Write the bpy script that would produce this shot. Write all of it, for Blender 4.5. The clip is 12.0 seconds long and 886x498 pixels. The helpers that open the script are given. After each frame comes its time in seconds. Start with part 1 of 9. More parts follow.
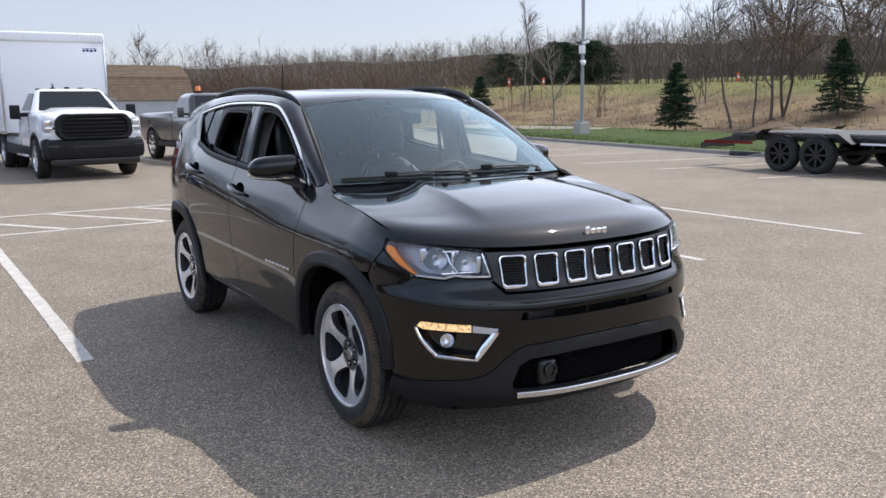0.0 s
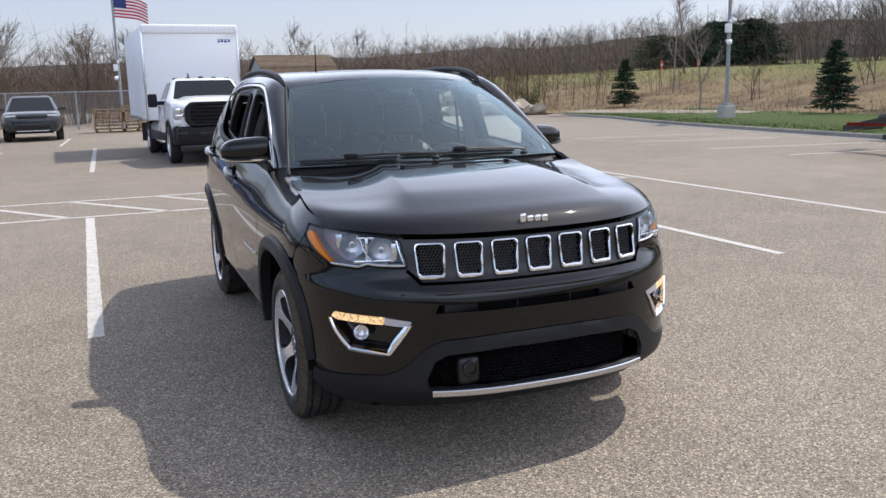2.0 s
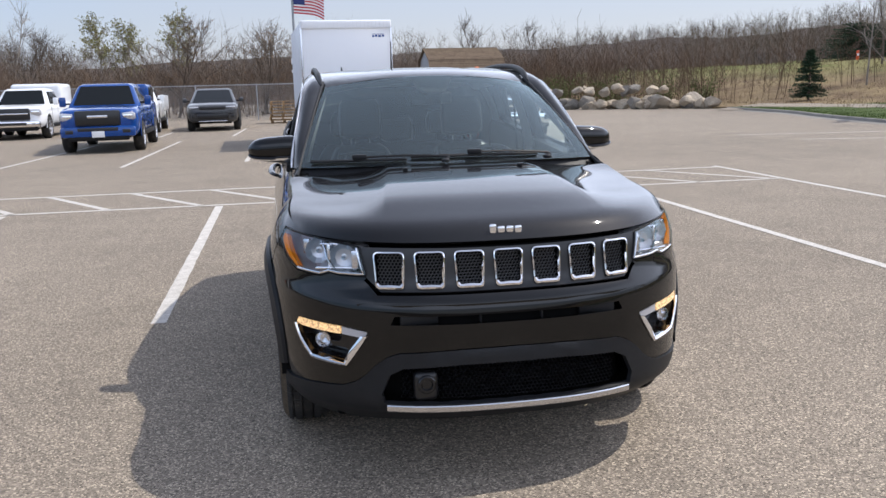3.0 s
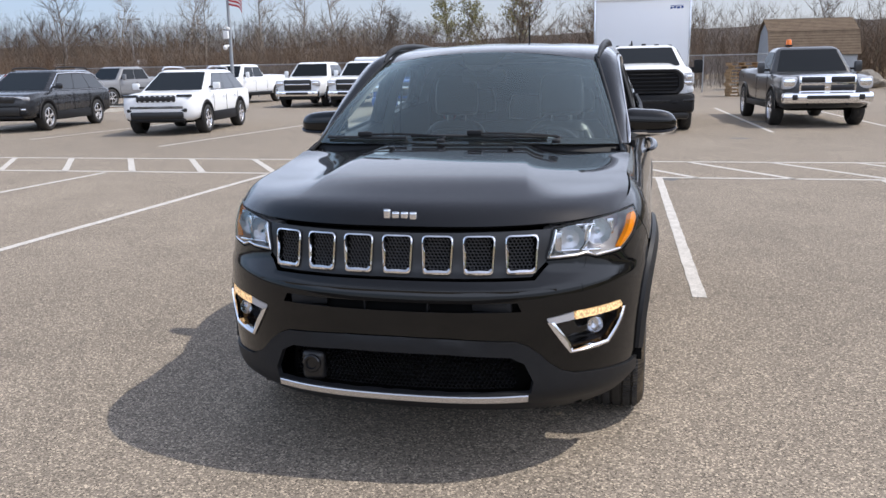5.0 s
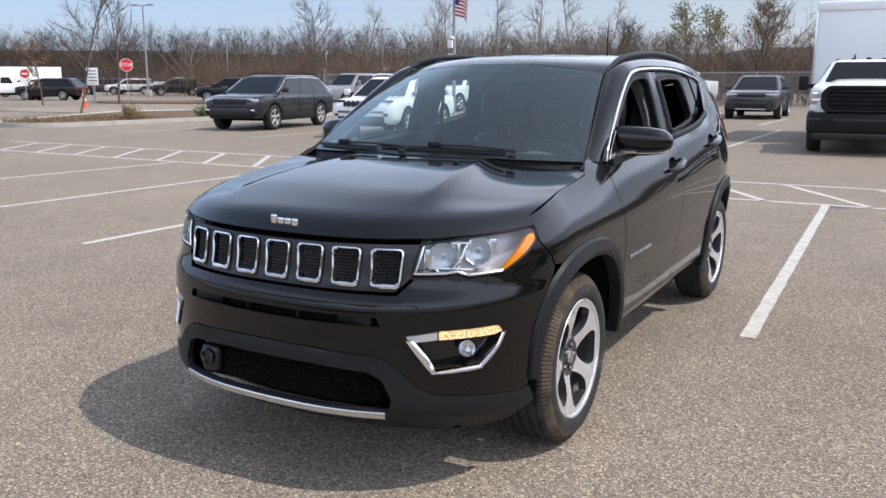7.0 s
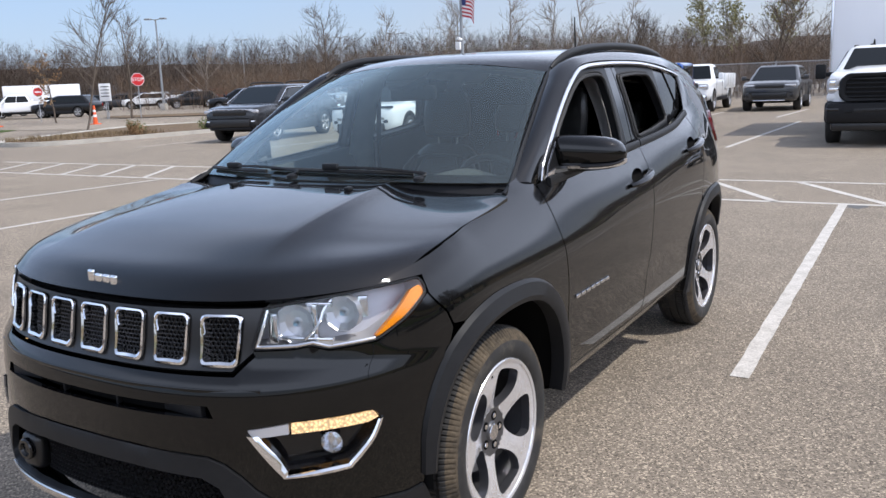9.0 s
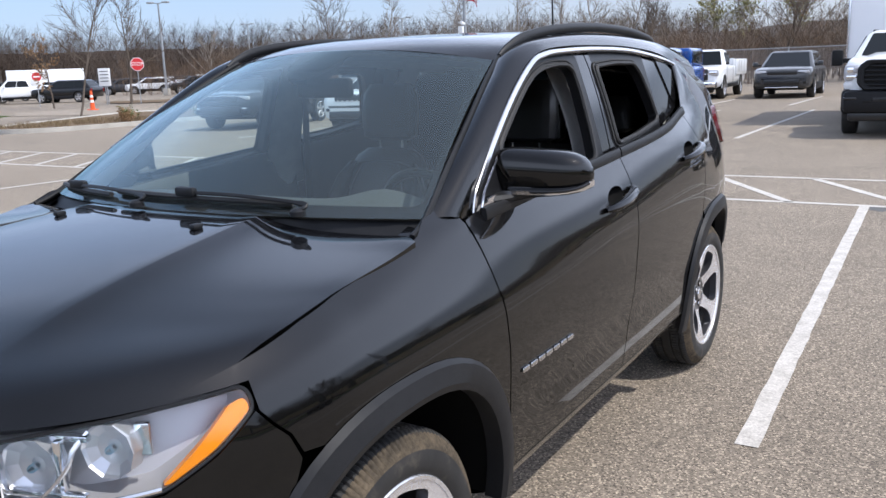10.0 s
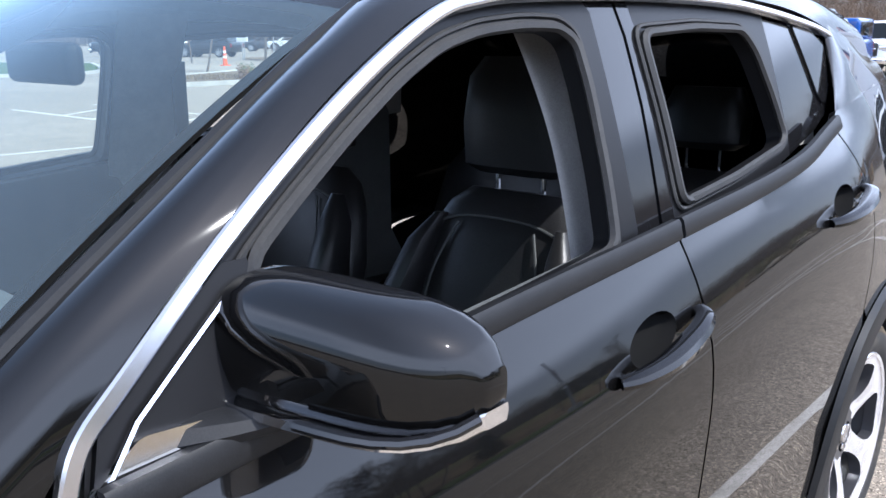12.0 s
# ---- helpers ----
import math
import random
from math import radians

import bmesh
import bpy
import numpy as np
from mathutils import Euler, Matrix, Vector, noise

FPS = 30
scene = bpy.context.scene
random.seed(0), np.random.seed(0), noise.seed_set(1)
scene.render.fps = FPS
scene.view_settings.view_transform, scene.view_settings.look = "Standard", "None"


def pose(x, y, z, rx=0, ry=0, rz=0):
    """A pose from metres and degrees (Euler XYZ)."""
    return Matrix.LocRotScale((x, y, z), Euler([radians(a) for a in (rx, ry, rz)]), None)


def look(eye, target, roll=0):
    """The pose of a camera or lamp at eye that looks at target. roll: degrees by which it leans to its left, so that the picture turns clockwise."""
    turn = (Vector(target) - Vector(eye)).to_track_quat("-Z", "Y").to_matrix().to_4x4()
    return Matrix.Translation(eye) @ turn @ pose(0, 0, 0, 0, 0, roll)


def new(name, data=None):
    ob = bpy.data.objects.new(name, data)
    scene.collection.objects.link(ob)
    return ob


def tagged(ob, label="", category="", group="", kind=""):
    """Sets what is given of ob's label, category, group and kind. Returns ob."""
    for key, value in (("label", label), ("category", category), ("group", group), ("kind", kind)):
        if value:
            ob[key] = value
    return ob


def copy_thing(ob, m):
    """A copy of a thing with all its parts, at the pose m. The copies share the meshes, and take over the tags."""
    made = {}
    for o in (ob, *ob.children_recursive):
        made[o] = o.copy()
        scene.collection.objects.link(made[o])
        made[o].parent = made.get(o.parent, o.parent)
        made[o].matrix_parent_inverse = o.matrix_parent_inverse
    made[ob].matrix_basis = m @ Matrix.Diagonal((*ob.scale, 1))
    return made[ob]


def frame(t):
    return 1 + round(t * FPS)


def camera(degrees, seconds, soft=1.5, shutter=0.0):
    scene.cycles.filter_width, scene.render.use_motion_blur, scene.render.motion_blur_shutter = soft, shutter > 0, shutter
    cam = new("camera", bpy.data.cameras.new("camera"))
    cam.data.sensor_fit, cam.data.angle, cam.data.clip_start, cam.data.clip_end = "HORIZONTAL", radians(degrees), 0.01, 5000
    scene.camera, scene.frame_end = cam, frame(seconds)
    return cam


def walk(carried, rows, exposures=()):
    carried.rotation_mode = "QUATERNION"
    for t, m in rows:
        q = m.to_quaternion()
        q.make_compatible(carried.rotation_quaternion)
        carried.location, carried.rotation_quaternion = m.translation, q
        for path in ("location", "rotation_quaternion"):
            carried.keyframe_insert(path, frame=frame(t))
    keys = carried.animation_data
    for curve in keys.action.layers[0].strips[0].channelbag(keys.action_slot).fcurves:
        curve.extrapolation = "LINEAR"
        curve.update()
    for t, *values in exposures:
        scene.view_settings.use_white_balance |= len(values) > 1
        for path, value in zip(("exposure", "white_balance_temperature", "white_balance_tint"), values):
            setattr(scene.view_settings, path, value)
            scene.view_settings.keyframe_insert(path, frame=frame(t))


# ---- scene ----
cam = camera(55.7, 12.0)
PATH = [
    (0, (-2.459, -4.859, 1.521), (-1.412, -3.191, 1.174), -0.7),
    (0.5, (-2.457, -4.853, 1.514), (-1.412, -3.187, 1.151), -1.5),
    (1, (-2.24, -4.963, 1.494), (-1.25, -3.267, 1.116), -2.2),
    (1.5, (-1.904, -5.077, 1.486), (-1.022, -3.324, 1.1), -1.8),
    (2, (-1.512, -5.088, 1.466), (-0.796, -3.258, 1.094), -1.5),
    (2.5, (-1.117, -5.139, 1.476), (-0.597, -3.245, 1.101), -1.8),
    (3, (-0.706, -5.159, 1.486), (-0.387, -3.222, 1.106), -1.5),
    (5, (0.889, -4.994, 1.471), (0.418, -3.097, 1.049), -1.1),
    (5.5, (1.254, -4.902, 1.467), (0.6, -3.058, 1.053), -1.2),
    (6, (1.636, -4.808, 1.474), (0.837, -3.022, 1.057), -1.2),
    (6.5, (1.916, -4.619, 1.46), (1.002, -2.887, 1.055), -0.2),
    (8.5, (2.148, -3.994, 1.471), (1.078, -2.35, 1.083), -1.0),
    (9, (2.08, -3.615, 1.464), (1.042, -1.95, 1.076), -2.2),
    (9.5, (2.035, -3.175, 1.483), (0.985, -1.523, 1.072), -2.4),
    (10, (1.886, -2.725, 1.476), (0.833, -1.077, 1.055), -2.1),
    (10.5, (1.78, -2.292, 1.479), (0.718, -0.651, 1.052), -2.5),
    (11, (1.688, -1.866, 1.507), (0.572, -0.267, 1.062), -1.6),
    (11.5, (1.525, -1.459, 1.483), (0.362, 0.098, 1.008), -0.9),
    (12, (1.41, -1.103, 1.463), (0.119, 0.342, 0.969), -0.5),
]
walk(cam, [(t, look(eye, target, roll)) for t, eye, target, roll in PATH],
     [(0, 0.26, 6600, 10), (5, 0.18, 6600, 10), (9, 0.20, 6480, 10), (10, 0.32, 6350, 10), (11, 0.50, 6200, 10), (12, 1.08, 5980, 10)])

# ---- light ----
SUN_FROM = Vector((0.69, 0.15, 1.0)).normalized()
sun_elev = math.asin(SUN_FROM.z)
sun_azim = math.atan2(SUN_FROM.x, SUN_FROM.y)
world = bpy.data.worlds.new("sky")
scene.world = world
world.use_nodes = True
wn = world.node_tree
wbg = wn.nodes["Background"]
sky = wn.nodes.new("ShaderNodeTexSky")
sky.sky_type = "NISHITA"
sky.sun_disc = False
sky.sun_elevation = sun_elev
sky.sun_rotation = sun_azim
sky.air_density = 1.0
sky.dust_density = 1.0
sky.ozone_density = 3.0
tint = wn.nodes.new("ShaderNodeMix")
tint.data_type, tint.blend_type = "RGBA", "MULTIPLY"
tint.inputs["Factor"].default_value = 1.0
tint.inputs["B"].default_value = (1.06, 0.965, 0.985, 1)
wn.links.new(sky.outputs["Color"], tint.inputs["A"])
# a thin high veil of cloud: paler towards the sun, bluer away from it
dirs = wn.nodes.new("ShaderNodeTexCoord")
axes = wn.nodes.new("ShaderNodeSeparateXYZ")
wn.links.new(dirs.outputs["Generated"], axes.inputs["Vector"])
haze = wn.nodes.new("ShaderNodeTexNoise")
haze.inputs["Scale"].default_value = 2.2
haze.inputs["Detail"].default_value = 5
wn.links.new(dirs.outputs["Generated"], haze.inputs["Vector"])
drift = wn.nodes.new("ShaderNodeMath")
drift.operation = "MULTIPLY_ADD"
drift.inputs[1].default_value = 0.9
wn.links.new(haze.outputs["Fac"], drift.inputs[0])
wn.links.new(axes.outputs["X"], drift.inputs[2])
side = wn.nodes.new("ShaderNodeMapRange")
side.interpolation_type = "SMOOTHSTEP"
side.inputs["From Min"].default_value = -0.55
side.inputs["From Max"].default_value = 0.35
wn.links.new(drift.outputs["Value"], side.inputs["Value"])
veil = wn.nodes.new("ShaderNodeMix")
veil.data_type = "RGBA"
veil.inputs["A"].default_value = (1.5, 2.35, 3.7, 1)
veil.inputs["B"].default_value = (2.15, 2.36, 2.92, 1)
wn.links.new(side.outputs["Result"], veil.inputs["Factor"])
blend = wn.nodes.new("ShaderNodeMix")
blend.data_type = "RGBA"
blend.inputs["Factor"].default_value = 0.72
wn.links.new(tint.outputs["Result"], blend.inputs["A"])
# the veil brightens round the sun
toward = wn.nodes.new("ShaderNodeVectorMath")
toward.operation = "DOT_PRODUCT"
toward.inputs[1].default_value = SUN_FROM
wn.links.new(dirs.outputs["Generated"], toward.inputs[0])
glare = wn.nodes.new("ShaderNodeMapRange")
glare.interpolation_type = "SMOOTHSTEP"
glare.inputs["From Min"].default_value = 0.45
glare.inputs["From Max"].default_value = 1.0
glare.inputs["To Min"].default_value = 1.0
glare.inputs["To Max"].default_value = 2.5
wn.links.new(toward.outputs["Value"], glare.inputs["Value"])
bright = wn.nodes.new("ShaderNodeVectorMath")
bright.operation = "SCALE"
wn.links.new(veil.outputs["Result"], bright.inputs[0])
deep = wn.nodes.new("ShaderNodeMapRange")
deep.interpolation_type = "SMOOTHSTEP"
deep.inputs["From Min"].default_value = 0.3
deep.inputs["From Max"].default_value = 0.9
deep.inputs["To Min"].default_value = 1.0
deep.inputs["To Max"].default_value = 0.66
wn.links.new(axes.outputs["Z"], deep.inputs["Value"])
level = wn.nodes.new("ShaderNodeMath")
level.operation = "MULTIPLY"
wn.links.new(glare.outputs["Result"], level.inputs[0])
wn.links.new(deep.outputs["Result"], level.inputs[1])
wn.links.new(level.outputs["Value"], bright.inputs["Scale"])
# brighter sky band added above the view to light reflections, thinning towards the zenith
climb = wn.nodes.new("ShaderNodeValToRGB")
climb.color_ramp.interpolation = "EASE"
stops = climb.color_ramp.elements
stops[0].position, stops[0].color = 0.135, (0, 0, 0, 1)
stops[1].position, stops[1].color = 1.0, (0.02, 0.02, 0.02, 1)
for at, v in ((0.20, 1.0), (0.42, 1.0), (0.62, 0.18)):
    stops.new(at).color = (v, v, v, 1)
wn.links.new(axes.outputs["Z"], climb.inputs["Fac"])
band_col = wn.nodes.new("ShaderNodeMix")
band_col.data_type = "RGBA"
band_col.inputs["A"].default_value = (3.2, 4.1, 5.9, 1)
band_col.inputs["B"].default_value = (8.6, 9.4, 11.4, 1)
wn.links.new(side.outputs["Result"], band_col.inputs["Factor"])
band_mix = wn.nodes.new("ShaderNodeMix")
band_mix.data_type = "RGBA"
wn.links.new(band_col.outputs["Result"], band_mix.inputs["B"])
wn.links.new(climb.outputs["Color"], band_mix.inputs["Factor"])
wn.links.new(bright.outputs["Vector"], band_mix.inputs["A"])
wn.links.new(band_mix.outputs["Result"], blend.inputs["B"])
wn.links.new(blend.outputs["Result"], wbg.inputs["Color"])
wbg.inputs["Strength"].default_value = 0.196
sun_data = bpy.data.lights.new("sun", "SUN")
sun_data.energy = 3.15
sun_data.angle = radians(0.6)
sun_data.color = (1.0, 0.96, 0.91)
sun = new("sun", sun_data)
sun.matrix_world = look((0, 0, 30), Vector((0, 0, 30)) - SUN_FROM)

# ---- tools ----
from mathutils.geometry import delaunay_2d_cdt
def part(name, bm, material, parent=None, label="", smooth=True, sharp=None):
    """Link a bmesh as one mesh object, under parent when given."""
    bmesh.ops.recalc_face_normals(bm, faces=bm.faces[:])
    return raw_part(name, bm, material, parent, label, smooth, sharp)


def raw_part(name, bm, material, parent=None, label="", smooth=True, sharp=None):
    me = bpy.data.meshes.new(name)
    for f in bm.faces:
        f.smooth = smooth
    if smooth:
        lim = radians(sharp if sharp else 35)
        for e in bm.edges:
            if len(e.link_faces) == 2 and e.calc_face_angle(0) > lim:
                e.smooth = False
    bm.to_mesh(me)
    bm.free()
    mats = material if isinstance(material, (list, tuple)) else [material]
    for m in mats:
        me.materials.append(m)
    ob = new(name, me)
    if parent is not None:
        ob.parent = parent
    if label:
        tagged(ob, label)
    return ob


def share(name, me, parent, m):
    """Another object on the same mesh."""
    ob = new(name, me)
    ob.parent = parent
    ob.matrix_basis = m
    return ob


def empty(name, label, category, m=None, group="", kind=""):
    ob = new(name)
    ob.empty_display_size = 0.2
    if m is not None:
        ob.matrix_basis = m
    return tagged(ob, label, category, group, kind)


def box_bm(bm, cx, cy, cz, sx, sy, sz, bevel=0.0, seg=2, m=None):
    """A box of full sizes sx, sy, sz round its centre."""
    r = bmesh.ops.create_cube(bm, size=1.0)
    vs = r["verts"]
    for v in vs:
        v.co = Vector((cx + v.co.x * sx, cy + v.co.y * sy, cz + v.co.z * sz))
    if bevel > 0:
        es = list({e for v in vs for e in v.link_edges})
        r = bmesh.ops.bevel(bm, geom=es, offset=bevel, segments=seg, profile=0.5, affect="EDGES", clamp_overlap=True)
        vs = list({v for f in r["faces"] for v in f.verts} | {v for v in vs if v.is_valid})
    if m is not None:
        bmesh.ops.transform(bm, matrix=m, verts=[v for v in vs if v.is_valid])
    return vs


def box(name, c, s, material, parent=None, bevel=0.01, label="", m=None, seg=2):
    bm = bmesh.new()
    box_bm(bm, *c, *s, bevel, seg, m)
    return part(name, bm, material, parent, label)


def ring_loft(bm, rings, closed=True, cap=True):
    """Skin a list of rings that hold equally many points."""
    vr = [[bm.verts.new(p) for p in r] for r in rings]
    n = len(vr[0])
    for a, b in zip(vr, vr[1:]):
        for i in range(n if closed else n - 1):
            j = (i + 1) % n
            try:
                bm.faces.new((a[i], a[j], b[j], b[i]))
            except ValueError:
                pass
    if cap and closed:
        bm.faces.new(vr[0][::-1])
        bm.faces.new(vr[-1])
    return vr


def tube_bm(bm, pts, radius, n=8, cap=True, flat=1.0):
    """A tube along pts; radius is a number or one a point."""
    pts = [Vector(p) for p in pts]
    rs = radius if isinstance(radius, (list, tuple)) else [radius] * len(pts)
    rings, ref = [], None
    for i, p in enumerate(pts):
        d = (pts[min(i + 1, len(pts) - 1)] - pts[max(i - 1, 0)]).normalized()
        if ref is None:
            ref = Vector((0, 0, 1)) if abs(d.z) < 0.9 else Vector((1, 0, 0))
        a = d.cross(ref)
        if a.length < 1e-4:
            a = d.cross(Vector((0, 1, 0)))
        a.normalize()
        b = d.cross(a).normalized()
        ref = -b
        rings.append([p + (a * math.cos(2 * math.pi * k / n) + b * flat * math.sin(2 * math.pi * k / n)) * rs[i] for k in range(n)])
    return ring_loft(bm, rings, True, cap)


def tube(name, pts, radius, material, parent=None, n=8, label="", flat=1.0):
    bm = bmesh.new()
    tube_bm(bm, pts, radius, n, True, flat)
    return part(name, bm, material, parent, label)


def lathe_bm(bm, prof, n=48, axis="X", centre=(0, 0, 0), close=True):
    """Turn a profile of (along, radius) round an axis."""
    c = Vector(centre)
    rings = []
    for k in range(n):
        a = 2 * math.pi * k / n
        ca, sa = math.cos(a), math.sin(a)
        ring = []
        for h, r in prof:
            if axis == "X":
                ring.append(c + Vector((h, r * ca, r * sa)))
            elif axis == "Y":
                ring.append(c + Vector((r * ca, h, r * sa)))
            else:
                ring.append(c + Vector((r * ca, r * sa, h)))
        rings.append([bm.verts.new(p) for p in ring])
    m = len(prof)
    for k in range(n):
        a, b = rings[k], rings[(k + 1) % n]
        for i in range(m if close else m - 1):
            j = (i + 1) % m
            bm.faces.new((a[i], a[j], b[j], b[i]))


def lerp(a, b, t):
    return a + (b - a) * t


def smooth01(t):
    t = min(1.0, max(0.0, t))
    return t * t * (3 - 2 * t)


def spline(keys, x):
    """Monotone-ish cubic through keys [(x, y), ...], flat beyond the ends."""
    n = len(keys)
    if x <= keys[0][0]:
        return keys[0][1]
    if x >= keys[-1][0]:
        return keys[-1][1]
    i = 0
    while keys[i + 1][0] < x:
        i += 1
    x0, y0 = keys[i]
    x1, y1 = keys[i + 1]
    h = x1 - x0
    d = (y1 - y0) / h

    def tangent(k):
        if k == 0:
            return (keys[1][1] - keys[0][1]) / (keys[1][0] - keys[0][0])
        if k == n - 1:
            return (keys[-1][1] - keys[-2][1]) / (keys[-1][0] - keys[-2][0])
        a = (keys[k][1] - keys[k - 1][1]) / (keys[k][0] - keys[k - 1][0])
        b = (keys[k + 1][1] - keys[k][1]) / (keys[k + 1][0] - keys[k][0])
        if a * b <= 0:
            return 0.0
        return 2 * a * b / (a + b)
    m0, m1 = tangent(i), tangent(i + 1)
    t = (x - x0) / h
    return (2 * t ** 3 - 3 * t ** 2 + 1) * y0 + (t ** 3 - 2 * t ** 2 + t) * h * m0 + (-2 * t ** 3 + 3 * t ** 2) * y1 + (t ** 3 - t ** 2) * h * m1


def curve_pts(ctrl, n=8, closed=False):
    """Catmull-Rom through points of any dimension."""
    P = [Vector(p) for p in ctrl]
    out = []
    cnt = len(P) if closed else len(P) - 1
    for i in range(cnt):
        if closed:
            a, b, c, d = P[i - 1], P[i], P[(i + 1) % len(P)], P[(i + 2) % len(P)]
        else:
            a, b, c, d = P[max(i - 1, 0)], P[i], P[i + 1], P[min(i + 2, len(P) - 1)]
        for k in range(n):
            t = k / n
            out.append(0.5 * ((2 * b) + (c - a) * t + (2 * a - 5 * b + 4 * c - d) * t * t + (3 * b - a - 3 * c + d) * t ** 3))
    if not closed:
        out.append(P[-1].copy())
    return out


def rounded(poly, r, seg=4):
    """A 2D polygon with its corners rounded by r (a number, or one a corner)."""
    n = len(poly)
    rs = r if isinstance(r, (list, tuple)) else [r] * n
    out = []
    for i in range(n):
        p, a, b = Vector(poly[i]), Vector(poly[i - 1]), Vector(poly[(i + 1) % n])
        da, db = (a - p), (b - p)
        k = min(rs[i], 0.45 * da.length, 0.45 * db.length)
        if k < 1e-4:
            out.append((p.x, p.y))
            continue
        s, e = p + da.normalized() * k, p + db.normalized() * k
        for j in range(seg + 1):
            t = j / seg
            q = s * (1 - t) ** 2 + p * 2 * t * (1 - t) + e * t * t
            out.append((q.x, q.y))
    return out


def inside_loops(px, py, loops):
    """Even-odd test of points against closed loops."""
    res = np.zeros(px.shape, bool)
    for lp in loops:
        a = np.asarray(lp)
        b = np.roll(a, -1, axis=0)
        for (x0, y0), (x1, y1) in zip(a, b):
            if y0 == y1:
                continue
            hit = ((y0 > py) != (y1 > py)) & (px < (x1 - x0) * (py - y0) / (y1 - y0) + x0)
            res ^= hit
    return res

# ---- materials ----
def material(name, colour, rough=0.5, metal=0.0, coat=0.0):
    m = bpy.data.materials.new(name)
    m.use_nodes = True
    b = m.node_tree.nodes["Principled BSDF"]
    b.inputs["Base Color"].default_value = (*colour, 1)
    b.inputs["Roughness"].default_value = rough
    b.inputs["Metallic"].default_value = metal
    b.inputs["Coat Weight"].default_value = coat
    b.inputs["Coat Roughness"].default_value = 0.03
    return m


def nodes_of(m):
    nt = m.node_tree
    return nt, nt.nodes["Principled BSDF"]


def noise_node(nt, scale, detail=4, rough=0.6, coords="Object", stretch=None):
    tc = nt.nodes.new("ShaderNodeTexCoord")
    src = tc.outputs[coords]
    if stretch:
        mp = nt.nodes.new("ShaderNodeMapping")
        mp.inputs["Scale"].default_value = stretch
        nt.links.new(src, mp.inputs["Vector"])
        src = mp.outputs["Vector"]
    n = nt.nodes.new("ShaderNodeTexNoise")
    n.inputs["Scale"].default_value = scale
    n.inputs["Detail"].default_value = detail
    n.inputs["Roughness"].default_value = rough
    nt.links.new(src, n.inputs["Vector"])
    return n.outputs["Fac"]


def ramp(nt, fac, stops):
    r = nt.nodes.new("ShaderNodeValToRGB")
    el = r.color_ramp.elements
    while len(el) < len(stops):
        el.new(0.5)
    for e, (p, c) in zip(el, stops):
        e.position = p
        e.color = (*c, 1) if len(c) == 3 else c
    nt.links.new(fac, r.inputs["Fac"])
    return r.outputs["Color"]


def mix_col(nt, fac, a, b, mode="MIX"):
    n = nt.nodes.new("ShaderNodeMix")
    n.data_type = "RGBA"
    n.blend_type = mode
    for sock, val in ((n.inputs["Factor"], fac), (n.inputs["A"], a), (n.inputs["B"], b)):
        if isinstance(val, (int, float)):
            sock.default_value = val
        elif isinstance(val, tuple):
            sock.default_value = (*val, 1)
        else:
            nt.links.new(val, sock)
    return n.outputs["Result"]


def bump(nt, b, height, strength=0.3, dist=0.01):
    n = nt.nodes.new("ShaderNodeBump")
    n.inputs["Strength"].default_value = strength
    n.inputs["Distance"].default_value = dist
    nt.links.new(height, n.inputs["Height"])
    nt.links.new(n.outputs["Normal"], b.inputs["Normal"])


def mottled(name, c1, c2, scale, rough=0.8, fine=0.0, strength=0.3, dist=0.01, coords="Object", stretch=None, metal=0.0):
    """Two colours mixed by noise at one scale, with a finer grain in colour and relief."""
    m = material(name, c1, rough, metal)
    nt, b = nodes_of(m)
    if rough >= 0.8:
        b.inputs["Specular IOR Level"].default_value = 0.12
    big = noise_node(nt, scale, 5, 0.65, coords, stretch)
    col = ramp(nt, big, [(0.3, c1), (0.7, c2)])
    fs = fine if fine else scale * 12
    small = noise_node(nt, fs, 3, 0.6, coords, stretch)
    g = ramp(nt, small, [(0.3, (0.72, 0.72, 0.72)), (0.7, (1.18, 1.18, 1.18))])
    col = mix_col(nt, 1.0, col, g, "MULTIPLY")
    nt.links.new(col, b.inputs["Base Color"])
    bump(nt, b, small, strength, dist)
    return m


def paint(name, colour, rough=0.25, flake=0.0):
    m = material(name, colour, rough, 0.0, 0.6)
    nt, b = nodes_of(m)
    b.inputs["Specular IOR Level"].default_value = 0.2
    n = noise_node(nt, 6.0, 3, 0.6)
    r = nt.nodes.new("ShaderNodeMapRange")
    r.inputs["To Min"].default_value = max(0.0, rough - 0.05)
    r.inputs["To Max"].default_value = rough + 0.08
    nt.links.new(n, r.inputs["Value"])
    nt.links.new(r.outputs["Result"], b.inputs["Roughness"])
    return m


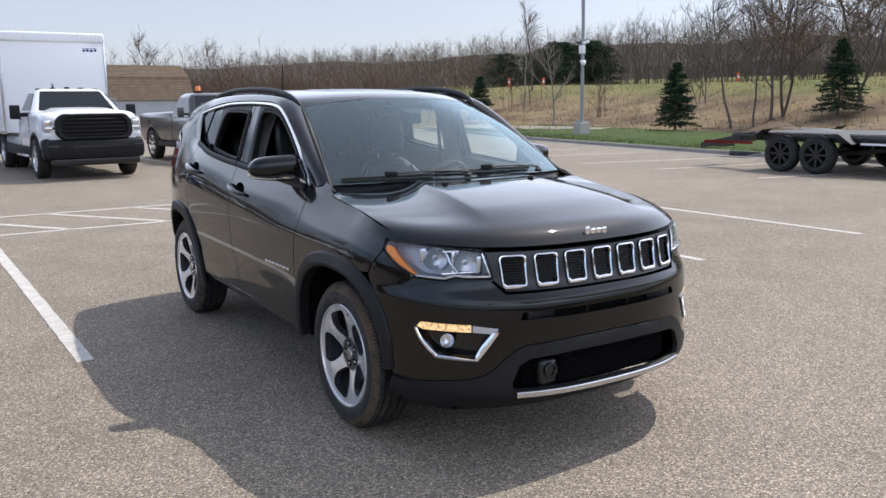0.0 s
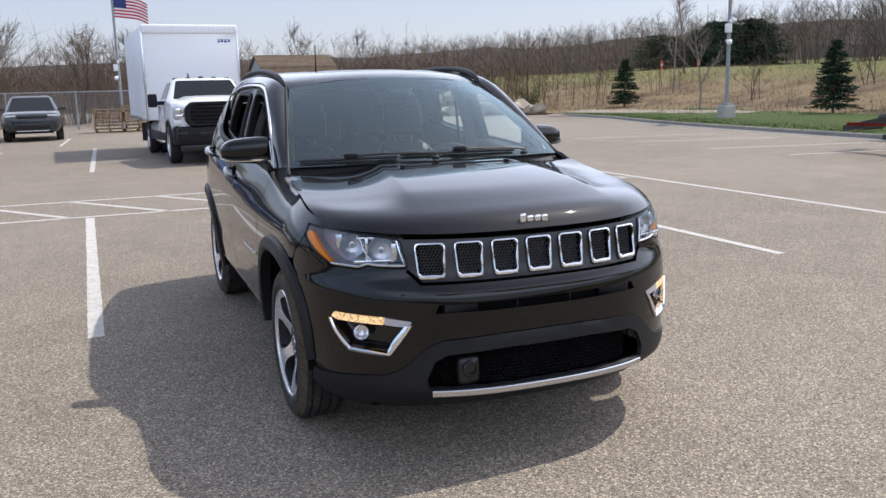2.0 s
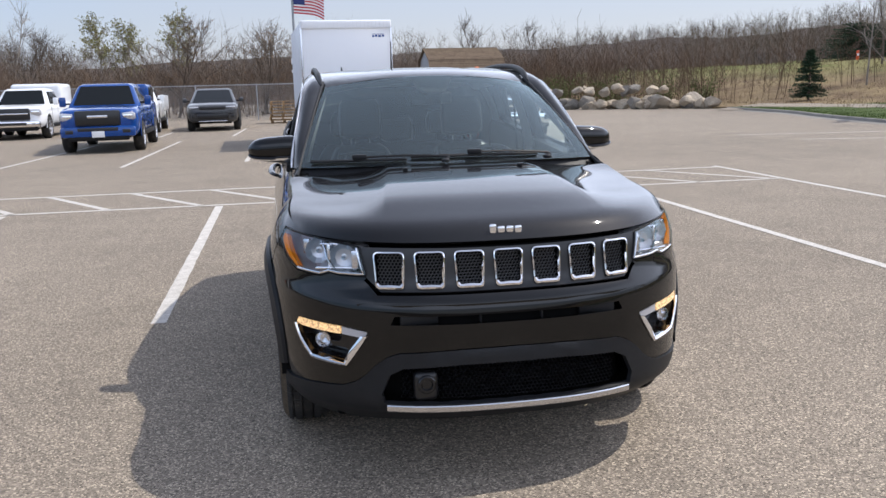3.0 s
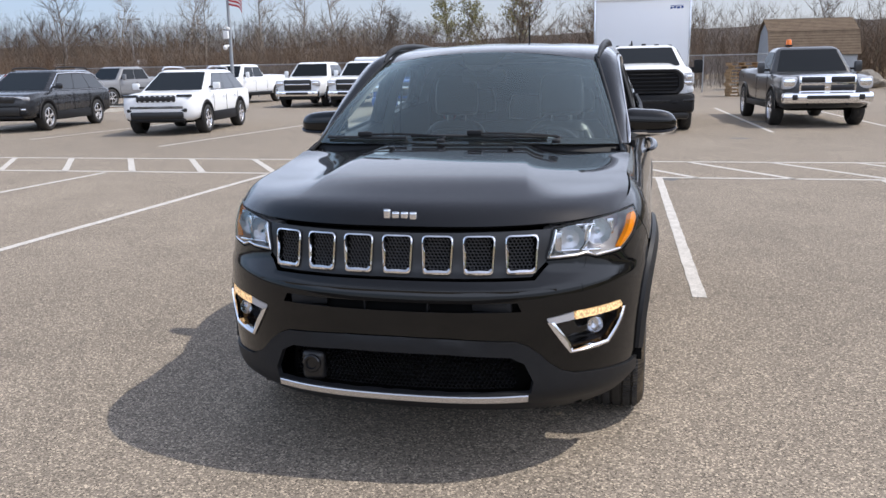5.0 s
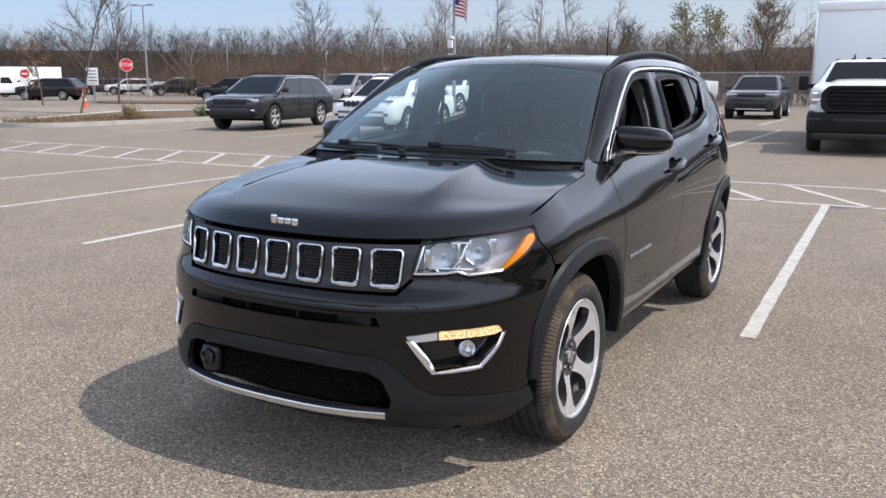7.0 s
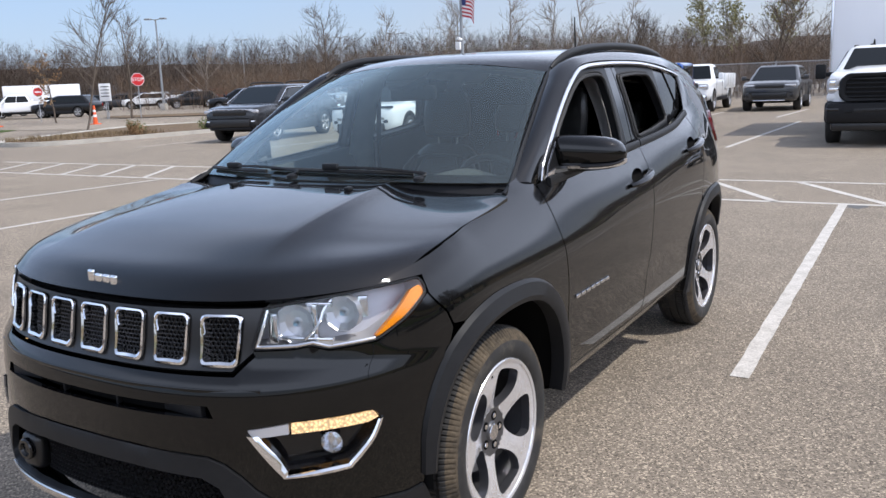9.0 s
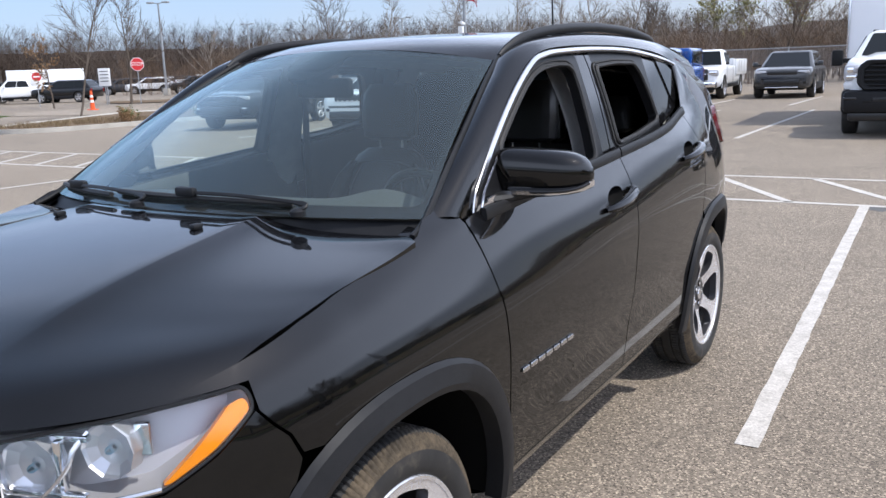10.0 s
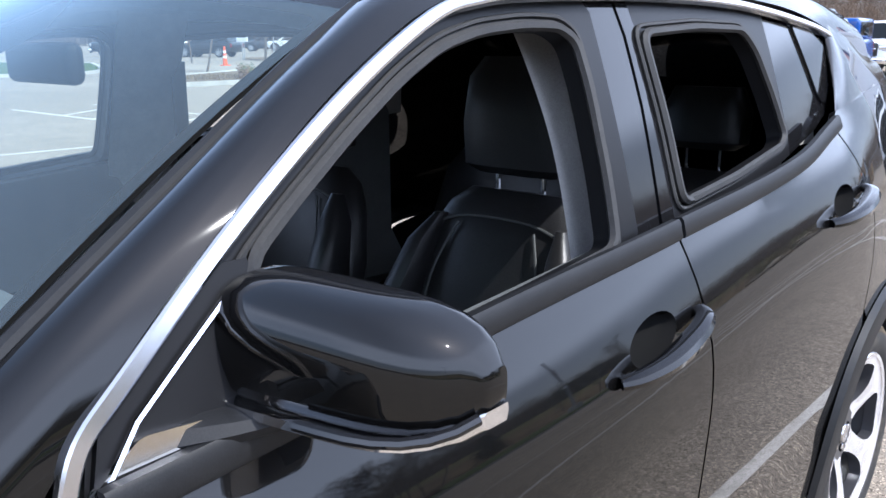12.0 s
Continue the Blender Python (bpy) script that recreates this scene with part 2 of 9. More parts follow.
# asphalt, worn and pale, with light and dark chippings
def asphalt_material():
    m = material("asphalt", (0.2, 0.19, 0.17), 0.9)
    nt, b = nodes_of(m)
    b.inputs["Specular IOR Level"].default_value = 0.25
    broad = noise_node(nt, 0.12, 5, 0.6, "Object")
    col = ramp(nt, broad, [(0.3, (0.208, 0.176, 0.141)), (0.7, (0.266, 0.226, 0.181))])
    mid = noise_node(nt, 1.3, 5, 0.65)
    col = mix_col(nt, 1.0, col, ramp(nt, mid, [(0.3, (0.88, 0.88, 0.88)), (0.7, (1.1, 1.1, 1.1))]), "MULTIPLY")
    tc = nt.nodes.new("ShaderNodeTexCoord")
    vor = nt.nodes.new("ShaderNodeTexVoronoi")
    vor.inputs["Scale"].default_value = 145.0
    nt.links.new(tc.outputs["Object"], vor.inputs["Vector"])
    sep = nt.nodes.new("ShaderNodeSeparateColor")
    nt.links.new(vor.outputs["Color"], sep.inputs["Color"])
    chips = ramp(nt, sep.outputs["Red"], [(0.0, (0.34, 0.33, 0.32)), (0.3, (0.76, 0.75, 0.74)), (0.8, (1.14, 1.12, 1.09)), (1.0, (2.3, 2.24, 2.12))])
    col = mix_col(nt, 1.0, col, chips, "MULTIPLY")
    nt.links.new(col, b.inputs["Base Color"])
    grain = noise_node(nt, 240, 2, 0.6)
    bump(nt, b, grain, 0.5, 0.004)
    return m


M_ASPHALT = asphalt_material()
M_LINE = mottled("road_paint", (0.62, 0.585, 0.54), (0.44, 0.41, 0.37), 9.0, 0.85, 90, 0.4, 0.003)


def glass(name, tint, rough=0.0, ior=1.5, dust=0.0):
    """A thin pane: clear with a tint, glossy by Fresnel, with a film of dust."""
    m = bpy.data.materials.new(name)
    m.use_nodes = True
    nt = m.node_tree
    nt.nodes.remove(nt.nodes["Principled BSDF"])
    out = nt.nodes["Material Output"]
    tr = nt.nodes.new("ShaderNodeBsdfTransparent")
    tr.inputs["Color"].default_value = (*tint, 1)
    gl = nt.nodes.new("ShaderNodeBsdfGlossy")
    gl.inputs["Roughness"].default_value = rough
    gl.inputs["Color"].default_value = (0.76, 0.95, 1.0, 1)
    fr = nt.nodes.new("ShaderNodeFresnel")
    fr.inputs["IOR"].default_value = ior
    mx = nt.nodes.new("ShaderNodeMixShader")
    nt.links.new(fr.outputs["Fac"], mx.inputs["Fac"])
    nt.links.new(tr.outputs["BSDF"], mx.inputs[1])
    nt.links.new(gl.outputs["BSDF"], mx.inputs[2])
    last = mx.outputs["Shader"]
    if dust > 0:
        df = nt.nodes.new("ShaderNodeBsdfDiffuse")
        df.inputs["Color"].default_value = (0.75, 0.8, 0.8, 1)
        m2 = nt.nodes.new("ShaderNodeMixShader")
        m2.inputs["Fac"].default_value = dust
        nt.links.new(last, m2.inputs[1])
        nt.links.new(df.outputs["BSDF"], m2.inputs[2])
        last = m2.outputs["Shader"]
    nt.links.new(last, out.inputs["Surface"])
    return m


def glowing(name, colour, strength, base):
    m = material(name, base, 0.2)
    nt, b = nodes_of(m)
    tc = nt.nodes.new("ShaderNodeTexCoord")
    wv = nt.nodes.new("ShaderNodeTexVoronoi")
    wv.inputs["Scale"].default_value = 130.0
    nt.links.new(tc.outputs["Object"], wv.inputs["Vector"])
    col = ramp(nt, wv.outputs["Distance"], [(0.0, (1.0, 0.86, 0.62)), (0.35, colour), (0.7, tuple(0.22 * c for c in colour))])
    nt.links.new(col, b.inputs["Emission Color"])
    b.inputs["Emission Strength"].default_value = strength
    return m


def black_paint():
    m = material("black_paint", (0.0035, 0.0035, 0.004), 0.42, 0.0, 1.0)
    nt, b = nodes_of(m)
    b.inputs["Specular IOR Level"].default_value = 0.03
    b.inputs["Coat IOR"].default_value = 1.46
    dust = noise_node(nt, 3.0, 6, 0.7)
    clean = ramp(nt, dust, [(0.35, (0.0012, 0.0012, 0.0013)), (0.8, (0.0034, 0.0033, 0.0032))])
    # paler, bluer colour on level panels: fine dust plus painted sky sheen
    sheen_lift = ramp(nt, noise_node(nt, 1.6, 6, 0.7), [(0.3, (0.0036, 0.0038, 0.0046)), (0.75, (0.008, 0.0083, 0.0098))])
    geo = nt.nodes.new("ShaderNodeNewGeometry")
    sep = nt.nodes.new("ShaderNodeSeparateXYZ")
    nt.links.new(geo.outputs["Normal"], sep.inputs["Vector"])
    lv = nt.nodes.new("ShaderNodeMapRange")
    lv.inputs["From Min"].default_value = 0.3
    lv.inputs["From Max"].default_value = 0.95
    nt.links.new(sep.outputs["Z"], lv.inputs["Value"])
    nt.links.new(mix_col(nt, lv.outputs["Result"], clean, sheen_lift), b.inputs["Base Color"])
    r = nt.nodes.new("ShaderNodeMapRange")
    r.inputs["To Min"].default_value = 0.018
    r.inputs["To Max"].default_value = 0.045
    nt.links.new(noise_node(nt, 5.0, 5, 0.7), r.inputs["Value"])
    nt.links.new(r.outputs["Result"], b.inputs["Coat Roughness"])
    return m


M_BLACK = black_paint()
M_PLASTIC = mottled("black_plastic", (0.0095, 0.010, 0.0115), (0.0135, 0.014, 0.0155), 30.0, 0.5, 600, 0.15, 0.001)
M_PLASTIC.node_tree.nodes["Principled BSDF"].inputs["Specular IOR Level"].default_value = 0.26
M_GLOSSTRIM = material("gloss_trim", (0.008, 0.008, 0.009), 0.06)
M_GRILLE = mottled("satin_grille_black", (0.008, 0.008, 0.009), (0.011, 0.011, 0.012), 30.0, 0.34, 500, 0.08, 0.001)
M_SEAL = material("window_rubber", (0.007, 0.007, 0.008), 0.42)
M_SEAL.node_tree.nodes["Principled BSDF"].inputs["Specular IOR Level"].default_value = 0.25
M_RUBBER = mottled("rubber", (0.016, 0.016, 0.017), (0.028, 0.027, 0.026), 20.0, 0.6, 300, 0.2, 0.001)
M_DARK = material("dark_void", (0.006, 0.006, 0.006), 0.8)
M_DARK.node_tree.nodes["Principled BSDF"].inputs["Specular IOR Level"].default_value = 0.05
M_MESHBLK = material("mesh_black", (0.012, 0.012, 0.013), 0.35)
M_CHROME = material("chrome", (0.86, 0.86, 0.88), 0.07, 1.0)
M_SATIN = material("satin_chrome", (0.62, 0.62, 0.64), 0.22, 1.0)
M_ALLOY = mottled("machined_alloy", (0.84, 0.84, 0.86), (0.80, 0.80, 0.83), 40.0, 0.2, 300, 0.0, 0.0005, metal=0.72)
M_ALLOYDARK = material("alloy_pocket", (0.075, 0.075, 0.08), 0.32, 0.5)
M_POCKET = material("alloy_window_silver", (0.13, 0.13, 0.14), 0.30, 0.7)
M_WINDSHIELD = glass("windshield_glass", (0.72, 0.86, 0.84), 0.0, 1.72, 0.027)
M_LENS = glass("lamp_lens", (0.9, 0.9, 0.92), 0.0, 1.4)
M_TINT = glass("tinted_glass", (0.06, 0.065, 0.07), 0.0, 1.55)
M_BOWL = material("satin_reflector", (0.72, 0.73, 0.75), 0.36, 0.85)
M_REFLECT = material("lamp_reflector", (0.80, 0.81, 0.83), 0.16, 1.0)
M_LAMPDARK = material("lamp_housing", (0.50, 0.50, 0.52), 0.34, 0.35)
M_AMBER = paint("amber_lens", (0.80, 0.27, 0.004), 0.2)
# weak emission added so the unlit marker looks a brighter orange
M_AMBER.node_tree.nodes["Principled BSDF"].inputs["Emission Color"].default_value = (1.0, 0.25, 0.02, 1)
M_AMBER.node_tree.nodes["Principled BSDF"].inputs["Emission Strength"].default_value = 0.12
M_SIGNAL = glowing("lit_signal", (1.0, 0.62, 0.27), 0.9, (0.5, 0.35, 0.2))
M_RED = paint("red_lens", (0.16, 0.008, 0.008), 0.12)
M_LEATHER = mottled("black_leather", (0.012, 0.012, 0.013), (0.018, 0.018, 0.019), 12.0, 0.38, 260, 0.25, 0.002)
M_DASH = mottled("dash_vinyl", (0.075, 0.080, 0.078), (0.095, 0.10, 0.098), 15.0, 0.6, 400, 0.2, 0.001)
M_LINER = mottled("grey_lining", (0.42, 0.42, 0.41), (0.36, 0.36, 0.355), 20.0, 0.9, 500, 0.2, 0.001)


def tread_material():
    m = material("tyre_rubber", (0.02, 0.02, 0.02), 0.75)
    nt, b = nodes_of(m)
    n = noise_node(nt, 14, 4, 0.6)
    nt.links.new(ramp(nt, n, [(0.3, (0.010, 0.010, 0.010)), (0.55, (0.018, 0.017, 0.016)), (0.8, (0.075, 0.063, 0.048))]), b.inputs["Base Color"])
    bump(nt, b, noise_node(nt, 220, 2, 0.5), 0.2, 0.001)
    return m


M_TYRE = tread_material()
M_TYREDUST = mottled("dusty_rubber", (0.030, 0.027, 0.023), (0.135, 0.105, 0.072), 9.0, 0.9, 120, 0.3, 0.001)


# ---- land materials ----
M_KERB = mottled("kerb_concrete", (0.50, 0.47, 0.42), (0.38, 0.36, 0.32), 2.0, 0.9, 60, 0.4, 0.005)
# darker copy of the kerb concrete, its shade side put into the colour
M_KERBSHADE = mottled("shaded_kerb_concrete", (0.29, 0.27, 0.24), (0.21, 0.195, 0.175), 1.5, 0.9, 60, 0.4, 0.005)
M_GRASS = mottled("mown_grass", (0.046, 0.078, 0.016), (0.075, 0.10, 0.027), 1.2, 0.9, 40, 0.8, 0.03)
M_BLADE = mottled("grass_blades", (0.05, 0.088, 0.018), (0.085, 0.115, 0.032), 3.0, 0.8, 40, 0.3, 0.01)
M_STRAWBLADE = mottled("straw_blades", (0.25, 0.185, 0.105), (0.14, 0.10, 0.063), 0.7, 0.9, 40, 0.3, 0.01)
M_SOIL = mottled("mulch_soil", (0.12, 0.08, 0.05), (0.20, 0.15, 0.10), 2.5, 0.95, 50, 0.8, 0.02)
M_GRAVEL = mottled("pale_gravel", (0.36, 0.31, 0.25), (0.25, 0.21, 0.17), 3.0, 0.95, 60, 0.8, 0.02)
M_ROCK = mottled("boulder_stone", (0.50, 0.44, 0.36), (0.34, 0.305, 0.265), 1.6, 0.9, 30, 0.6, 0.03)
# each boulder has a shade of its own, from grey to tan
rock_nt, rock_b = nodes_of(M_ROCK)
rock_id = rock_nt.nodes.new("ShaderNodeObjectInfo")
rock_was = rock_b.inputs["Base Color"].links[0].from_socket
rock_nt.links.new(mix_col(rock_nt, 1.0, rock_was, ramp(rock_nt, rock_id.outputs["Random"], [(0.0, (0.50, 0.52, 0.55)), (0.4, (0.85, 0.83, 0.80)), (0.7, (1.05, 0.96, 0.84)), (1.0, (1.3, 1.24, 1.14))]), "MULTIPLY"), rock_b.inputs["Base Color"])
M_BARK = mottled("bark", (0.16, 0.13, 0.105), (0.10, 0.08, 0.065), 6.0, 0.9, 60, 0.6, 0.01)
M_PALEBARK = mottled("pale_bark", (0.32, 0.28, 0.24), (0.20, 0.17, 0.145), 6.0, 0.9, 60, 0.6, 0.01)
M_TWIG = mottled("woods_twigs", (0.125, 0.098, 0.076), (0.19, 0.15, 0.116), 0.08, 0.9, 1.0, 0.1, 0.01)
M_TWIGFAR = mottled("far_woods_twigs", (0.066, 0.049, 0.039), (0.10, 0.076, 0.059), 0.05, 0.9, 1.0, 0.1, 0.01)
M_BUSHTWIG = mottled("brush_twigs", (0.165, 0.111, 0.074), (0.115, 0.078, 0.055), 0.15, 0.9, 1.0, 0.1, 0.01)
M_BUD = mottled("spring_buds", (0.28, 0.26, 0.10), (0.20, 0.20, 0.08), 0.5, 0.9, 8.0, 0.1, 0.01)
M_DRYLEAF = mottled("dry_leaves", (0.30, 0.19, 0.10), (0.22, 0.13, 0.07), 1.0, 0.9, 8.0, 0.1, 0.01)
M_NEEDLE = mottled("needles", (0.028, 0.055, 0.030), (0.045, 0.075, 0.042), 2.0, 0.8, 20, 0.3, 0.01)
M_GREENBUSH = mottled("new_leaves", (0.085, 0.12, 0.035), (0.13, 0.15, 0.06), 0.8, 0.85, 12, 0.2, 0.01)
M_GALV = mottled("galvanised", (0.42, 0.43, 0.44), (0.34, 0.35, 0.36), 4.0, 0.45, 40, 0.1, 0.002, metal=0.7)
M_POLEGREY = mottled("grey_pole_paint", (0.30, 0.32, 0.34), (0.24, 0.26, 0.28), 3.0, 0.5, 40, 0.1, 0.002)
M_PALLET = mottled("pallet_wood", (0.46, 0.31, 0.17), (0.34, 0.22, 0.12), 4.0, 0.85, 40, 0.4, 0.005, stretch=(1, 6, 6))
M_SHINGLE = mottled("brown_shingle", (0.20, 0.15, 0.105), (0.145, 0.105, 0.075), 3.0, 0.95, 40, 0.5, 0.01)
M_SHEDWALL = mottled("shed_siding", (0.42, 0.44, 0.46), (0.34, 0.36, 0.38), 1.0, 0.6, 20, 0.2, 0.005)
M_STEELBLK = mottled("black_steel", (0.018, 0.018, 0.02), (0.035, 0.033, 0.031), 5.0, 0.55, 60, 0.2, 0.002)
M_SIGNRED = material("sign_red", (0.55, 0.015, 0.02), 0.4)
M_SIGNWHITE = material("sign_white", (0.8, 0.8, 0.8), 0.4)
M_FLAGRED = material("flag_red", (0.48, 0.03, 0.045), 0.8)
M_FLAGWHITE = material("flag_white", (0.78, 0.76, 0.76), 0.8)
M_FLAGBLUE = material("flag_blue", (0.03, 0.045, 0.16), 0.8)
M_ORANGE = mottled("safety_orange", (0.85, 0.12, 0.02), (0.7, 0.09, 0.02), 3.0, 0.6, 30, 0.1, 0.002)


def bank_material():
    """Slope of dead grass, brush litter and a greener crest, mixed by noise and by height."""
    m = material("dry_bank", (0.3, 0.22, 0.13), 0.95)
    nt, b = nodes_of(m)
    b.inputs["Specular IOR Level"].default_value = 0.1
    a = noise_node(nt, 0.22, 6, 0.7)
    straw = ramp(nt, a, [(0.33, (0.085, 0.060, 0.040)), (0.45, (0.165, 0.116, 0.070)), (0.58, (0.245, 0.182, 0.102)), (0.70, (0.14, 0.13, 0.05))])
    green = ramp(nt, noise_node(nt, 0.15, 5, 0.7), [(0.4, (0.115, 0.135, 0.04)), (0.6, (0.20, 0.18, 0.075))])
    tc = nt.nodes.new("ShaderNodeTexCoord")
    sp = nt.nodes.new("ShaderNodeSeparateXYZ")
    nt.links.new(tc.outputs["Object"], sp.inputs["Vector"])
    mr = nt.nodes.new("ShaderNodeMapRange")
    mr.inputs["From Min"].default_value = 1.3
    mr.inputs["From Max"].default_value = 2.2
    nt.links.new(sp.outputs["Z"], mr.inputs["Value"])
    col = mix_col(nt, mr.outputs["Result"], straw, green)
    fine = noise_node(nt, 9.0, 4, 0.7)
    col = mix_col(nt, 1.0, col, ramp(nt, fine, [(0.3, (0.7, 0.7, 0.7)), (0.7, (1.25, 1.25, 1.25))]), "MULTIPLY")
    nt.links.new(col, b.inputs["Base Color"])
    bump(nt, b, fine, 0.8, 0.08)
    return m


M_BANK = bank_material()

# ---- ground and markings ----
def sheet(name, outline, z, mat, label, kind="structure"):
    bm = bmesh.new()
    bm.faces.new([bm.verts.new((x, y, z)) for x, y in outline])
    ob = part(name, bm, mat, None, label, smooth=False)
    return tagged(ob, label, name.replace("_", " "), "", kind)


ground = sheet("ground", [(-700, -500), (500, -500), (500, 900), (-700, 900)], 0.0, M_ASPHALT, "worn pale grey-brown asphalt of a wide car park")


def stripe(x0, y0, x1, y1, w=0.1, label="worn white parking line on asphalt"):
    """A painted line with a slightly ragged edge, a hair above the asphalt."""
    a, b = Vector((x0, y0, 0)), Vector((x1, y1, 0))
    d = (b - a).normalized()
    n = Vector((-d.y, d.x, 0))
    k = max(2, int((b - a).length / 0.12))
    bm = bmesh.new()
    rows = []
    for i in range(k + 1):
        p = a.lerp(b, i / k)
        e1, e2 = (w / 2 + random.uniform(-.004, .003) for _ in range(2))
        rows.append([bm.verts.new(p + n * e1 + Vector((0, 0, .004))), bm.verts.new(p - n * e2 + Vector((0, 0, .004)))])
    for r, s in zip(rows, rows[1:]):
        bm.faces.new((r[0], r[1], s[1], s[0]))
    tagged(part("parking_line", bm, M_LINE, None, label, smooth=False), label, "parking line", "painted parking lines", "structure")


for seg in ((-1.70, .42, -1.825, 6.25), (1.232, .43, 1.02, 6.35, .09), (3.80, .46, 3.74, 6.35), (6.43, .50, 6.40, 8.55), (-4.55, .35, -4.50, 6.2), (-7.36, 1.2, -7.20, 6.2), (-10.15, 2.6, -9.8, 6.2),
            (-4.43, 13.2, -4.45, 22.4), (-7.12, 14.1, -6.80, 22.0), (-1.90, 13.5, -1.93, 22.4), (3.42, 14.1, 2.95, 24.5), (.75, 20.0, .6, 24.0), (6.1, 14.5, 5.7, 23.5),
            (11.14, 5.48, 14.6, 4.7), (11.2, 8.16, 14.8, 7.6), (11.2, 10.5, 14.9, 9.7), (11.3, 13.7, 15.0, 12.6), (10.9, 16.0, 15.2, 15.2),
            (-8.9, 10.4, -8.3, 17.5), (-13.3, 12.0, -12.9, 18.0), (-17.9, 12.2, -17.6, 18.5), (-3.0, 24.8, -2.9, 30.5), (-5.6, 25.5, -5.6, 29.0), (-9.0, 26.0, -8.9, 29.5)):
    stripe(*seg)
# hatched walkway
stripe(-17.5, 6.28, 6.40, 6.42, .1, "white edge line of a hatched walkway")
stripe(-17.5, 8.05, 6.40, 8.35, .1, "white edge line of a hatched walkway")
for k in range(20):
    x = -16.4 + 1.19 * k
    if x + 1.25 < 6.35:
        stripe(x, 8.06 + .012 * (x + 17), x + 1.25, 6.29 + .006 * (x + 17), .1, "white diagonal stroke of a hatched walkway")

# oil stain, patches and cracks on the asphalt
M_STAIN = mottled("oil_stain", (0.07, 0.068, 0.064), (0.12, 0.115, 0.105), 2.0, 0.7, 60, 0.3, 0.003)
for cx, cy, rx, ry in ((1.15, 6.25, .10, .16), (2.6, 12.6, .22, .12), (3.6, 17.6, .5, .3)):
    outl = []
    for k in range(22):
        a = 2 * math.pi * k / 22
        q = 1 + .35 * math.sin(3 * a + cx) * math.cos(2 * a + cy)
        outl.append((cx + rx * q * math.cos(a), cy + ry * q * math.sin(a)))
    ob = sheet("oil_stain", outl, .002, M_STAIN, "dark irregular stain on asphalt")
M_SEAM = mottled("sealed_crack", (0.10, 0.095, 0.088), (0.14, 0.13, 0.12), 3.0, 0.8, 60, 0.3, 0.003)


# ---- right side: kerb, grass and bank ----
KERB_R = [(17.5, -30), (16.6, -10), (16.05, 0), (15.95, 6), (15.95, 9), (16.25, 11.5), (16.75, 15), (17.5, 19.5), (18.4, 23.5), (19.6, 27.5), (20.1, 31), (20.4, 34.5)]


def kerb(name, line, inward, label, width=.18, high=.13, mat=None):
    """A kerb of concrete with a rounded upper edge along a line."""
    P = curve_pts([(x, y, 0) for x, y in line], 4)
    bm = bmesh.new()
    rings = []
    for i, p in enumerate(P):
        d = (P[min(i + 1, len(P) - 1)] - P[max(i - 1, 0)]).normalized()
        n = Vector((d.y, -d.x, 0)) * inward
        rings.append([p + n * a + Vector((0, 0, z)) for a, z in ((-.45, .005), (-.02, .012), (0, .03), (.02, high - .02), (.045, high), (width, high), (width, -.02))])
    ring_loft(bm, rings, False, False)
    return tagged(part(name, bm, mat or M_KERB, None, label), label, "kerb", "", "structure")


kerb("kerb_right", KERB_R, 1, "darker concrete kerb on the shade side, beside grass", .16, .12, M_KERBSHADE)
kr = curve_pts([(x, y, 0) for x, y in KERB_R], 4)
bm = bmesh.new()
rows = []
for p in kr:
    rows.append([bm.verts.new((p.x + .17, p.y, .12))] + [bm.verts.new((p.x + .17 + k * 1.1, p.y + .1 * k, .12 + .02 * k + .03 * noise.noise((p.x + k, p.y, 3)))) for k in range(1, 7)])
for a, b in zip(rows, rows[1:]):
    for k in range(6):
        bm.faces.new((a[k], a[k + 1], b[k + 1], b[k]))
tagged(part("lawn_strip", bm, M_GRASS, None, "narrow green lawn behind the kerb"), "narrow green lawn behind the kerb", "lawn", "", "structure")


def bank_h(x, y):
    s = x + .28 * max(0, y - 32) - 1.2 * noise.noise((x * .05, y * .05, 1)) - .02 * max(0, 10 - y)
    h = .22 * smooth01((s - 19.5) / 4) + 2.35 * smooth01((s - 24.5) / 20) + 2.0 * smooth01((s - 60) / 60)
    return h + .16 * noise.noise((x * .16, y * .16, 4)) * smooth01((s - 22) / 4) + .03 * noise.noise((x * .8, y * .8, 4)) * smooth01((s - 22) / 4)


bm = bmesh.new()
N_X, N_Y = 110, 120
vs = {}
for i in range(N_X):
    for j in range(N_Y):
        q = i / (N_X - 1)
        y = lerp(-60, 150, j / (N_Y - 1))
        xs = spline([(-60, 22.0), (15, 22.3), (26, 22.6), (34, 21.2), (48, 15.5), (70, 8), (150, -10)], y)
        x = xs + 130 * q ** 2.0
        z = bank_h(x, y)
        if i == 0:
            z = -.02
        vs[i, j] = bm.verts.new((x, y, z))
for i in range(N_X - 1):
    for j in range(N_Y - 1):
        bm.faces.new((vs[i, j], vs[i + 1, j], vs[i + 1, j + 1], vs[i, j + 1]))
tagged(part("grass_bank", bm, M_BANK, None, "dry grassy bank rising behind the car park"), "dry grassy bank rising behind the car park", "bank", "", "structure")


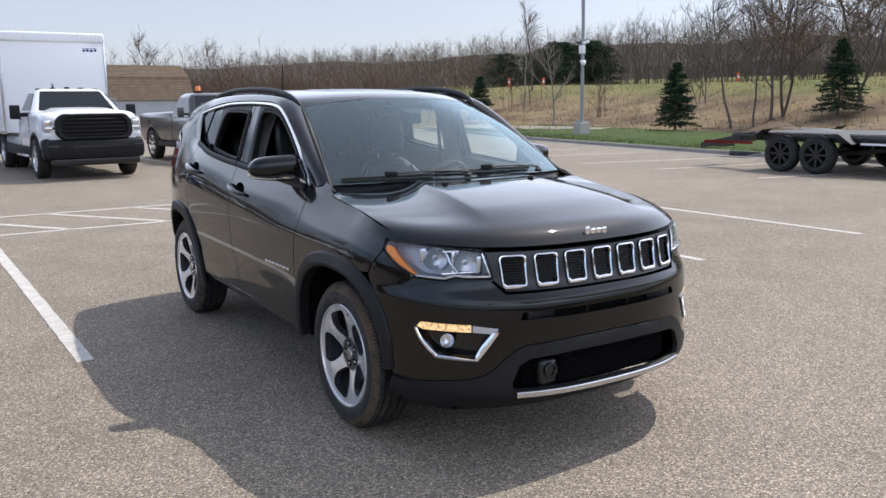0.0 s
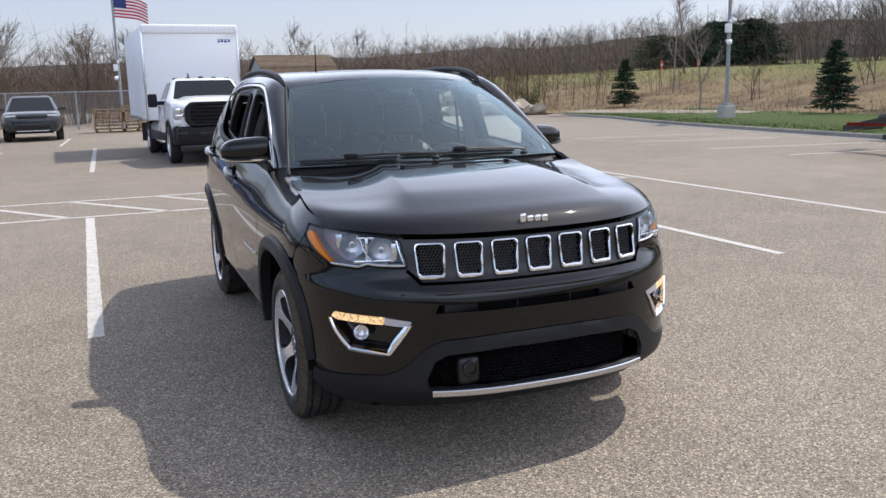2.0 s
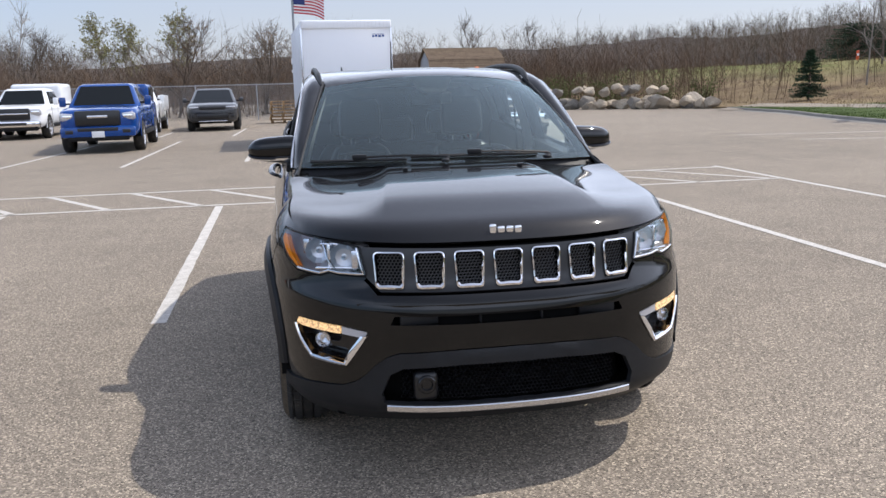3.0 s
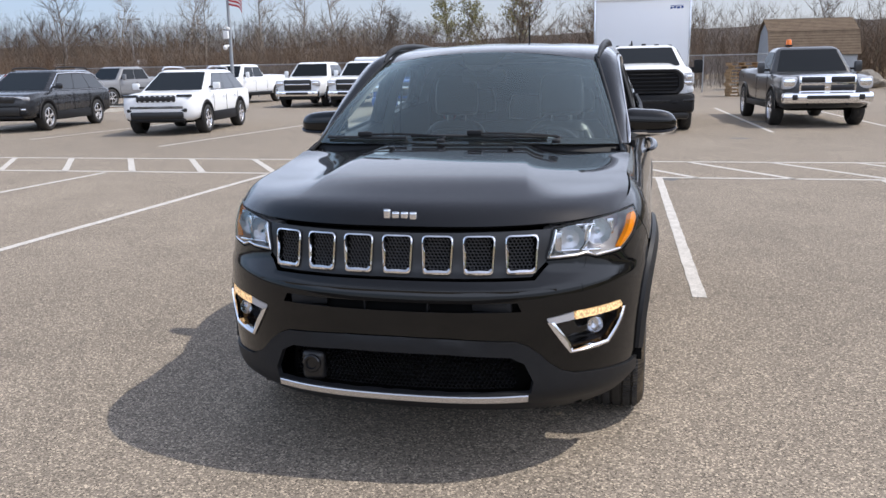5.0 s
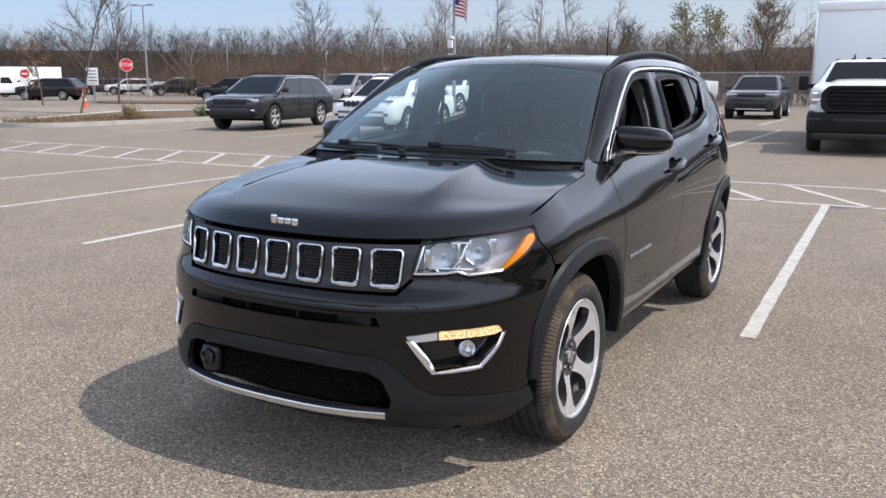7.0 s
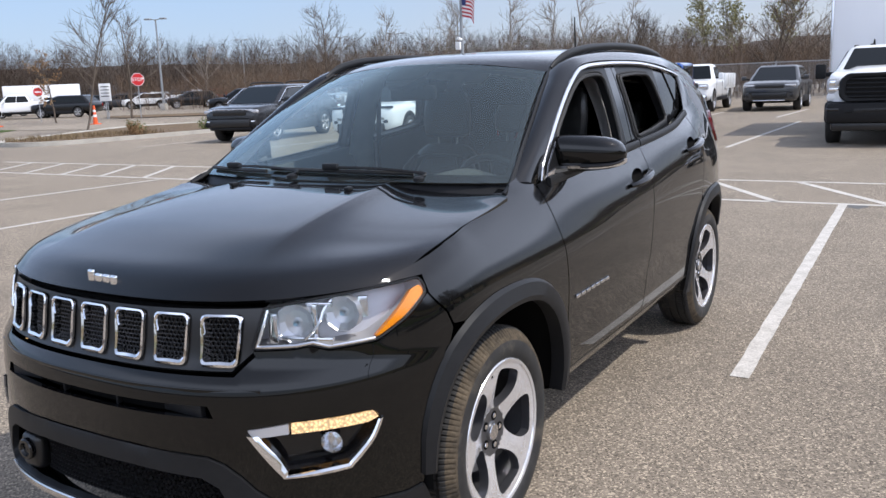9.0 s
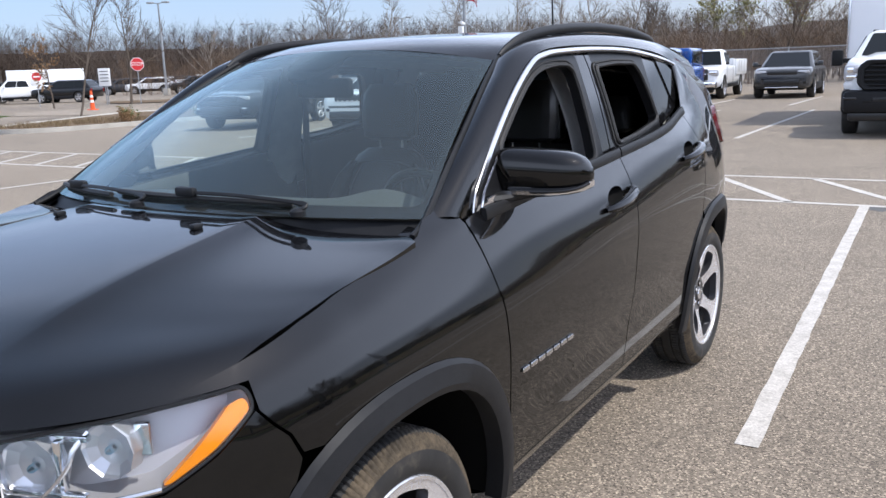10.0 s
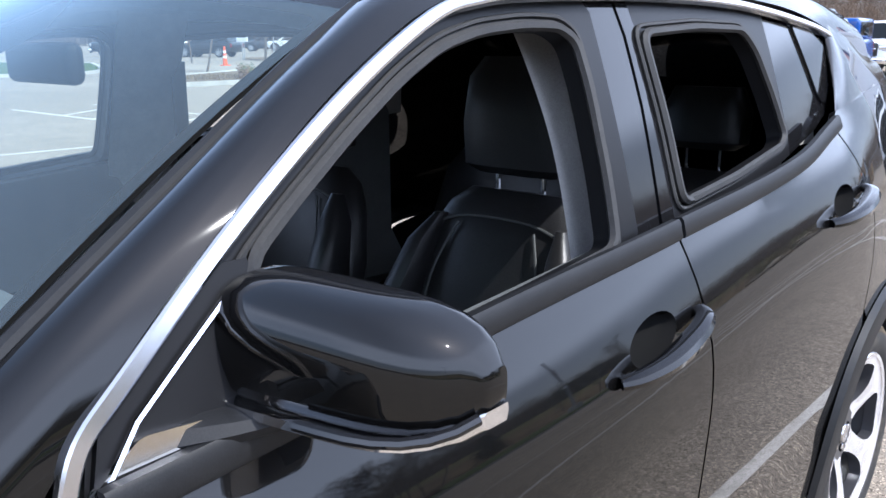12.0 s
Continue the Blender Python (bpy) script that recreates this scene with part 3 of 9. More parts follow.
def tufts(name, places, mat, label, hmin, hmax, per=7, spread=.12):
    """Many thin blades in one object."""
    verts, faces = [], []
    for x, y, z in places:
        for _ in range(per):
            a = random.uniform(0, 2 * math.pi)
            h = random.uniform(hmin, hmax)
            bx, by = x + random.gauss(0, spread), y + random.gauss(0, spread)
            w = .012 * (1 + h)
            lx, ly = random.gauss(0, .35) * h, random.gauss(0, .35) * h
            n = len(verts)
            verts += [(bx + w * math.cos(a), by + w * math.sin(a), z - .02), (bx - w * math.cos(a), by - w * math.sin(a), z - .02), (bx + lx, by + ly, z + h)]
            faces.append((n, n + 1, n + 2))
    me = bpy.data.meshes.new(name)
    me.from_pydata(verts, [], faces)
    me.materials.append(mat)
    ob = new(name, me)
    return tagged(ob, label, "grass", "", "stuff")


pl = []
for _ in range(5200):
    y = random.uniform(4, 34)
    xk = spline([(y_, x_) for x_, y_ in [KERB_R[i] for i in range(2, len(KERB_R))]], y)
    x = xk + random.uniform(.2, 6)
    pl.append((x, y, .13))
tufts("lawn_blades", pl, M_BLADE, "short green lawn blades", .025, .06, 5, .1)
pl = []
for _ in range(5200):
    y = random.uniform(-5, 75)
    x = random.uniform(21, 60)
    s = x + .28 * max(0, y - 32)
    if s < 22.5:
        continue
    pl.append((x, y, bank_h(x, y)))
tufts("dry_grass", pl, M_STRAWBLADE, "dead straw-coloured grass on a bank", .06, .24, 6, .35)
# pale gravel strip at the foot of the bank
bm = bmesh.new()
gl = curve_pts([(20.6, 34.2, .03), (21.6, 31, .04), (22.4, 27, .05), (22.6, 23, .06)], 5)
rows = [[bm.verts.new(p + Vector((-1.0 - .3 * math.sin(i), 0, .0))), bm.verts.new(p + Vector((.4, .1, .12))), bm.verts.new(p + Vector((1.6 + .4 * math.sin(i * 1.7), .3, .22)))] for i, p in enumerate(gl)]
for a, b in zip(rows, rows[1:]):
    for k in range(2):
        bm.faces.new((a[k], a[k + 1], b[k + 1], b[k]))
tagged(part("gravel_strip", bm, M_GRAVEL, None, "pale gravel and straw at the foot of a bank"), "pale gravel and straw at the foot of a bank", "gravel", "", "structure")

# ---- left side: island with kerb, mulch and a second lawn ----
isl = [(-19.8, 26.5), (-21.0, 20.5), (-21.4, 18.5), (-21.65, 15.5), (-21.9, 13.2), (-22.6, 12.1), (-23.6, 11.9), (-24.6, 12.3), (-25.6, 13.6), (-27.5, 17.5), (-29.0, 21.0), (-27.0, 25.0), (-23, 27.2), (-19.8, 26.5)]
kerb("kerb_left", isl, -1, "pale concrete kerb round a planted island", .2, .14)
bm = bmesh.new()
bm.faces.new([bm.verts.new((x, y, .11)) for x, y in isl[:-1]])
bmesh.ops.triangulate(bm, faces=bm.faces[:])
tagged(part("planted_island", bm, M_SOIL, None, "brown mulch bed of a planted island", False), "brown mulch bed of a planted island", "planting bed", "", "structure")
lawn2 = [(-46, 22), (-38, 18.5), (-34.5, 16.5), (-33.5, 14), (-36, 8), (-44, -4), (-60, 4), (-58, 18)]
kerb("kerb_far", lawn2 + [lawn2[0]], -1, "pale kerb round a far lawn", .2, .13)
bm = bmesh.new()
bm.faces.new([bm.verts.new((x, y, .11)) for x, y in lawn2])
bmesh.ops.triangulate(bm, faces=bm.faces[:])
tagged(part("far_lawn", bm, M_GRASS, None, "green lawn beside a drive", False), "green lawn beside a drive", "lawn", "", "structure")
bm = bmesh.new()
far_bed = [(-48, 33.5), (-44, 32), (-38, 34.5), (-33, 40), (-36, 43), (-44, 39), (-50, 36)]
bm.faces.new([bm.verts.new((x, y, .05)) for x, y in far_bed])
tagged(part("verge", bm, M_SOIL, None, "brown dry verge between drives", False), "brown dry verge between drives", "verge", "", "structure")
gb = [(-40, 22.5), (-36, 20), (-31.5, 20.5), (-30.5, 24), (-34, 26.5), (-39, 25.5)]
bm = bmesh.new()
bm.faces.new([bm.verts.new((x, y, .02)) for x, y in gb])
tagged(part("gravel_bed", bm, M_GRAVEL, None, "pale gravel bed with stones", False), "pale gravel bed with stones", "gravel", "", "structure")
pl = [(random.uniform(-25.5, -22.0), random.uniform(12.3, 17), .12) for _ in range(160)]
tufts("island_grass", [p for p in pl if inside_loops(np.array([p[0]]), np.array([p[1]]), [isl])[0]], M_STRAWBLADE, "dry ornamental grass on a mulch island", .06, .18, 9, .15)

# green lawn corner across the way
lawn_c = sheet("lawn_corner", [(-34.5, 17.8), (-36.5, 20.2), (-41, 21.0), (-60, 14), (-60, 4), (-36, 14.5)], .012, M_GRASS, "short green lawn corner across the car park")

# ---- the black compact SUV: its skin as functions ----
SIDE = [
    (-1.45, [(.20, .80), (.25, .84), (.32, .868), (.45, .885), (.6, .893), (.75, .893), (.85, .884), (.92, .864), (.98, .83), (1.03, .785), (1.07, .74), (1.1, .70)]),
    (-0.95, [(.20, .80), (.25, .835), (.32, .855), (.45, .873), (.6, .882), (.75, .888), (.84, .886), (.89, .878), (.93, .864), (1.0, .836), (1.05, .812), (1.10, .780), (1.14, .735)]),
    (0.0, [(.20, .80), (.25, .83), (.32, .85), (.45, .868), (.6, .88), (.75, .888), (.88, .890), (.95, .884), (1.0, .872), (1.03, .862), (1.09, .837), (1.14, .813), (1.17, .797)]),
    (0.9, [(.20, .79), (.25, .82), (.32, .843), (.45, .863), (.6, .878), (.75, .886), (.9, .890), (1.0, .887), (1.07, .876), (1.12, .860), (1.18, .833), (1.22, .808), (1.25, .788), (1.28, .768)]),
    (1.2, [(.20, .78), (.25, .81), (.32, .833), (.45, .857), (.6, .873), (.75, .880), (.9, .878), (1.0, .867), (1.1, .842), (1.2, .805), (1.28, .768), (1.32, .75)]),
    (1.5, [(.20, .72), (.25, .75), (.32, .78), (.45, .815), (.6, .833), (.75, .842), (.9, .840), (1.0, .828), (1.1, .803), (1.2, .768), (1.28, .735), (1.32, .715)]),
    (1.95, [(.20, .62), (.25, .65), (.32, .69), (.45, .715), (.6, .735), (.75, .745), (.9, .74), (1.0, .728), (1.1, .705), (1.2, .675), (1.28, .65), (1.32, .64)]),
]
NOSE = [(.18, -2.072), (.25, -2.182), (.30, -2.257), (.34, -2.272), (.42, -2.267), (.5, -2.262), (.62, -2.257), (.70, -2.247), (.745, -2.222), (.77, -2.207), (.9, -2.182), (.945, -2.152), (1.0, -2.082), (1.05, -1.972)]
Y0, ARC, POW = -1.45, 1.45, 2.5
WAIST = [(-1.05, .735), (-.86, .757), (-.4, .782), (.1, .79), (.6, .788), (1.0, .772), (1.5, .735), (2.0, .66)]


def side_x(y, z):
    return spline([(s, spline(p, z)) for s, p in SIDE], y)


def skin(c, z, off=0.0):
    """The lower body: c runs round from the middle of the nose to the tail."""
    sg = -1 if c < 0 else 1
    c = abs(c)
    if c >= ARC:
        y = Y0 + c - ARC
        return Vector((sg * (side_x(y, z) + off), y, z))
    phi = (1 - c / ARC) * math.pi / 2
    w, d = side_x(Y0, z) + off, Y0 - spline(NOSE, z) + off
    cs, sn = math.cos(phi), math.sin(phi)
    r = (abs(cs / w) ** POW + abs(sn / d) ** POW) ** (-1 / POW)
    return Vector((sg * r * cs, Y0 - r * sn, z))


def cpos(x, y):
    """The skin's c of a place in plan."""
    if y >= Y0:
        return ARC + y - Y0
    return (1 - math.atan2(Y0 - y, abs(x)) / (math.pi / 2)) * ARC * (-1 if x < 0 else 1)


def nose_c(x, z):
    w, d = side_x(Y0, z), Y0 - spline(NOSE, z)
    r = min(0.9999, abs(x) / w)
    return cpos(x, Y0 - d * (1 - r ** POW) ** (1 / POW))


def waist_x(y, z):
    d = z - 1.15
    return spline(WAIST, y) - .24 * d - (.18 * d * d if d > 0 else 0)


def dense(loop, step):
    out = []
    n = len(loop)
    for i in range(n):
        a, b = loop[i], loop[(i + 1) % n]
        k = max(1, int(math.hypot(b[0] - a[0], b[1] - a[1]) / step))
        out += [(a[0] + (b[0] - a[0]) * j / k, a[1] + (b[1] - a[1]) * j / k) for j in range(k)]
    return out


def flat_mesh(outline, holes=(), step=0.03):
    """Triangles that fill a 2D outline with holes."""
    loops = [dense(outline, step)] + [dense(h, step) for h in holes]
    pts, edges = [], []
    for lp in loops:
        s = len(pts)
        pts += lp
        edges += [(s + i, s + (i + 1) % len(lp)) for i in range(len(lp))]
    bnd = np.array(pts)
    lo, hi = bnd.min(axis=0), bnd.max(axis=0)
    gx, gy = np.meshgrid(np.arange(lo[0] + step / 2, hi[0], step), np.arange(lo[1] + step / 2, hi[1], step))
    gx, gy = gx.ravel(), gy.ravel()
    if len(gx):
        ok = inside_loops(gx, gy, loops)
        gx, gy = gx[ok], gy[ok]
        for i in range(len(gx)):
            if np.min(np.hypot(bnd[:, 0] - gx[i], bnd[:, 1] - gy[i])) > step * 0.45:
                pts.append((gx[i], gy[i]))
    vs, _, fs, _, _, _ = delaunay_2d_cdt([Vector(p) for p in pts], edges, [], 0, 1e-6)
    cx = np.array([sum(vs[i].x for i in f) / 3 for f in fs])
    cy = np.array([sum(vs[i].y for i in f) / 3 for f in fs])
    keep = inside_loops(cx, cy, loops)
    return vs, [f for f, k in zip(fs, keep) if k]


def panel_bm(outline, surf, holes=(), step=0.03, rim=0.012, flip=1, out=(0, 0, 0.6), lip=0.0):
    """A curved panel cut out of a surface, its edges turned inwards by rim."""
    vs, fs = flat_mesh(outline, holes, step)
    bm = bmesh.new()
    bv = []
    for v in vs:
        p = surf(v.x, v.y)
        bv.append(bm.verts.new((p.x * flip, p.y, p.z)))
    for f in fs:
        try:
            bm.faces.new([bv[i] for i in f])
        except ValueError:
            pass
    for v in [v for v in bm.verts if not v.link_faces]:
        bm.verts.remove(v)
    bm.normal_update()
    o = Vector(out)
    s = sum(f.normal.dot(f.calc_center_median() - Vector((o.x * flip, f.calc_center_median().y * 0.75, o.z))) * f.calc_area() for f in bm.faces)
    if s < 0:
        bmesh.ops.reverse_faces(bm, faces=bm.faces[:])
    bm.normal_update()
    if rim > 0:
        be = [e for e in bm.edges if len(e.link_faces) == 1]
        nv = {}
        for e in be:
            for v in e.verts:
                if v not in nv:
                    nv[v] = v.normal.copy()
        lowv = {v: bm.verts.new(v.co - n * rim) for v, n in nv.items()}
        for e in be:
            f = e.link_faces[0]
            lp = [l for l in f.loops if l.edge == e][0]
            a, b = lp.vert, lp.link_loop_next.vert
            bm.faces.new((b, a, lowv[a], lowv[b]))
    return bm


def panel(name, outline, surf, mat, parent, holes=(), step=0.03, rim=0.012, label="", sides=(1, -1), out=(0, 0, 0.6)):
    obs = []
    for sg in sides:
        bm = panel_bm(outline, surf, holes, step, rim, sg, out)
        obs.append(raw_part(name, bm, mat, parent, label, True, 40))
    return obs


def strip_bm(ca, cb, rows=6, bulge=0.0, out=None, n=8):
    """A band between two curves, bulging outwards."""
    A, B = curve_pts(ca, n), curve_pts(cb, n)
    bm = bmesh.new()
    grid = []
    for i, (a, b) in enumerate(zip(A, B)):
        d = b - a
        t = A[min(i + 1, len(A) - 1)] - A[max(i - 1, 0)]
        nrm = d.cross(t)
        nrm = nrm.normalized() if nrm.length > 1e-6 else Vector((0, 0, 1))
        if out is not None and nrm.dot(a - Vector(out)) < 0:
            nrm = -nrm
        grid.append([bm.verts.new(a + d * (k / rows) + nrm * bulge * math.sin(math.pi * k / rows)) for k in range(rows + 1)])
    for g, h in zip(grid, grid[1:]):
        for k in range(rows):
            bm.faces.new((g[k], g[k + 1], h[k + 1], h[k]))
    return bm, A, B


def sweep(name, pts, w, h, mat, parent, normal_from, label="", n=6):
    """A flat moulding of width w and height h laid along pts, facing away from normal_from."""
    P = curve_pts(pts, n) if n > 1 else [Vector(p) for p in pts]
    bm = bmesh.new()
    rings = []
    for i, p in enumerate(P):
        d = (P[min(i + 1, len(P) - 1)] - P[max(i - 1, 0)]).normalized()
        o = (p - Vector((normal_from[0], p.y, normal_from[2])))
        if normal_from[1] is not None:
            o = p - Vector(normal_from)
        o = (o - d * o.dot(d)).normalized()
        s = d.cross(o)
        rings.append([p + s * w * a + o * h * b for a, b in ((-.5, -.5), (-.5, .3), (-.35, .5), (.35, .5), (.5, .3), (.5, -.5))])
    ring_loft(bm, rings)
    return part(name, bm, mat, parent, label)


def flipx(pts, sg):
    return [(p[0] * sg, p[1], p[2]) for p in pts]


# ---- hood, windshield and roof surfaces ----
HOOD_MID = [(-2.18, .903), (-2.15, .934), (-2.115, .968), (-2.07, .991), (-2.0, 1.010), (-1.8, 1.054), (-1.6, 1.085), (-1.4, 1.107), (-1.2, 1.124)]
HOOD_SIDE = [(-1.83, .945), (-1.68, .997), (-1.43, 1.038), (-1.21, 1.07), (-1.12, 1.09)]


def hood_crease(q):
    """Half width of the raised middle of the hood, narrowing towards the windshield."""
    return lerp(.455, .33, q)


def hood_at(u, v):
    p, q = u / .78, v
    a = abs(p)
    ze = .905 + .04 * a ** 3.5
    xw = .778 + .011 * math.sin(math.pi * min(1, q / .5)) + .003 * smooth01((q - .5) / .3)
    yf = skin(nose_c(a * .779, ze), ze).y
    yr = -1.21 + .11 * a ** 2.2
    y = lerp(yf, yr, q)
    zm = spline(HOOD_MID, lerp(-2.16, -1.21, q))
    zs = spline(HOOD_SIDE, lerp(-1.83, -1.10, q))
    k = a ** (2.2 + 1.3 * (1 - q))
    z = zm + (zs - zm) * k
    x = p * xw
    past = max(0.0, abs(x) - hood_crease(q))
    z += (.008 - .030 * (1 - math.exp(-past / .085))) * smooth01((q - .08) / .3) * (1 - a ** 6)
    return Vector((x, y, z))


def shield_low(u):
    a = abs(u)
    return Vector((.738 * u, -1.235 + .195 * a ** 2.2, 1.128 - .014 * a ** 2))


def shield_top(u):
    a = abs(u)
    return Vector((.575 * u, -.465 + .095 * a ** 2, 1.546 - .052 * a ** 2))


def shield_at(u, v, off=0.0):
    p = shield_low(u / .7).lerp(shield_top(u / .7), v)
    k = 4 * v * (1 - v)
    return p + Vector((0, -.012 * k - off * .5, .018 * k + off * .8))


RAIL_IN = [(.738, -1.04, 1.114), (.702, -.88, 1.212), (.656, -.67, 1.333), (.612, -.475, 1.443), (.578, -.315, 1.522), (.582, -.10, 1.562), (.588, .30, 1.586), (.585, .80, 1.580), (.57, 1.30, 1.55), (.548, 1.74, 1.50)]
RAIL_OUT = [(.776, -.905, 1.092), (.762, -.79, 1.212), (.735, -.64, 1.324), (.709, -.48, 1.427), (.689, -.31, 1.505), (.681, -.12, 1.532), (.680, .20, 1.539), (.678, .60, 1.533), (.672, 1.05, 1.495), (.635, 1.72, 1.375)]


def roof_at(u, v):
    y0 = shield_top(u / .58).y
    y = lerp(y0, 1.72, v)
    p = u / .58
    xe = spline([(-.4, .578), (.3, .588), (.8, .585), (1.3, .57), (1.75, .55)], y)
    ze = spline([(-.47, 1.45), (-.37, 1.495), (-.315, 1.520), (-.10, 1.562), (.30, 1.586), (.80, 1.580), (1.30, 1.55), (1.72, 1.505)], y)
    zc = spline([(-.47, 1.544), (-.40, 1.566), (-.32, 1.581), (-.2, 1.590), (.1, 1.602), (.5, 1.607), (.9, 1.601), (1.3, 1.578), (1.72, 1.53)], y)
    z = zc + (ze - zc) * abs(p) ** 2.4
    z += .004 * smooth01((abs(abs(p) - .5) - .06) / .05) * smooth01((y + .1) / .2)
    return Vector((p * xe, y, z))


# ---- wheel ----
def arch_curve(yc, r, n, z_low, rx=1.0):
    """Points of a wheel arch in (y, z), from the front foot over the top to the rear foot."""
    zc = 0.345
    out = []
    for i in range(n + 1):
        a = math.pi * (1 - i / n)
        ca, sa = math.cos(a), math.sin(a)
        k = (abs(ca) ** 2.5 + abs(sa) ** 2.5) ** (-1 / 2.5)
        out.append((yc + r * rx * k * ca, zc + r * k * sa))
    return [(out[0][0], z_low)] + out + [(out[-1][0], z_low)]


def build_wheel(parent, sg, y, inset=0.0):
    hub = Matrix.Translation((sg * (.764 - inset), y, .350)) @ Matrix.Diagonal((sg, 1, 1, 1))
    w = new("wheel")
    w.parent = parent
    bm = bmesh.new()
    R, W = .348, .112
    prof = [(-W + .02, .243), (-W + .004, .255), (-W, .285), (-W + .012, .318), (-W + .03, R - .008), (-.075, R - .002)]
    for g in (-.06, -.022, .022, .06):
        prof += [(g - .005, R), (g - .004, R - .009), (g + .004, R - .009), (g + .005, R)]
    prof += [(.075, R - .002), (W - .028, R - .009), (W - .016, R - .022), (W - .006, .312), (W - .004, .304), (W, .285), (W - .001, .268), (W - .006, .252), (W - .012, .246), (W - .02, .243)]
    lathe_bm(bm, prof, 512, "X")
    for v in bm.verts:
        rr = math.hypot(v.co.y, v.co.z)
        k = int(round(math.atan2(v.co.z, v.co.y) / (2 * math.pi / 512)))
        if rr > .322 and abs(v.co.x) > .027 and k % 4 == 0:
            v.co.y *= 1 - .0055 / rr
            v.co.z *= 1 - .0055 / rr
    bmesh.ops.transform(bm, matrix=hub, verts=bm.verts[:])
    for f in bm.faces:
        q = hub.inverted() @ f.calc_center_median()
        if .304 < math.hypot(q.y, q.z) < .340 and q.x > .080:
            f.material_index = 1
    part("tyre", bm, [M_TYRE, M_TYREDUST], w, "black all-season tyre with dusty sidewall", sharp=28)
    bm = bmesh.new()
    lathe_bm(bm, [(W - .012, .247), (W - .007, .243), (W - .010, .235), (W - .022, .229), (W - .03, .232), (W - .03, .24)], 96, "X")
    bmesh.ops.transform(bm, matrix=hub, verts=bm.verts[:])
    part("rim_lip", bm, M_ALLOY, w, "bright machined alloy rim lip")
    bm = bmesh.new()
    lathe_bm(bm, [(W - .026, .2305), (-.06, .215), (-.09, .222), (-.09, .228), (-.055, .222), (W - .045, .236)], 64, "X")
    bmesh.ops.transform(bm, matrix=hub, verts=bm.verts[:])
    part("rim", bm, M_ALLOYDARK, w, "dark grey rim barrel")
    bm = bmesh.new()
    lathe_bm(bm, [(.02, .0), (.02, .12), (.012, .14), (-.02, .14), (-.02, 0)], 40, "X", close=False)
    bmesh.ops.transform(bm, matrix=hub, verts=bm.verts[:])
    part("brake_disc", bm, M_SATIN, w, "grey steel brake disc")
    bm = bmesh.new()
    lathe_bm(bm, [(-.085, .04), (-.085, .207)], 40, "X", close=False)
    bmesh.ops.transform(bm, matrix=hub, verts=bm.verts[:])
    part("wheel_backing", bm, M_DARK, w)
    # cast face with five rounded windows, its front machined bright
    ring = [(.2335 * math.cos(2 * math.pi * k / 90), .2335 * math.sin(2 * math.pi * k / 90)) for k in range(90)]
    shape = [(.082, -9), (.082, 9), (.115, 22), (.16, 25), (.200, 21), (.2135, 13), (.2135, -13), (.200, -21), (.16, -25), (.115, -22)]
    windows, notches = [], []
    for k in range(5):
        mid = 2 * math.pi * k / 5 + .3 + math.pi / 5
        win = [(-r * math.sin(mid + radians(a)), r * math.cos(mid + radians(a))) for r, a in shape]
        windows.append([(p[0], p[1]) for p in curve_pts([(x, y, 0) for x, y in win], 3, True)])
        mid -= math.pi / 5 + .05
        notches.append([(-r * math.sin(mid + a), r * math.cos(mid + a)) for r, a in ((.206, -.035), (.206, .035), (.219, .028), (.219, -.028))])

    def face_at(u, v):
        r = math.hypot(u, v)
        ang = (math.atan2(-u, v) - .3) % (2 * math.pi / 5)
        side = min(ang, 2 * math.pi / 5 - ang) / (math.pi / 5)
        ridge = .005 * max(0, 1 - side * 2.2) * smooth01((r - .07) / .05) * smooth01((.215 - r) / .04)
        return Vector((spline([(0, .058), (.05, .058), (.08, .062), (.12, .074), (.17, .087), (.21, .094), (.234, .098)], r) + ridge, u, v))
    bm = panel_bm(ring, face_at, windows + notches[:1], .0125, .034, 1, (-1, 0, 0))
    bm.normal_update()
    for f in bm.faces:
        q = f.calc_center_median()
        r = math.hypot(q.y, q.z)
        f.material_index = 1 if abs(f.normal.x) < .5 else 2 if r < .078 else 0
    bmesh.ops.transform(bm, matrix=hub, verts=bm.verts[:])
    part("wheel_face", bm, [M_ALLOY, M_POCKET, M_ALLOYDARK], w, "machined five-spoke alloy face with silver windows", sharp=30)
    for k in range(5):
        rot = Matrix.Rotation(2 * math.pi * k / 5 + .3, 4, "X")
        bm = bmesh.new()
        lathe_bm(bm, [(.045, .0155), (.060, .0155), (.060, .011), (.048, .010), (.048, 0)], 16, "X", close=False)
        bmesh.ops.transform(bm, matrix=hub @ rot @ Matrix.Rotation(math.pi / 5, 4, "X") @ Matrix.Translation((.001, 0, .052)), verts=bm.verts[:])
        part("nut_well", bm, M_DARK, w)
        bm = bmesh.new()
        lathe_bm(bm, [(.045, 0), (.066, 0), (.066, .009), (.062, .0105), (.045, .0105)], 6, "X", close=False)
        bmesh.ops.transform(bm, matrix=hub @ rot @ Matrix.Rotation(math.pi / 5, 4, "X") @ Matrix.Translation((-.003, 0, .052)), verts=bm.verts[:])
        part("wheel_nut", bm, M_CHROME, w)
    bm = bmesh.new()
    lathe_bm(bm, [(.0, .0), (.02, .060), (.050, .060), (.056, .040), (.059, .034), (.064, .031), (.066, .026), (.067, 0)], 32, "X", close=False)
    bmesh.ops.transform(bm, matrix=hub, verts=bm.verts[:])
    part("hub_cap", bm, M_ALLOYDARK, w, "dark grey hub")
    bm = bmesh.new()
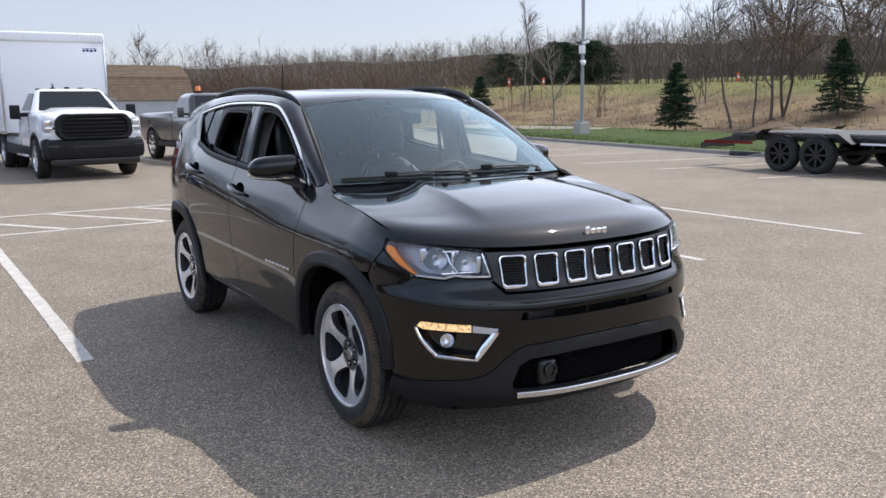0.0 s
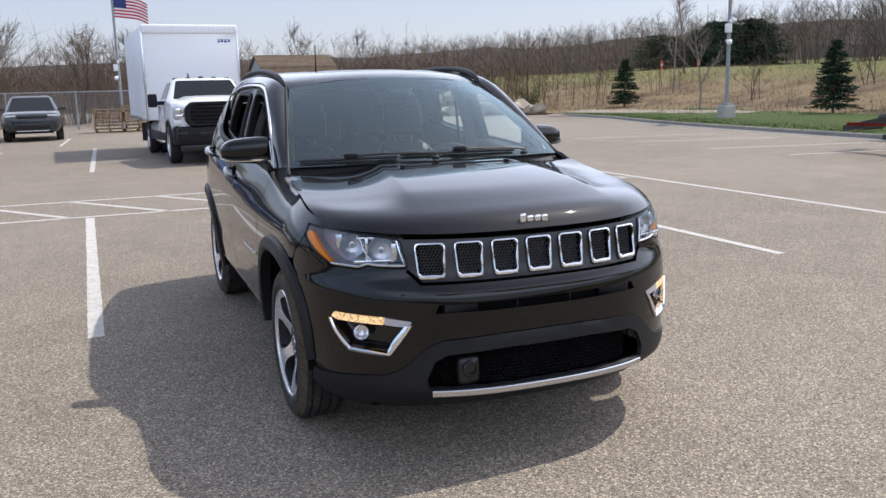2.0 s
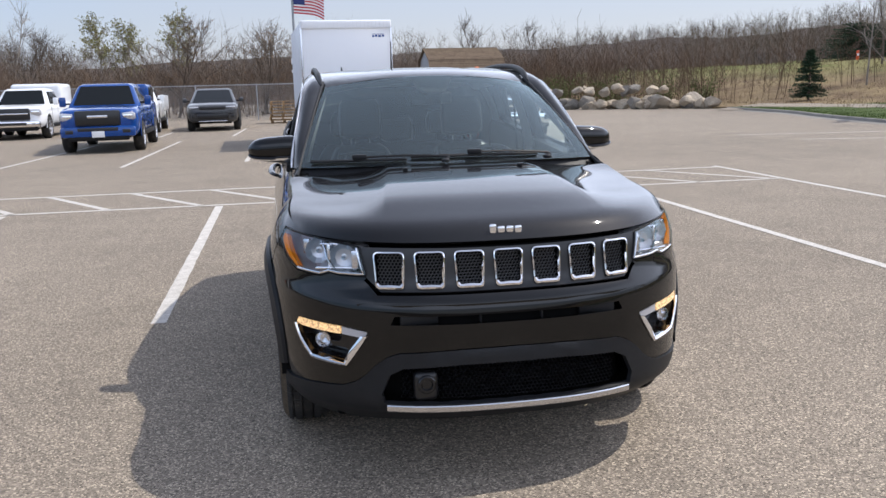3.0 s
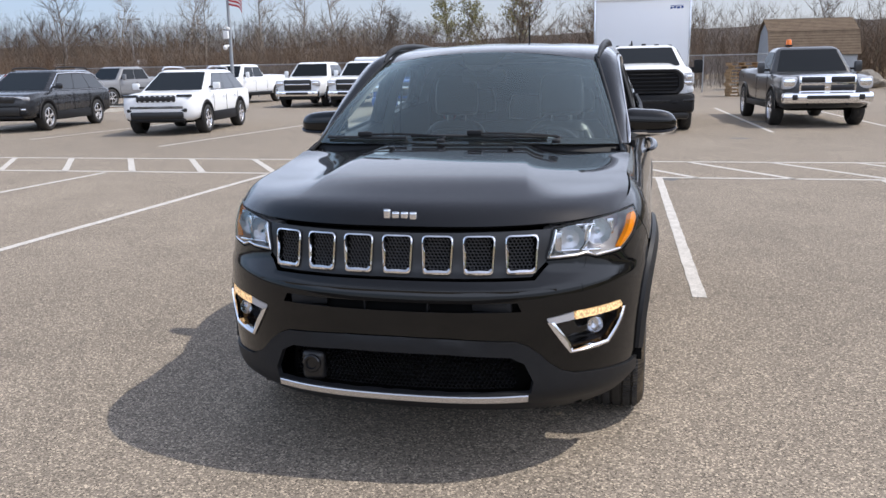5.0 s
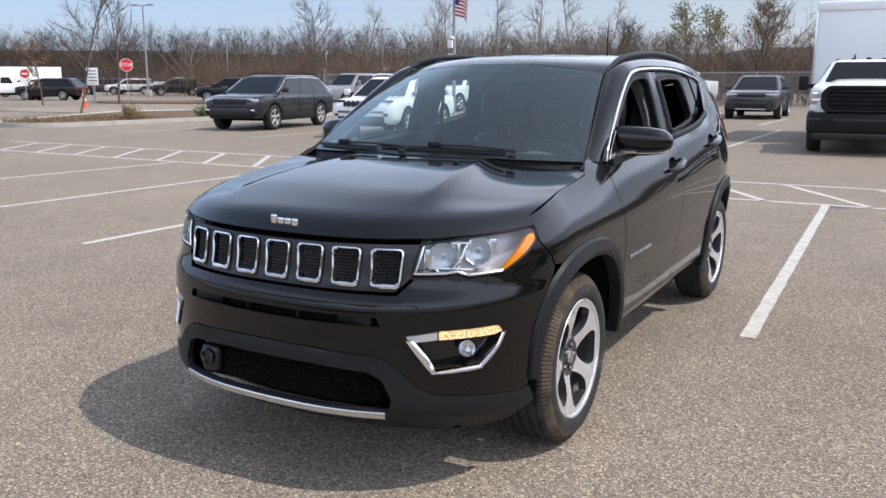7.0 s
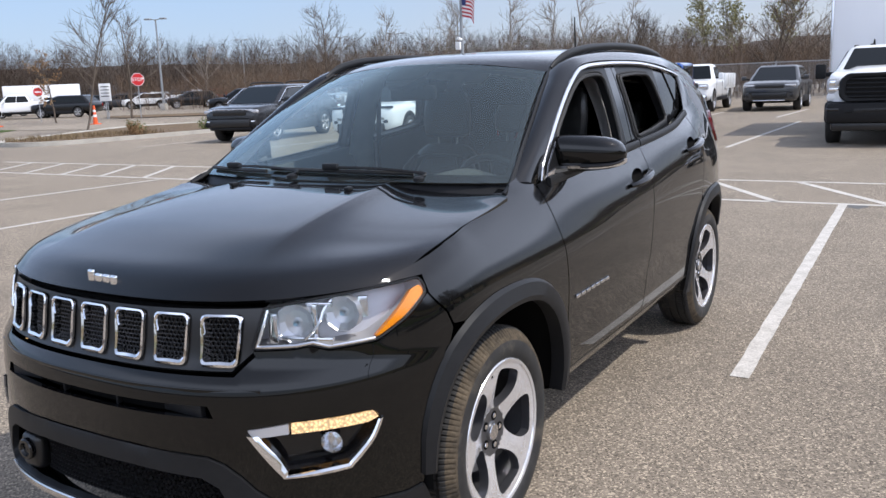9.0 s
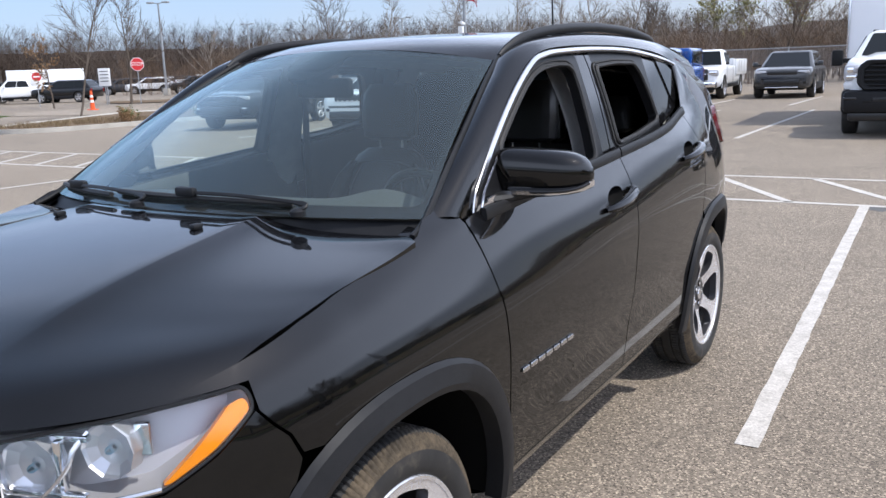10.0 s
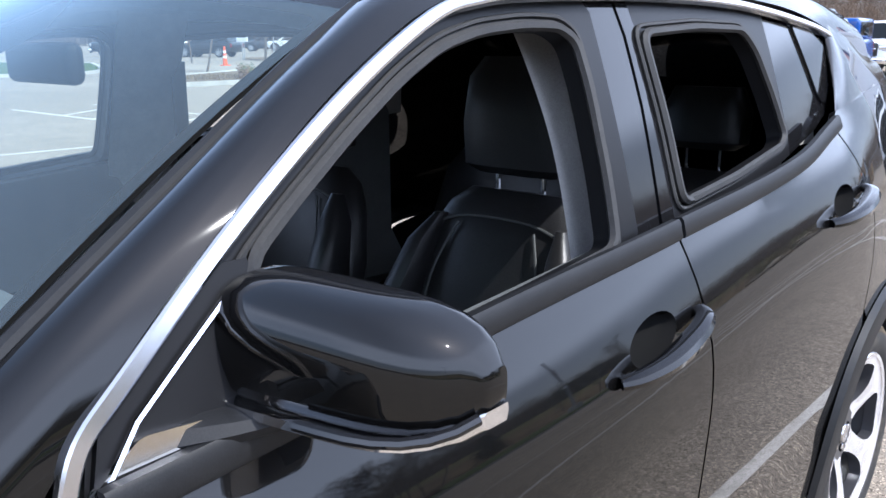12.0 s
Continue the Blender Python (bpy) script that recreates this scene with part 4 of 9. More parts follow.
    lathe_bm(bm, [(.066, .0275), (.0695, .026), (.071, .0)], 24, "X", close=False)
    bmesh.ops.transform(bm, matrix=hub, verts=bm.verts[:])
    part("centre_cap", bm, M_SATIN, w, "silver centre cap")
    return w


# ---- assemble ----
def build_main_car():
    car = empty("compact_suv", "glossy black compact SUV with open side windows", "car")
    car.matrix_world = Matrix.Translation((.012, 0, 0)) @ Matrix.Rotation(.0065, 4, "Z")
    P3 = lambda x, y, z: (cpos(x, y), z)
    # hood
    # columns of the hood follow its two creases
    bm = bmesh.new()
    grid = []
    steps = 48
    for i in range(steps + 1):
        q = i / steps
        uc = hood_crease(q) / (.778 + .011 * math.sin(math.pi * min(1, q / .5)) + .003 * smooth01((q - .5) / .3)) * .78
        half = [uc * k / 12 for k in range(12)] + [uc - .002, uc + .002] + [uc + (.78 - uc) * k / 14 for k in range(1, 15)]
        us = [-u for u in reversed(half[1:])] + half
        row = []
        for u in us:
            top = 1 - .07 * max(0, (abs(u) - .70) / .08) ** 2.5
            row.append(bm.verts.new(hood_at(u, q * top)))
        grid.append(row)
    for r0, r1 in zip(grid, grid[1:]):
        for k in range(len(r0) - 1):
            bm.faces.new((r0[k], r0[k + 1], r1[k + 1], r1[k]))
    bm.normal_update()
    rim = grid[0] + [r[-1] for r in grid[1:]] + grid[-1][-2::-1] + [r[0] for r in grid[-2:0:-1]]
    low = [bm.verts.new(v.co - v.normal * .014) for v in rim]
    for k in range(len(rim)):
        bm.faces.new((rim[k], low[k], low[(k + 1) % len(rim)], rim[(k + 1) % len(rim)]))
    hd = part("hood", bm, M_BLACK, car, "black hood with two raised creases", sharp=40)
    # nozzles
    for x in (-.265, .275):
        bm = bmesh.new()
        p = hood_at(x, .84)
        box_bm(bm, p.x, p.y, p.z + .006, .022, .03, .014, .005)
        part("washer_nozzle", bm, M_PLASTIC, hd)
    # headlight outline in (c, z)
    HL = [P3(.536, -2.132, .804), P3(.550, -2.090, .908), P3(.655, -1.998, .926), P3(.749, -1.873, .938), P3(.808, -1.748, .944), P3(.826, -1.746, .906), P3(.810, -1.825, .850), P3(.773, -1.910, .806), P3(.690, -2.010, .798), P3(.655, -2.037, .812), P3(.620, -2.060, .806)]
    HLr = rounded(HL, [.012, .012, .02, .02, .02, .02, .03, .02, .02, .015, .015], 4)
    # fender
    arch_out = arch_curve(-1.36, .445, 24, .30)
    fo = [P3(.818, -1.740, .950), P3(.754, -1.866, .945), P3(.768, -1.815, .962), P3(.785, -1.70, .986), P3(.785, -1.58, 1.012), P3(.783, -1.43, 1.036), P3(.783, -1.21, 1.064), P3(.765, -1.12, 1.090), P3(.748, -1.07, 1.118), P3(.745, -1.0, 1.132), P3(.755, -.945, 1.124), P3(.79, -.934, 1.090), P3(.87, -.915, .96), P3(.88, -.890, .753), P3(.87, -.878, .44), P3(.85, -.878, .33)]
    ac = [(ARC + y - Y0 if y >= Y0 else None, y, z) for y, z in reversed(arch_out)]
    ac_pts = [(cpos(.88, y), z) for y, z in reversed(arch_out) if z > .36]
    ac_pts = [p for p in ac_pts if p[0] < fo[-1][0] - .01]
    front_leg = [q for q in ac_pts if q[1] > .775 or q[0] > cpos(.88, -1.5)]
    fo += [q for q in front_leg]
    fo += [P3(.872, -1.675, .80), P3(.868, -1.695, .842), P3(.850, -1.722, .872), P3(.838, -1.742, .90)]
    panel("fender", fo, lambda c, z: skin(c, z), M_BLACK, car, (), .03, .016, "black front fender")
    # bumper upper, gloss black, with fog pockets and a slit
    FOG = [P3(.533, -2.175, .604), P3(.622, -2.115, .619), P3(.770, -1.948, .626), P3(.784, -1.928, .606), P3(.772, -1.955, .55), P3(.742, -2.003, .488), P3(.600, -2.120, .478)]
    FOGr = rounded(FOG, [.012, .01, .012, .015, .02, .02, .015], 4)
    bl = [(nose_c(-x, z), z) for x, z in ((.0, .742),)]
    top_half = [(nose_c(0.0, .742), .742), (nose_c(.25, .742), .742), (nose_c(.485, .742), .742), (nose_c(.53, .792), .792)] + [HL[0]] + [HL[10], HL[9], HL[8], HL[7], HL[6], HL[5]]
    top_half = [(c, z - .006) for c, z in top_half] + [P3(.850, -1.728, .869), P3(.868, -1.701, .838), P3(.872, -1.681, .79), P3(.872, -1.71, .73)]
    bot_half = [(cpos(.87, -1.775), .62), (cpos(.86, -1.79), .45), (cpos(.83, -1.81), .37), P3(.805, -1.855, .362), P3(.75, -1.96, .372), P3(.683, -2.039, .383), P3(.612, -2.098, .392), P3(.565, -2.128, .412), P3(.53, -2.147, .440), P3(.495, -2.162, .478), P3(.455, -2.178, .510), P3(.41, -2.19, .528), (nose_c(.19, .540), .540)]
    half = top_half[1:] + bot_half
    full = [top_half[0]] + half + [(0.0, .542)] + [(-c, z) for c, z in reversed(half)]
    slit = [(nose_c(x, z), z) for x, z in ((-.445, .632), (.445, .632), (.43, .664), (-.43, .664))]
    slit = rounded(dense(slit, .05), .0)
    FOGm = [(-c, z) for c, z in FOGr]
    bump_obs = panel("front_bumper", full, lambda c, z: skin(c, z, .004 if z < .73 else .0), M_BLACK, car, (FOGr, FOGm, slit), .022, .02, "gloss black front bumper", (1,))
    fb = bump_obs[0]
    # bevelled crease line above the slit
    for zz, hh in ((.703, .006),):
        pts = [skin(nose_c(x, zz), zz, .002) for x in (-.56, -.4, -.2, 0, .2, .4, .56)]
        sweep("bumper_crease", pts, .012, .006, M_BLACK, fb, (0, -1.0, .7))
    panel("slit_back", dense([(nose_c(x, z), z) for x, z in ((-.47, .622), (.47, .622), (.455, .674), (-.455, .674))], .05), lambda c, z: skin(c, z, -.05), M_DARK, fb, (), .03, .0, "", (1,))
    for x in (-.35, -.12, .12, .35):
        wd = .008 if abs(x) < .3 else .14
        pts = [skin(nose_c(x + d * wd, .648), .648, -.02) for d in (-.5, .5)]
        bm = bmesh.new()
        c0 = (pts[0] + pts[1]) / 2
        box_bm(bm, c0.x, c0.y + .004, c0.z, wd, .02, .036, .003)
        part("slit_bar", bm, M_PLASTIC, fb)
    # grille panel
    gp_half = [(nose_c(.25, .746), .746), (nose_c(.478, .748), .748), (nose_c(.524, .796), .796), (nose_c(.540, .908), .908), (nose_c(.45, .906), .906), (nose_c(.2, .901), .901)]
    gp = [(0.0, .746)] + gp_half + [(0.0, .899)] + [(-c, z) for c, z in reversed(gp_half)]
    slots, rings = [], []
    for k in range(7):
        xm = (k - 3) * .1465
        sl = []
        for x, z in ((xm - .050, .760), (xm + .050, .760), (xm + .056, .893), (xm - .056, .893)):
            sl.append((x, z))
        sl = rounded(sl, [.014, .014, .02, .02], 4)
        slots.append(sl)
    slot_c = [[(nose_c(x, z), z) for x, z in dense(s, .02)] for s in slots]
    gr = panel("grille_panel", gp, lambda c, z: skin(c, z, -.004), M_GRILLE, car, slot_c, .02, .02, "satin black grille surround with seven openings", (1,))[0]
    for s in slots:
        P = [skin(nose_c(x, z), z, .0) for x, z in dense(s, .012)]
        bm = bmesh.new()
        n = len(P)
        cen = sum(P, Vector()) / n
        prof = []
        for i, p in enumerate(P):
            d = (P[(i + 1) % n] - P[i - 1]).normalized()
            o = Vector((d.z * 0, -1, 0))
            inn = (cen - p)
            inn.y = 0
            inn.normalize()
            thick = .0085 if p.z > .770 else .014
            prof.append([p - inn * .002, p - inn * .001 + o * .006, p + inn * thick * .5 + o * .009, p + inn * thick + o * .004, p + inn * thick - o * .02])
        vr = [[bm.verts.new(q) for q in r] for r in prof]
        for i in range(n):
            a, b = vr[i], vr[(i + 1) % n]
            for j in range(4):
                bm.faces.new((a[j], a[j + 1], b[j + 1], b[j]))
        part("grille_ring", bm, M_CHROME, gr, "chrome-framed grille opening")
        # honeycomb insert
        bm = bmesh.new()
        xs = [x for x, z in s]
        xm = (min(xs) + max(xs)) / 2
        for r in range(12):
            z = .767 + r * .0112
            wl = .040 + (z - .766) * .05
            for c in range(-3, 4):
                x = xm + (c + .5 * (r % 2)) * .0135
                if abs(x - xm) > wl:
                    continue
                p = skin(nose_c(x, z), z, -.016)
                vs = [bm.verts.new((p.x + .0078 * math.cos(a), p.y + dy, p.z + .0078 * math.sin(a))) for dy in (0, .01) for a in [math.pi / 6 + math.pi / 3 * k for k in range(6)]]
                vi = [bm.verts.new((p.x + .0052 * math.cos(a), p.y + .001, p.z + .0052 * math.sin(a))) for a in [math.pi / 6 + math.pi / 3 * k for k in range(6)]]
                for k in range(6):
                    j = (k + 1) % 6
                    bm.faces.new((vs[k], vs[j], vi[j], vi[k]))
                    bm.faces.new((vs[k + 6], vs[j + 6], vi[j], vi[k]))
        raw_part("grille_mesh", bm, M_MESHBLK, gr, "black honeycomb insert", False)
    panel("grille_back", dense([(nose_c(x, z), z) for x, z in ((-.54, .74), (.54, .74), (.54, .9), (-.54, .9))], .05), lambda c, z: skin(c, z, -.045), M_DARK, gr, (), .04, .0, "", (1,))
    # badge: plain bars
    bm = bmesh.new()
    for i, (x, w, h, dz) in enumerate(((-.047, .026, .036, .0), (-.015, .028, .026, -.004), (.018, .028, .026, -.004), (.05, .027, .034, -.008))):
        p = hood_at(x, .034)
        box_bm(bm, x, p.y - .006, p.z + dz + .004, w, .012, h, .008, 3)
    part("badge", bm, M_CHROME, hd, "row of small chrome badge bars")
    # lower bumper, matte
    op = [(nose_c(x, z), z) for x, z in ((-.475, .335), (.475, .335), (.483, .378), (.452, .444), (.405, .470), (.19, .482), (-.19, .482), (-.405, .470), (-.452, .444), (-.483, .372))]
    lo_half = list(reversed([(c, z - .003) for c, z in bot_half[2:]]))
    under = [(cpos(.82, -1.77), .30), (cpos(.78, -1.86), .235), (cpos(.68, -1.97), .215), (nose_c(.48, .225), .225), (nose_c(.25, .235), .235)]
    hf = lo_half + under
    lb_out = [(0.0, .539)] + hf + [(0.0, .238)] + [(-c, z) for c, z in reversed(hf)]
    lb = panel("lower_bumper", lb_out, lambda c, z: skin(c, z, .012 if .3 < z < .53 else .008), M_PLASTIC, car, (dense(op, .03),), .025, .02, "matte black lower bumper", (1,))[0]
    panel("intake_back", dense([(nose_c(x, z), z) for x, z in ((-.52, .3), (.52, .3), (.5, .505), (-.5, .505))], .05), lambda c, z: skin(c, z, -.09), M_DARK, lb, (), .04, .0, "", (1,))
    bm = bmesh.new()
    for r in range(10):
        z = .345 + r * .0138
        for c in range(-26, 27):
            x = (c + .5 * (r % 2)) * .0165
            if abs(x) > .455 - max(0, z - .40) * .7:
                continue
            p = skin(nose_c(x, z), z, -.045)
            vs = [bm.verts.new((p.x + .0098 * math.cos(a), p.y, p.z + .0086 * math.sin(a))) for a in [math.pi / 6 + math.pi / 3 * k for k in range(6)]]
            vi = [bm.verts.new((p.x + .0066 * math.cos(a), p.y + .008, p.z + .0056 * math.sin(a))) for a in [math.pi / 6 + math.pi / 3 * k for k in range(6)]]
            for k in range(6):
                j = (k + 1) % 6
                bm.faces.new((vs[k], vs[j], vi[j], vi[k]))
    raw_part("intake_mesh", bm, M_MESHBLK, lb, "black honeycomb lower intake", False)
    # radar unit in the intake, on the passenger side
    bm = bmesh.new()
    p = skin(nose_c(-.335, .40), .40, -.02)
    box_bm(bm, p.x, p.y, p.z, .092, .05, .115, .022, 3)
    ro = part("radar_unit", bm, M_GRILLE, lb, "dark square driving sensor")
    bm = bmesh.new()
    lathe_bm(bm, [(0, .034), (-.012, .034), (-.016, .030), (-.016, .022), (-.008, .018), (-.010, 0)], 24, "Y", (p.x, p.y - .024, p.z + .012), close=False)
    part("radar_lens", bm, M_GLOSSTRIM, ro, "round black sensor lens")
    # bright skid strip
    pts = [skin(nose_c(x, .318), .318, .016) for x in (-.462, -.35, -.2, 0, .2, .35, .462)]
    sweep("skid_strip", pts, .026, .014, M_SATIN, lb, (0, -1.2, .40), "satin silver strip along the lower bumper")
    # fog lamps
    for sg in (1, -1):
        fog = new("fog_lamp")
        fog.parent = fb
        tagged(fog, "chrome-edged fog lamp with lit amber signal")
        S = lambda c, z, o=0.0: Vector((sg * skin(c, z, o).x, skin(c, z, o).y, z))
        # pocket
        bm = bmesh.new()
        L0 = [S(c, z, .002) for c, z in dense(FOGr, .02)]
        cc, cz = sum(c for c, z in FOGr) / len(FOGr), sum(z for c, z in FOGr) / len(FOGr)
        L1 = [S(lerp(c, cc, .1), lerp(z, cz, .12), -.05) for c, z in dense(FOGr, .02)]
        v0, v1 = [bm.verts.new(p) for p in L0], [bm.verts.new(p) for p in L1]
        n = len(v0)
        for i in range(n):
            bm.faces.new((v0[i], v0[(i + 1) % n], v1[(i + 1) % n], v1[i]))
        bm.faces.new(v1)
        part("fog_pocket", bm, M_GLOSSTRIM, fog)
        # chrome bezel: along the lower three sides
        bz = [P3(.785, -1.926, .602), P3(.774, -1.952, .548), P3(.744, -2.0, .490), P3(.728, -2.018, .480), P3(.618, -2.108, .472), P3(.600, -2.120, .480), P3(.564, -2.150, .54), P3(.537, -2.172, .59)]
        P = [S(c, z, .005) for c, z in dense(bz, .015)[:-6]]
        P = [S(c, z, .005) for c, z in [(Vector(q).x, Vector(q).y) for q in curve_pts(bz, 5)]]
        bm = bmesh.new()
        cen = S(cc, cz)
        rr = []
        for i, p in enumerate(P):
            inn = (cen - p).normalized()
            w = .011 + .015 * smooth01((i / len(P) - .62) / .2)
            nrm = Vector((sg * .55, -.8, -.2)).normalized()
            rr.append([p - inn * .004, p - inn * .003 + nrm * .006, p + inn * w * .5 + nrm * .009, p + inn * w + nrm * .004, p + inn * w - nrm * .02])
        ring_loft(bm, rr, False, False)
        part("fog_bezel", bm, M_CHROME, fog, "chrome bezel")
        # lit amber strip and clear inner end
        am = [P3(.630, -2.108, .617), P3(.772, -1.946, .623), P3(.780, -1.934, .604), P3(.764, -1.958, .594), P3(.630, -2.108, .588)]
        bm = panel_bm(dense(am, .02), lambda c, z: skin(c, z, .003), (), .015, .02, sg)
        raw_part("signal_lamp", bm, M_SIGNAL, fog, "lit amber signal strip")
        am = [P3(.536, -2.172, .601), P3(.625, -2.112, .616), P3(.625, -2.112, .588), P3(.544, -2.166, .578)]
        bm = panel_bm(dense(am, .02), lambda c, z: skin(c, z, .002), (), .015, .02, sg)
        raw_part("clear_strip", bm, M_LAMPDARK, fog)
        p = S(cpos(.705, -2.035), .546, -.016)
        dr = Vector((sg * .35, -.93, 0)).normalized()
        mm = Matrix.Translation(p) @ dr.to_track_quat("Z", "Y").to_matrix().to_4x4()
        bm = bmesh.new()
        lathe_bm(bm, [(-.03, .0), (-.025, .02), (-.005, .028), (0, .030)], 24, "Z", close=False)
        bmesh.ops.transform(bm, matrix=mm, verts=bm.verts[:])
        part("fog_reflector", bm, M_REFLECT, fog)
        bm = bmesh.new()
        lathe_bm(bm, [(.0, .030), (.008, .025), (.012, .013), (.013, 0)], 24, "Z", close=False)
        bmesh.ops.transform(bm, matrix=mm, verts=bm.verts[:])
        part("fog_lens", bm, M_LENS, fog)
    # headlights
    for sg in (1, -1):
        hl = new("headlight")
        hl.parent = car
        tagged(hl, "clear headlight with chrome reflectors and amber corner")
        S = lambda c, z, o=0.0: Vector((sg * skin(c, z, o).x, skin(c, z, o).y, z))
        bm = bmesh.new()
        D = dense(HLr, .02)
        cc, cz = sum(c for c, z in HLr) / len(HLr), sum(z for c, z in HLr) / len(HLr)
        v0 = [bm.verts.new(S(c, z, -.002)) for c, z in D]
        v1 = [bm.verts.new(S(lerp(c, cc, .06), lerp(z, cz, .08), -.075)) for c, z in D]
        n = len(D)
        for i in range(n):
            bm.faces.new((v0[i], v0[(i + 1) % n], v1[(i + 1) % n], v1[i]))
        bmesh.ops.triangle_fill(bm, edges=[e for e in bm.edges if e.verts[0] in v1 and e.verts[1] in v1], use_beauty=True)
        part("lamp_housing", bm, M_LAMPDARK, hl)
        # two bowl reflectors
        for x, z, r in ((.618, .860, .050), (.712, .878, .044)):
            p = S(nose_c(x, z), z, -.022)
            mm = Matrix.Translation(p) @ Vector((sg * .3, -.95, 0)).to_track_quat("Z", "Y").to_matrix().to_4x4()
            bm = bmesh.new()
            lathe_bm(bm, [(-.020, .004), (-.022, .014), (-.017, r * .7), (-.006, r * 1.05), (.0, r + .006), (-.03, r + .008)], 10, "Z", close=False)
            bmesh.ops.transform(bm, matrix=mm, verts=bm.verts[:])
            ref = part("reflector_bowl", bm, M_BOWL, hl, "chrome reflector bowl", sharp=15)
            bm = bmesh.new()
            lathe_bm(bm, [(-.02, .007), (-.004, .007), (.0, .005), (.001, 0)], 12, "Z", close=False)
            bmesh.ops.transform(bm, matrix=mm, verts=bm.verts[:])
            part("bulb_cover", bm, M_LENS, ref)
        # facets between the bowls
        for x, z, w, h, o in ((.572, .853, .026, .080, -.02), (.660, .868, .014, .092, -.012), (.748, .892, .028, .058, -.02), (.645, .824, .15, .010, -.015), (.64, .908, .14, .012, -.03)):
            bm = bmesh.new()
            p = S(nose_c(x, z), z, o)
            box_bm(bm, 0, 0, 0, w, .016, h, .004, 2, Matrix.Translation(p) @ Matrix.Rotation(sg * (.25 + max(0, x - .6) * 2.2), 4, "Z"))
            part("reflector_facet", bm, M_REFLECT, hl)
        # bright curved divider between the two cavities
        tube("divider", curve_pts([S(nose_c(x, z), z, -.008) for x, z in ((.682, .918), (.672, .895), (.668, .868), (.655, .842), (.640, .822))], 5), .0045, M_REFLECT, hl, 6)
        # amber corner
        am = [P3(.801, -1.782, .920), P3(.811, -1.754, .926), P3(.824, -1.752, .905), P3(.808, -1.828, .853), P3(.778, -1.899, .815), P3(.770, -1.910, .814), P3(.791, -1.854, .860)]
        bm = panel_bm(dense(rounded(am, .012, 3), .015), lambda c, z: skin(c, z, -.006), (), .015, .02, sg)
        raw_part("amber_marker", bm, M_AMBER, hl, "orange corner marker")
        # bright light guide along the lower and inner edge
        gl = [HL[1], HL[0], HL[10], HL[9], HL[8], HL[7]]
        P = [S(c, z, .0) for c, z in [(lerp(c, cc, .05), lerp(z, cz, .10)) for c, z in dense(gl, .02)[:-14]]]
        bm = bmesh.new()
        tube_bm(bm, P, .0045, 6)
        part("light_guide", bm, M_REFLECT, hl)
        bm = panel_bm(D, lambda c, z: skin(c, z, .001), (), .02, .0, sg)
        raw_part("lens", bm, M_LENS, hl, "clear lens").visible_shadow = False
        bm = bmesh.new()
        P = [S(c, z, -.002) for c, z in D]
        tube_bm(bm, P + [P[0]], .004, 6)
        part("lamp_seal", bm, M_PLASTIC, hl)
    # arches, sills and doors
    for sg in (1, -1):
        for nm, yc, zl0, zl1 in (("front", -1.36, .37, .30), ("rear", 1.28, .30, .36)):
            A = arch_curve(yc, .425, 30, .30)
            B = arch_curve(yc, .495, 30, .30)
            rows = []
            for (ya, za), (yb, zb) in zip(A, B):
                if nm == "front" and ya < yc and za < .38:
                    continue
                if (nm == "rear" and ya > yc and za < .50) or (nm == "front" and ya > yc and za < .345):
                    continue
                if yb < -1.74:
                    yb = max(yb, -1.84)
                pa, pb = skin(cpos(.88, ya), za, .016), skin(cpos(.88, yb), zb, .002)
                pm = skin(cpos(.88, lerp(ya, yb, .25)), lerp(za, zb, .25), .024)
                pn = skin(cpos(.88, lerp(ya, yb, .85)), lerp(za, zb, .85), .016)
                pin = Vector(pa)
                pin.x -= .05
                rows.append([Vector((q.x * sg, q.y, q.z)) for q in (pin, pa, pm, pn, pb)])
            bm = bmesh.new()
            ring_loft(bm, rows, False, False)
            part("wheel_arch_moulding", bm, M_PLASTIC, car, "matte black wheel arch moulding")
            # liner
            bm = bmesh.new()
            C = arch_curve(yc, .44, 16, .345)
            xo = .86 if nm == "front" else .80
            rr = [[Vector((sg * x, y, z)) for y, z in C] for x in (xo, .52)]
            ring_loft(bm, rr, False, False)
            bm.faces.new([bm.verts.new(Vector((sg * .52, y, z))) for y, z in C])
            part("wheel_liner", bm, M_DARK, car)
        # sill
        bm = bmesh.new()
        rows = []
        for k in range(21):
            y = lerp(-.885, .86, k / 20)
            zt = .405
            rows.append([Vector((sg * v.x, v.y, v.z)) for v in (skin(cpos(1, y), zt, .0), skin(cpos(1, y), zt - .004, .002), skin(cpos(1, y), .375, -.004), skin(cpos(1, y), .35, -.022), skin(cpos(1, y), .325, -.05), skin(cpos(1, y), .30, -.12), skin(cpos(1, y), .28, -.25))])
        ring_loft(bm, rows, False, False)
        part("sill_panel", bm, M_BLACK, car, "gloss black sill panel")
    Z = lambda y: spline([(-.9, 1.097), (-.4, 1.130), (.15, 1.167), (.6, 1.205), (.95, 1.262)], y)
    C = lambda y: ARC + y - Y0
    fd = [(C(-.926), 1.094), (C(-.87), 1.106), (C(-.5), Z(-.5) - .012), (C(-.1), Z(-.1) - .012), (C(.105), Z(.105) - .012), (C(.112), 1.08), (C(.113), .98), (C(.102), .85), (C(.078), .66), (C(.035), .48), (C(.018), .405), (C(-.872), .405), (C(-.872), .44), (C(-.884), .753), (C(-.909), .96)]
    ra = arch_curve(1.28, .47, 24, .30)
    rl = [(C(y), z) for y, z in ra if y < 1.0 and z > .41]
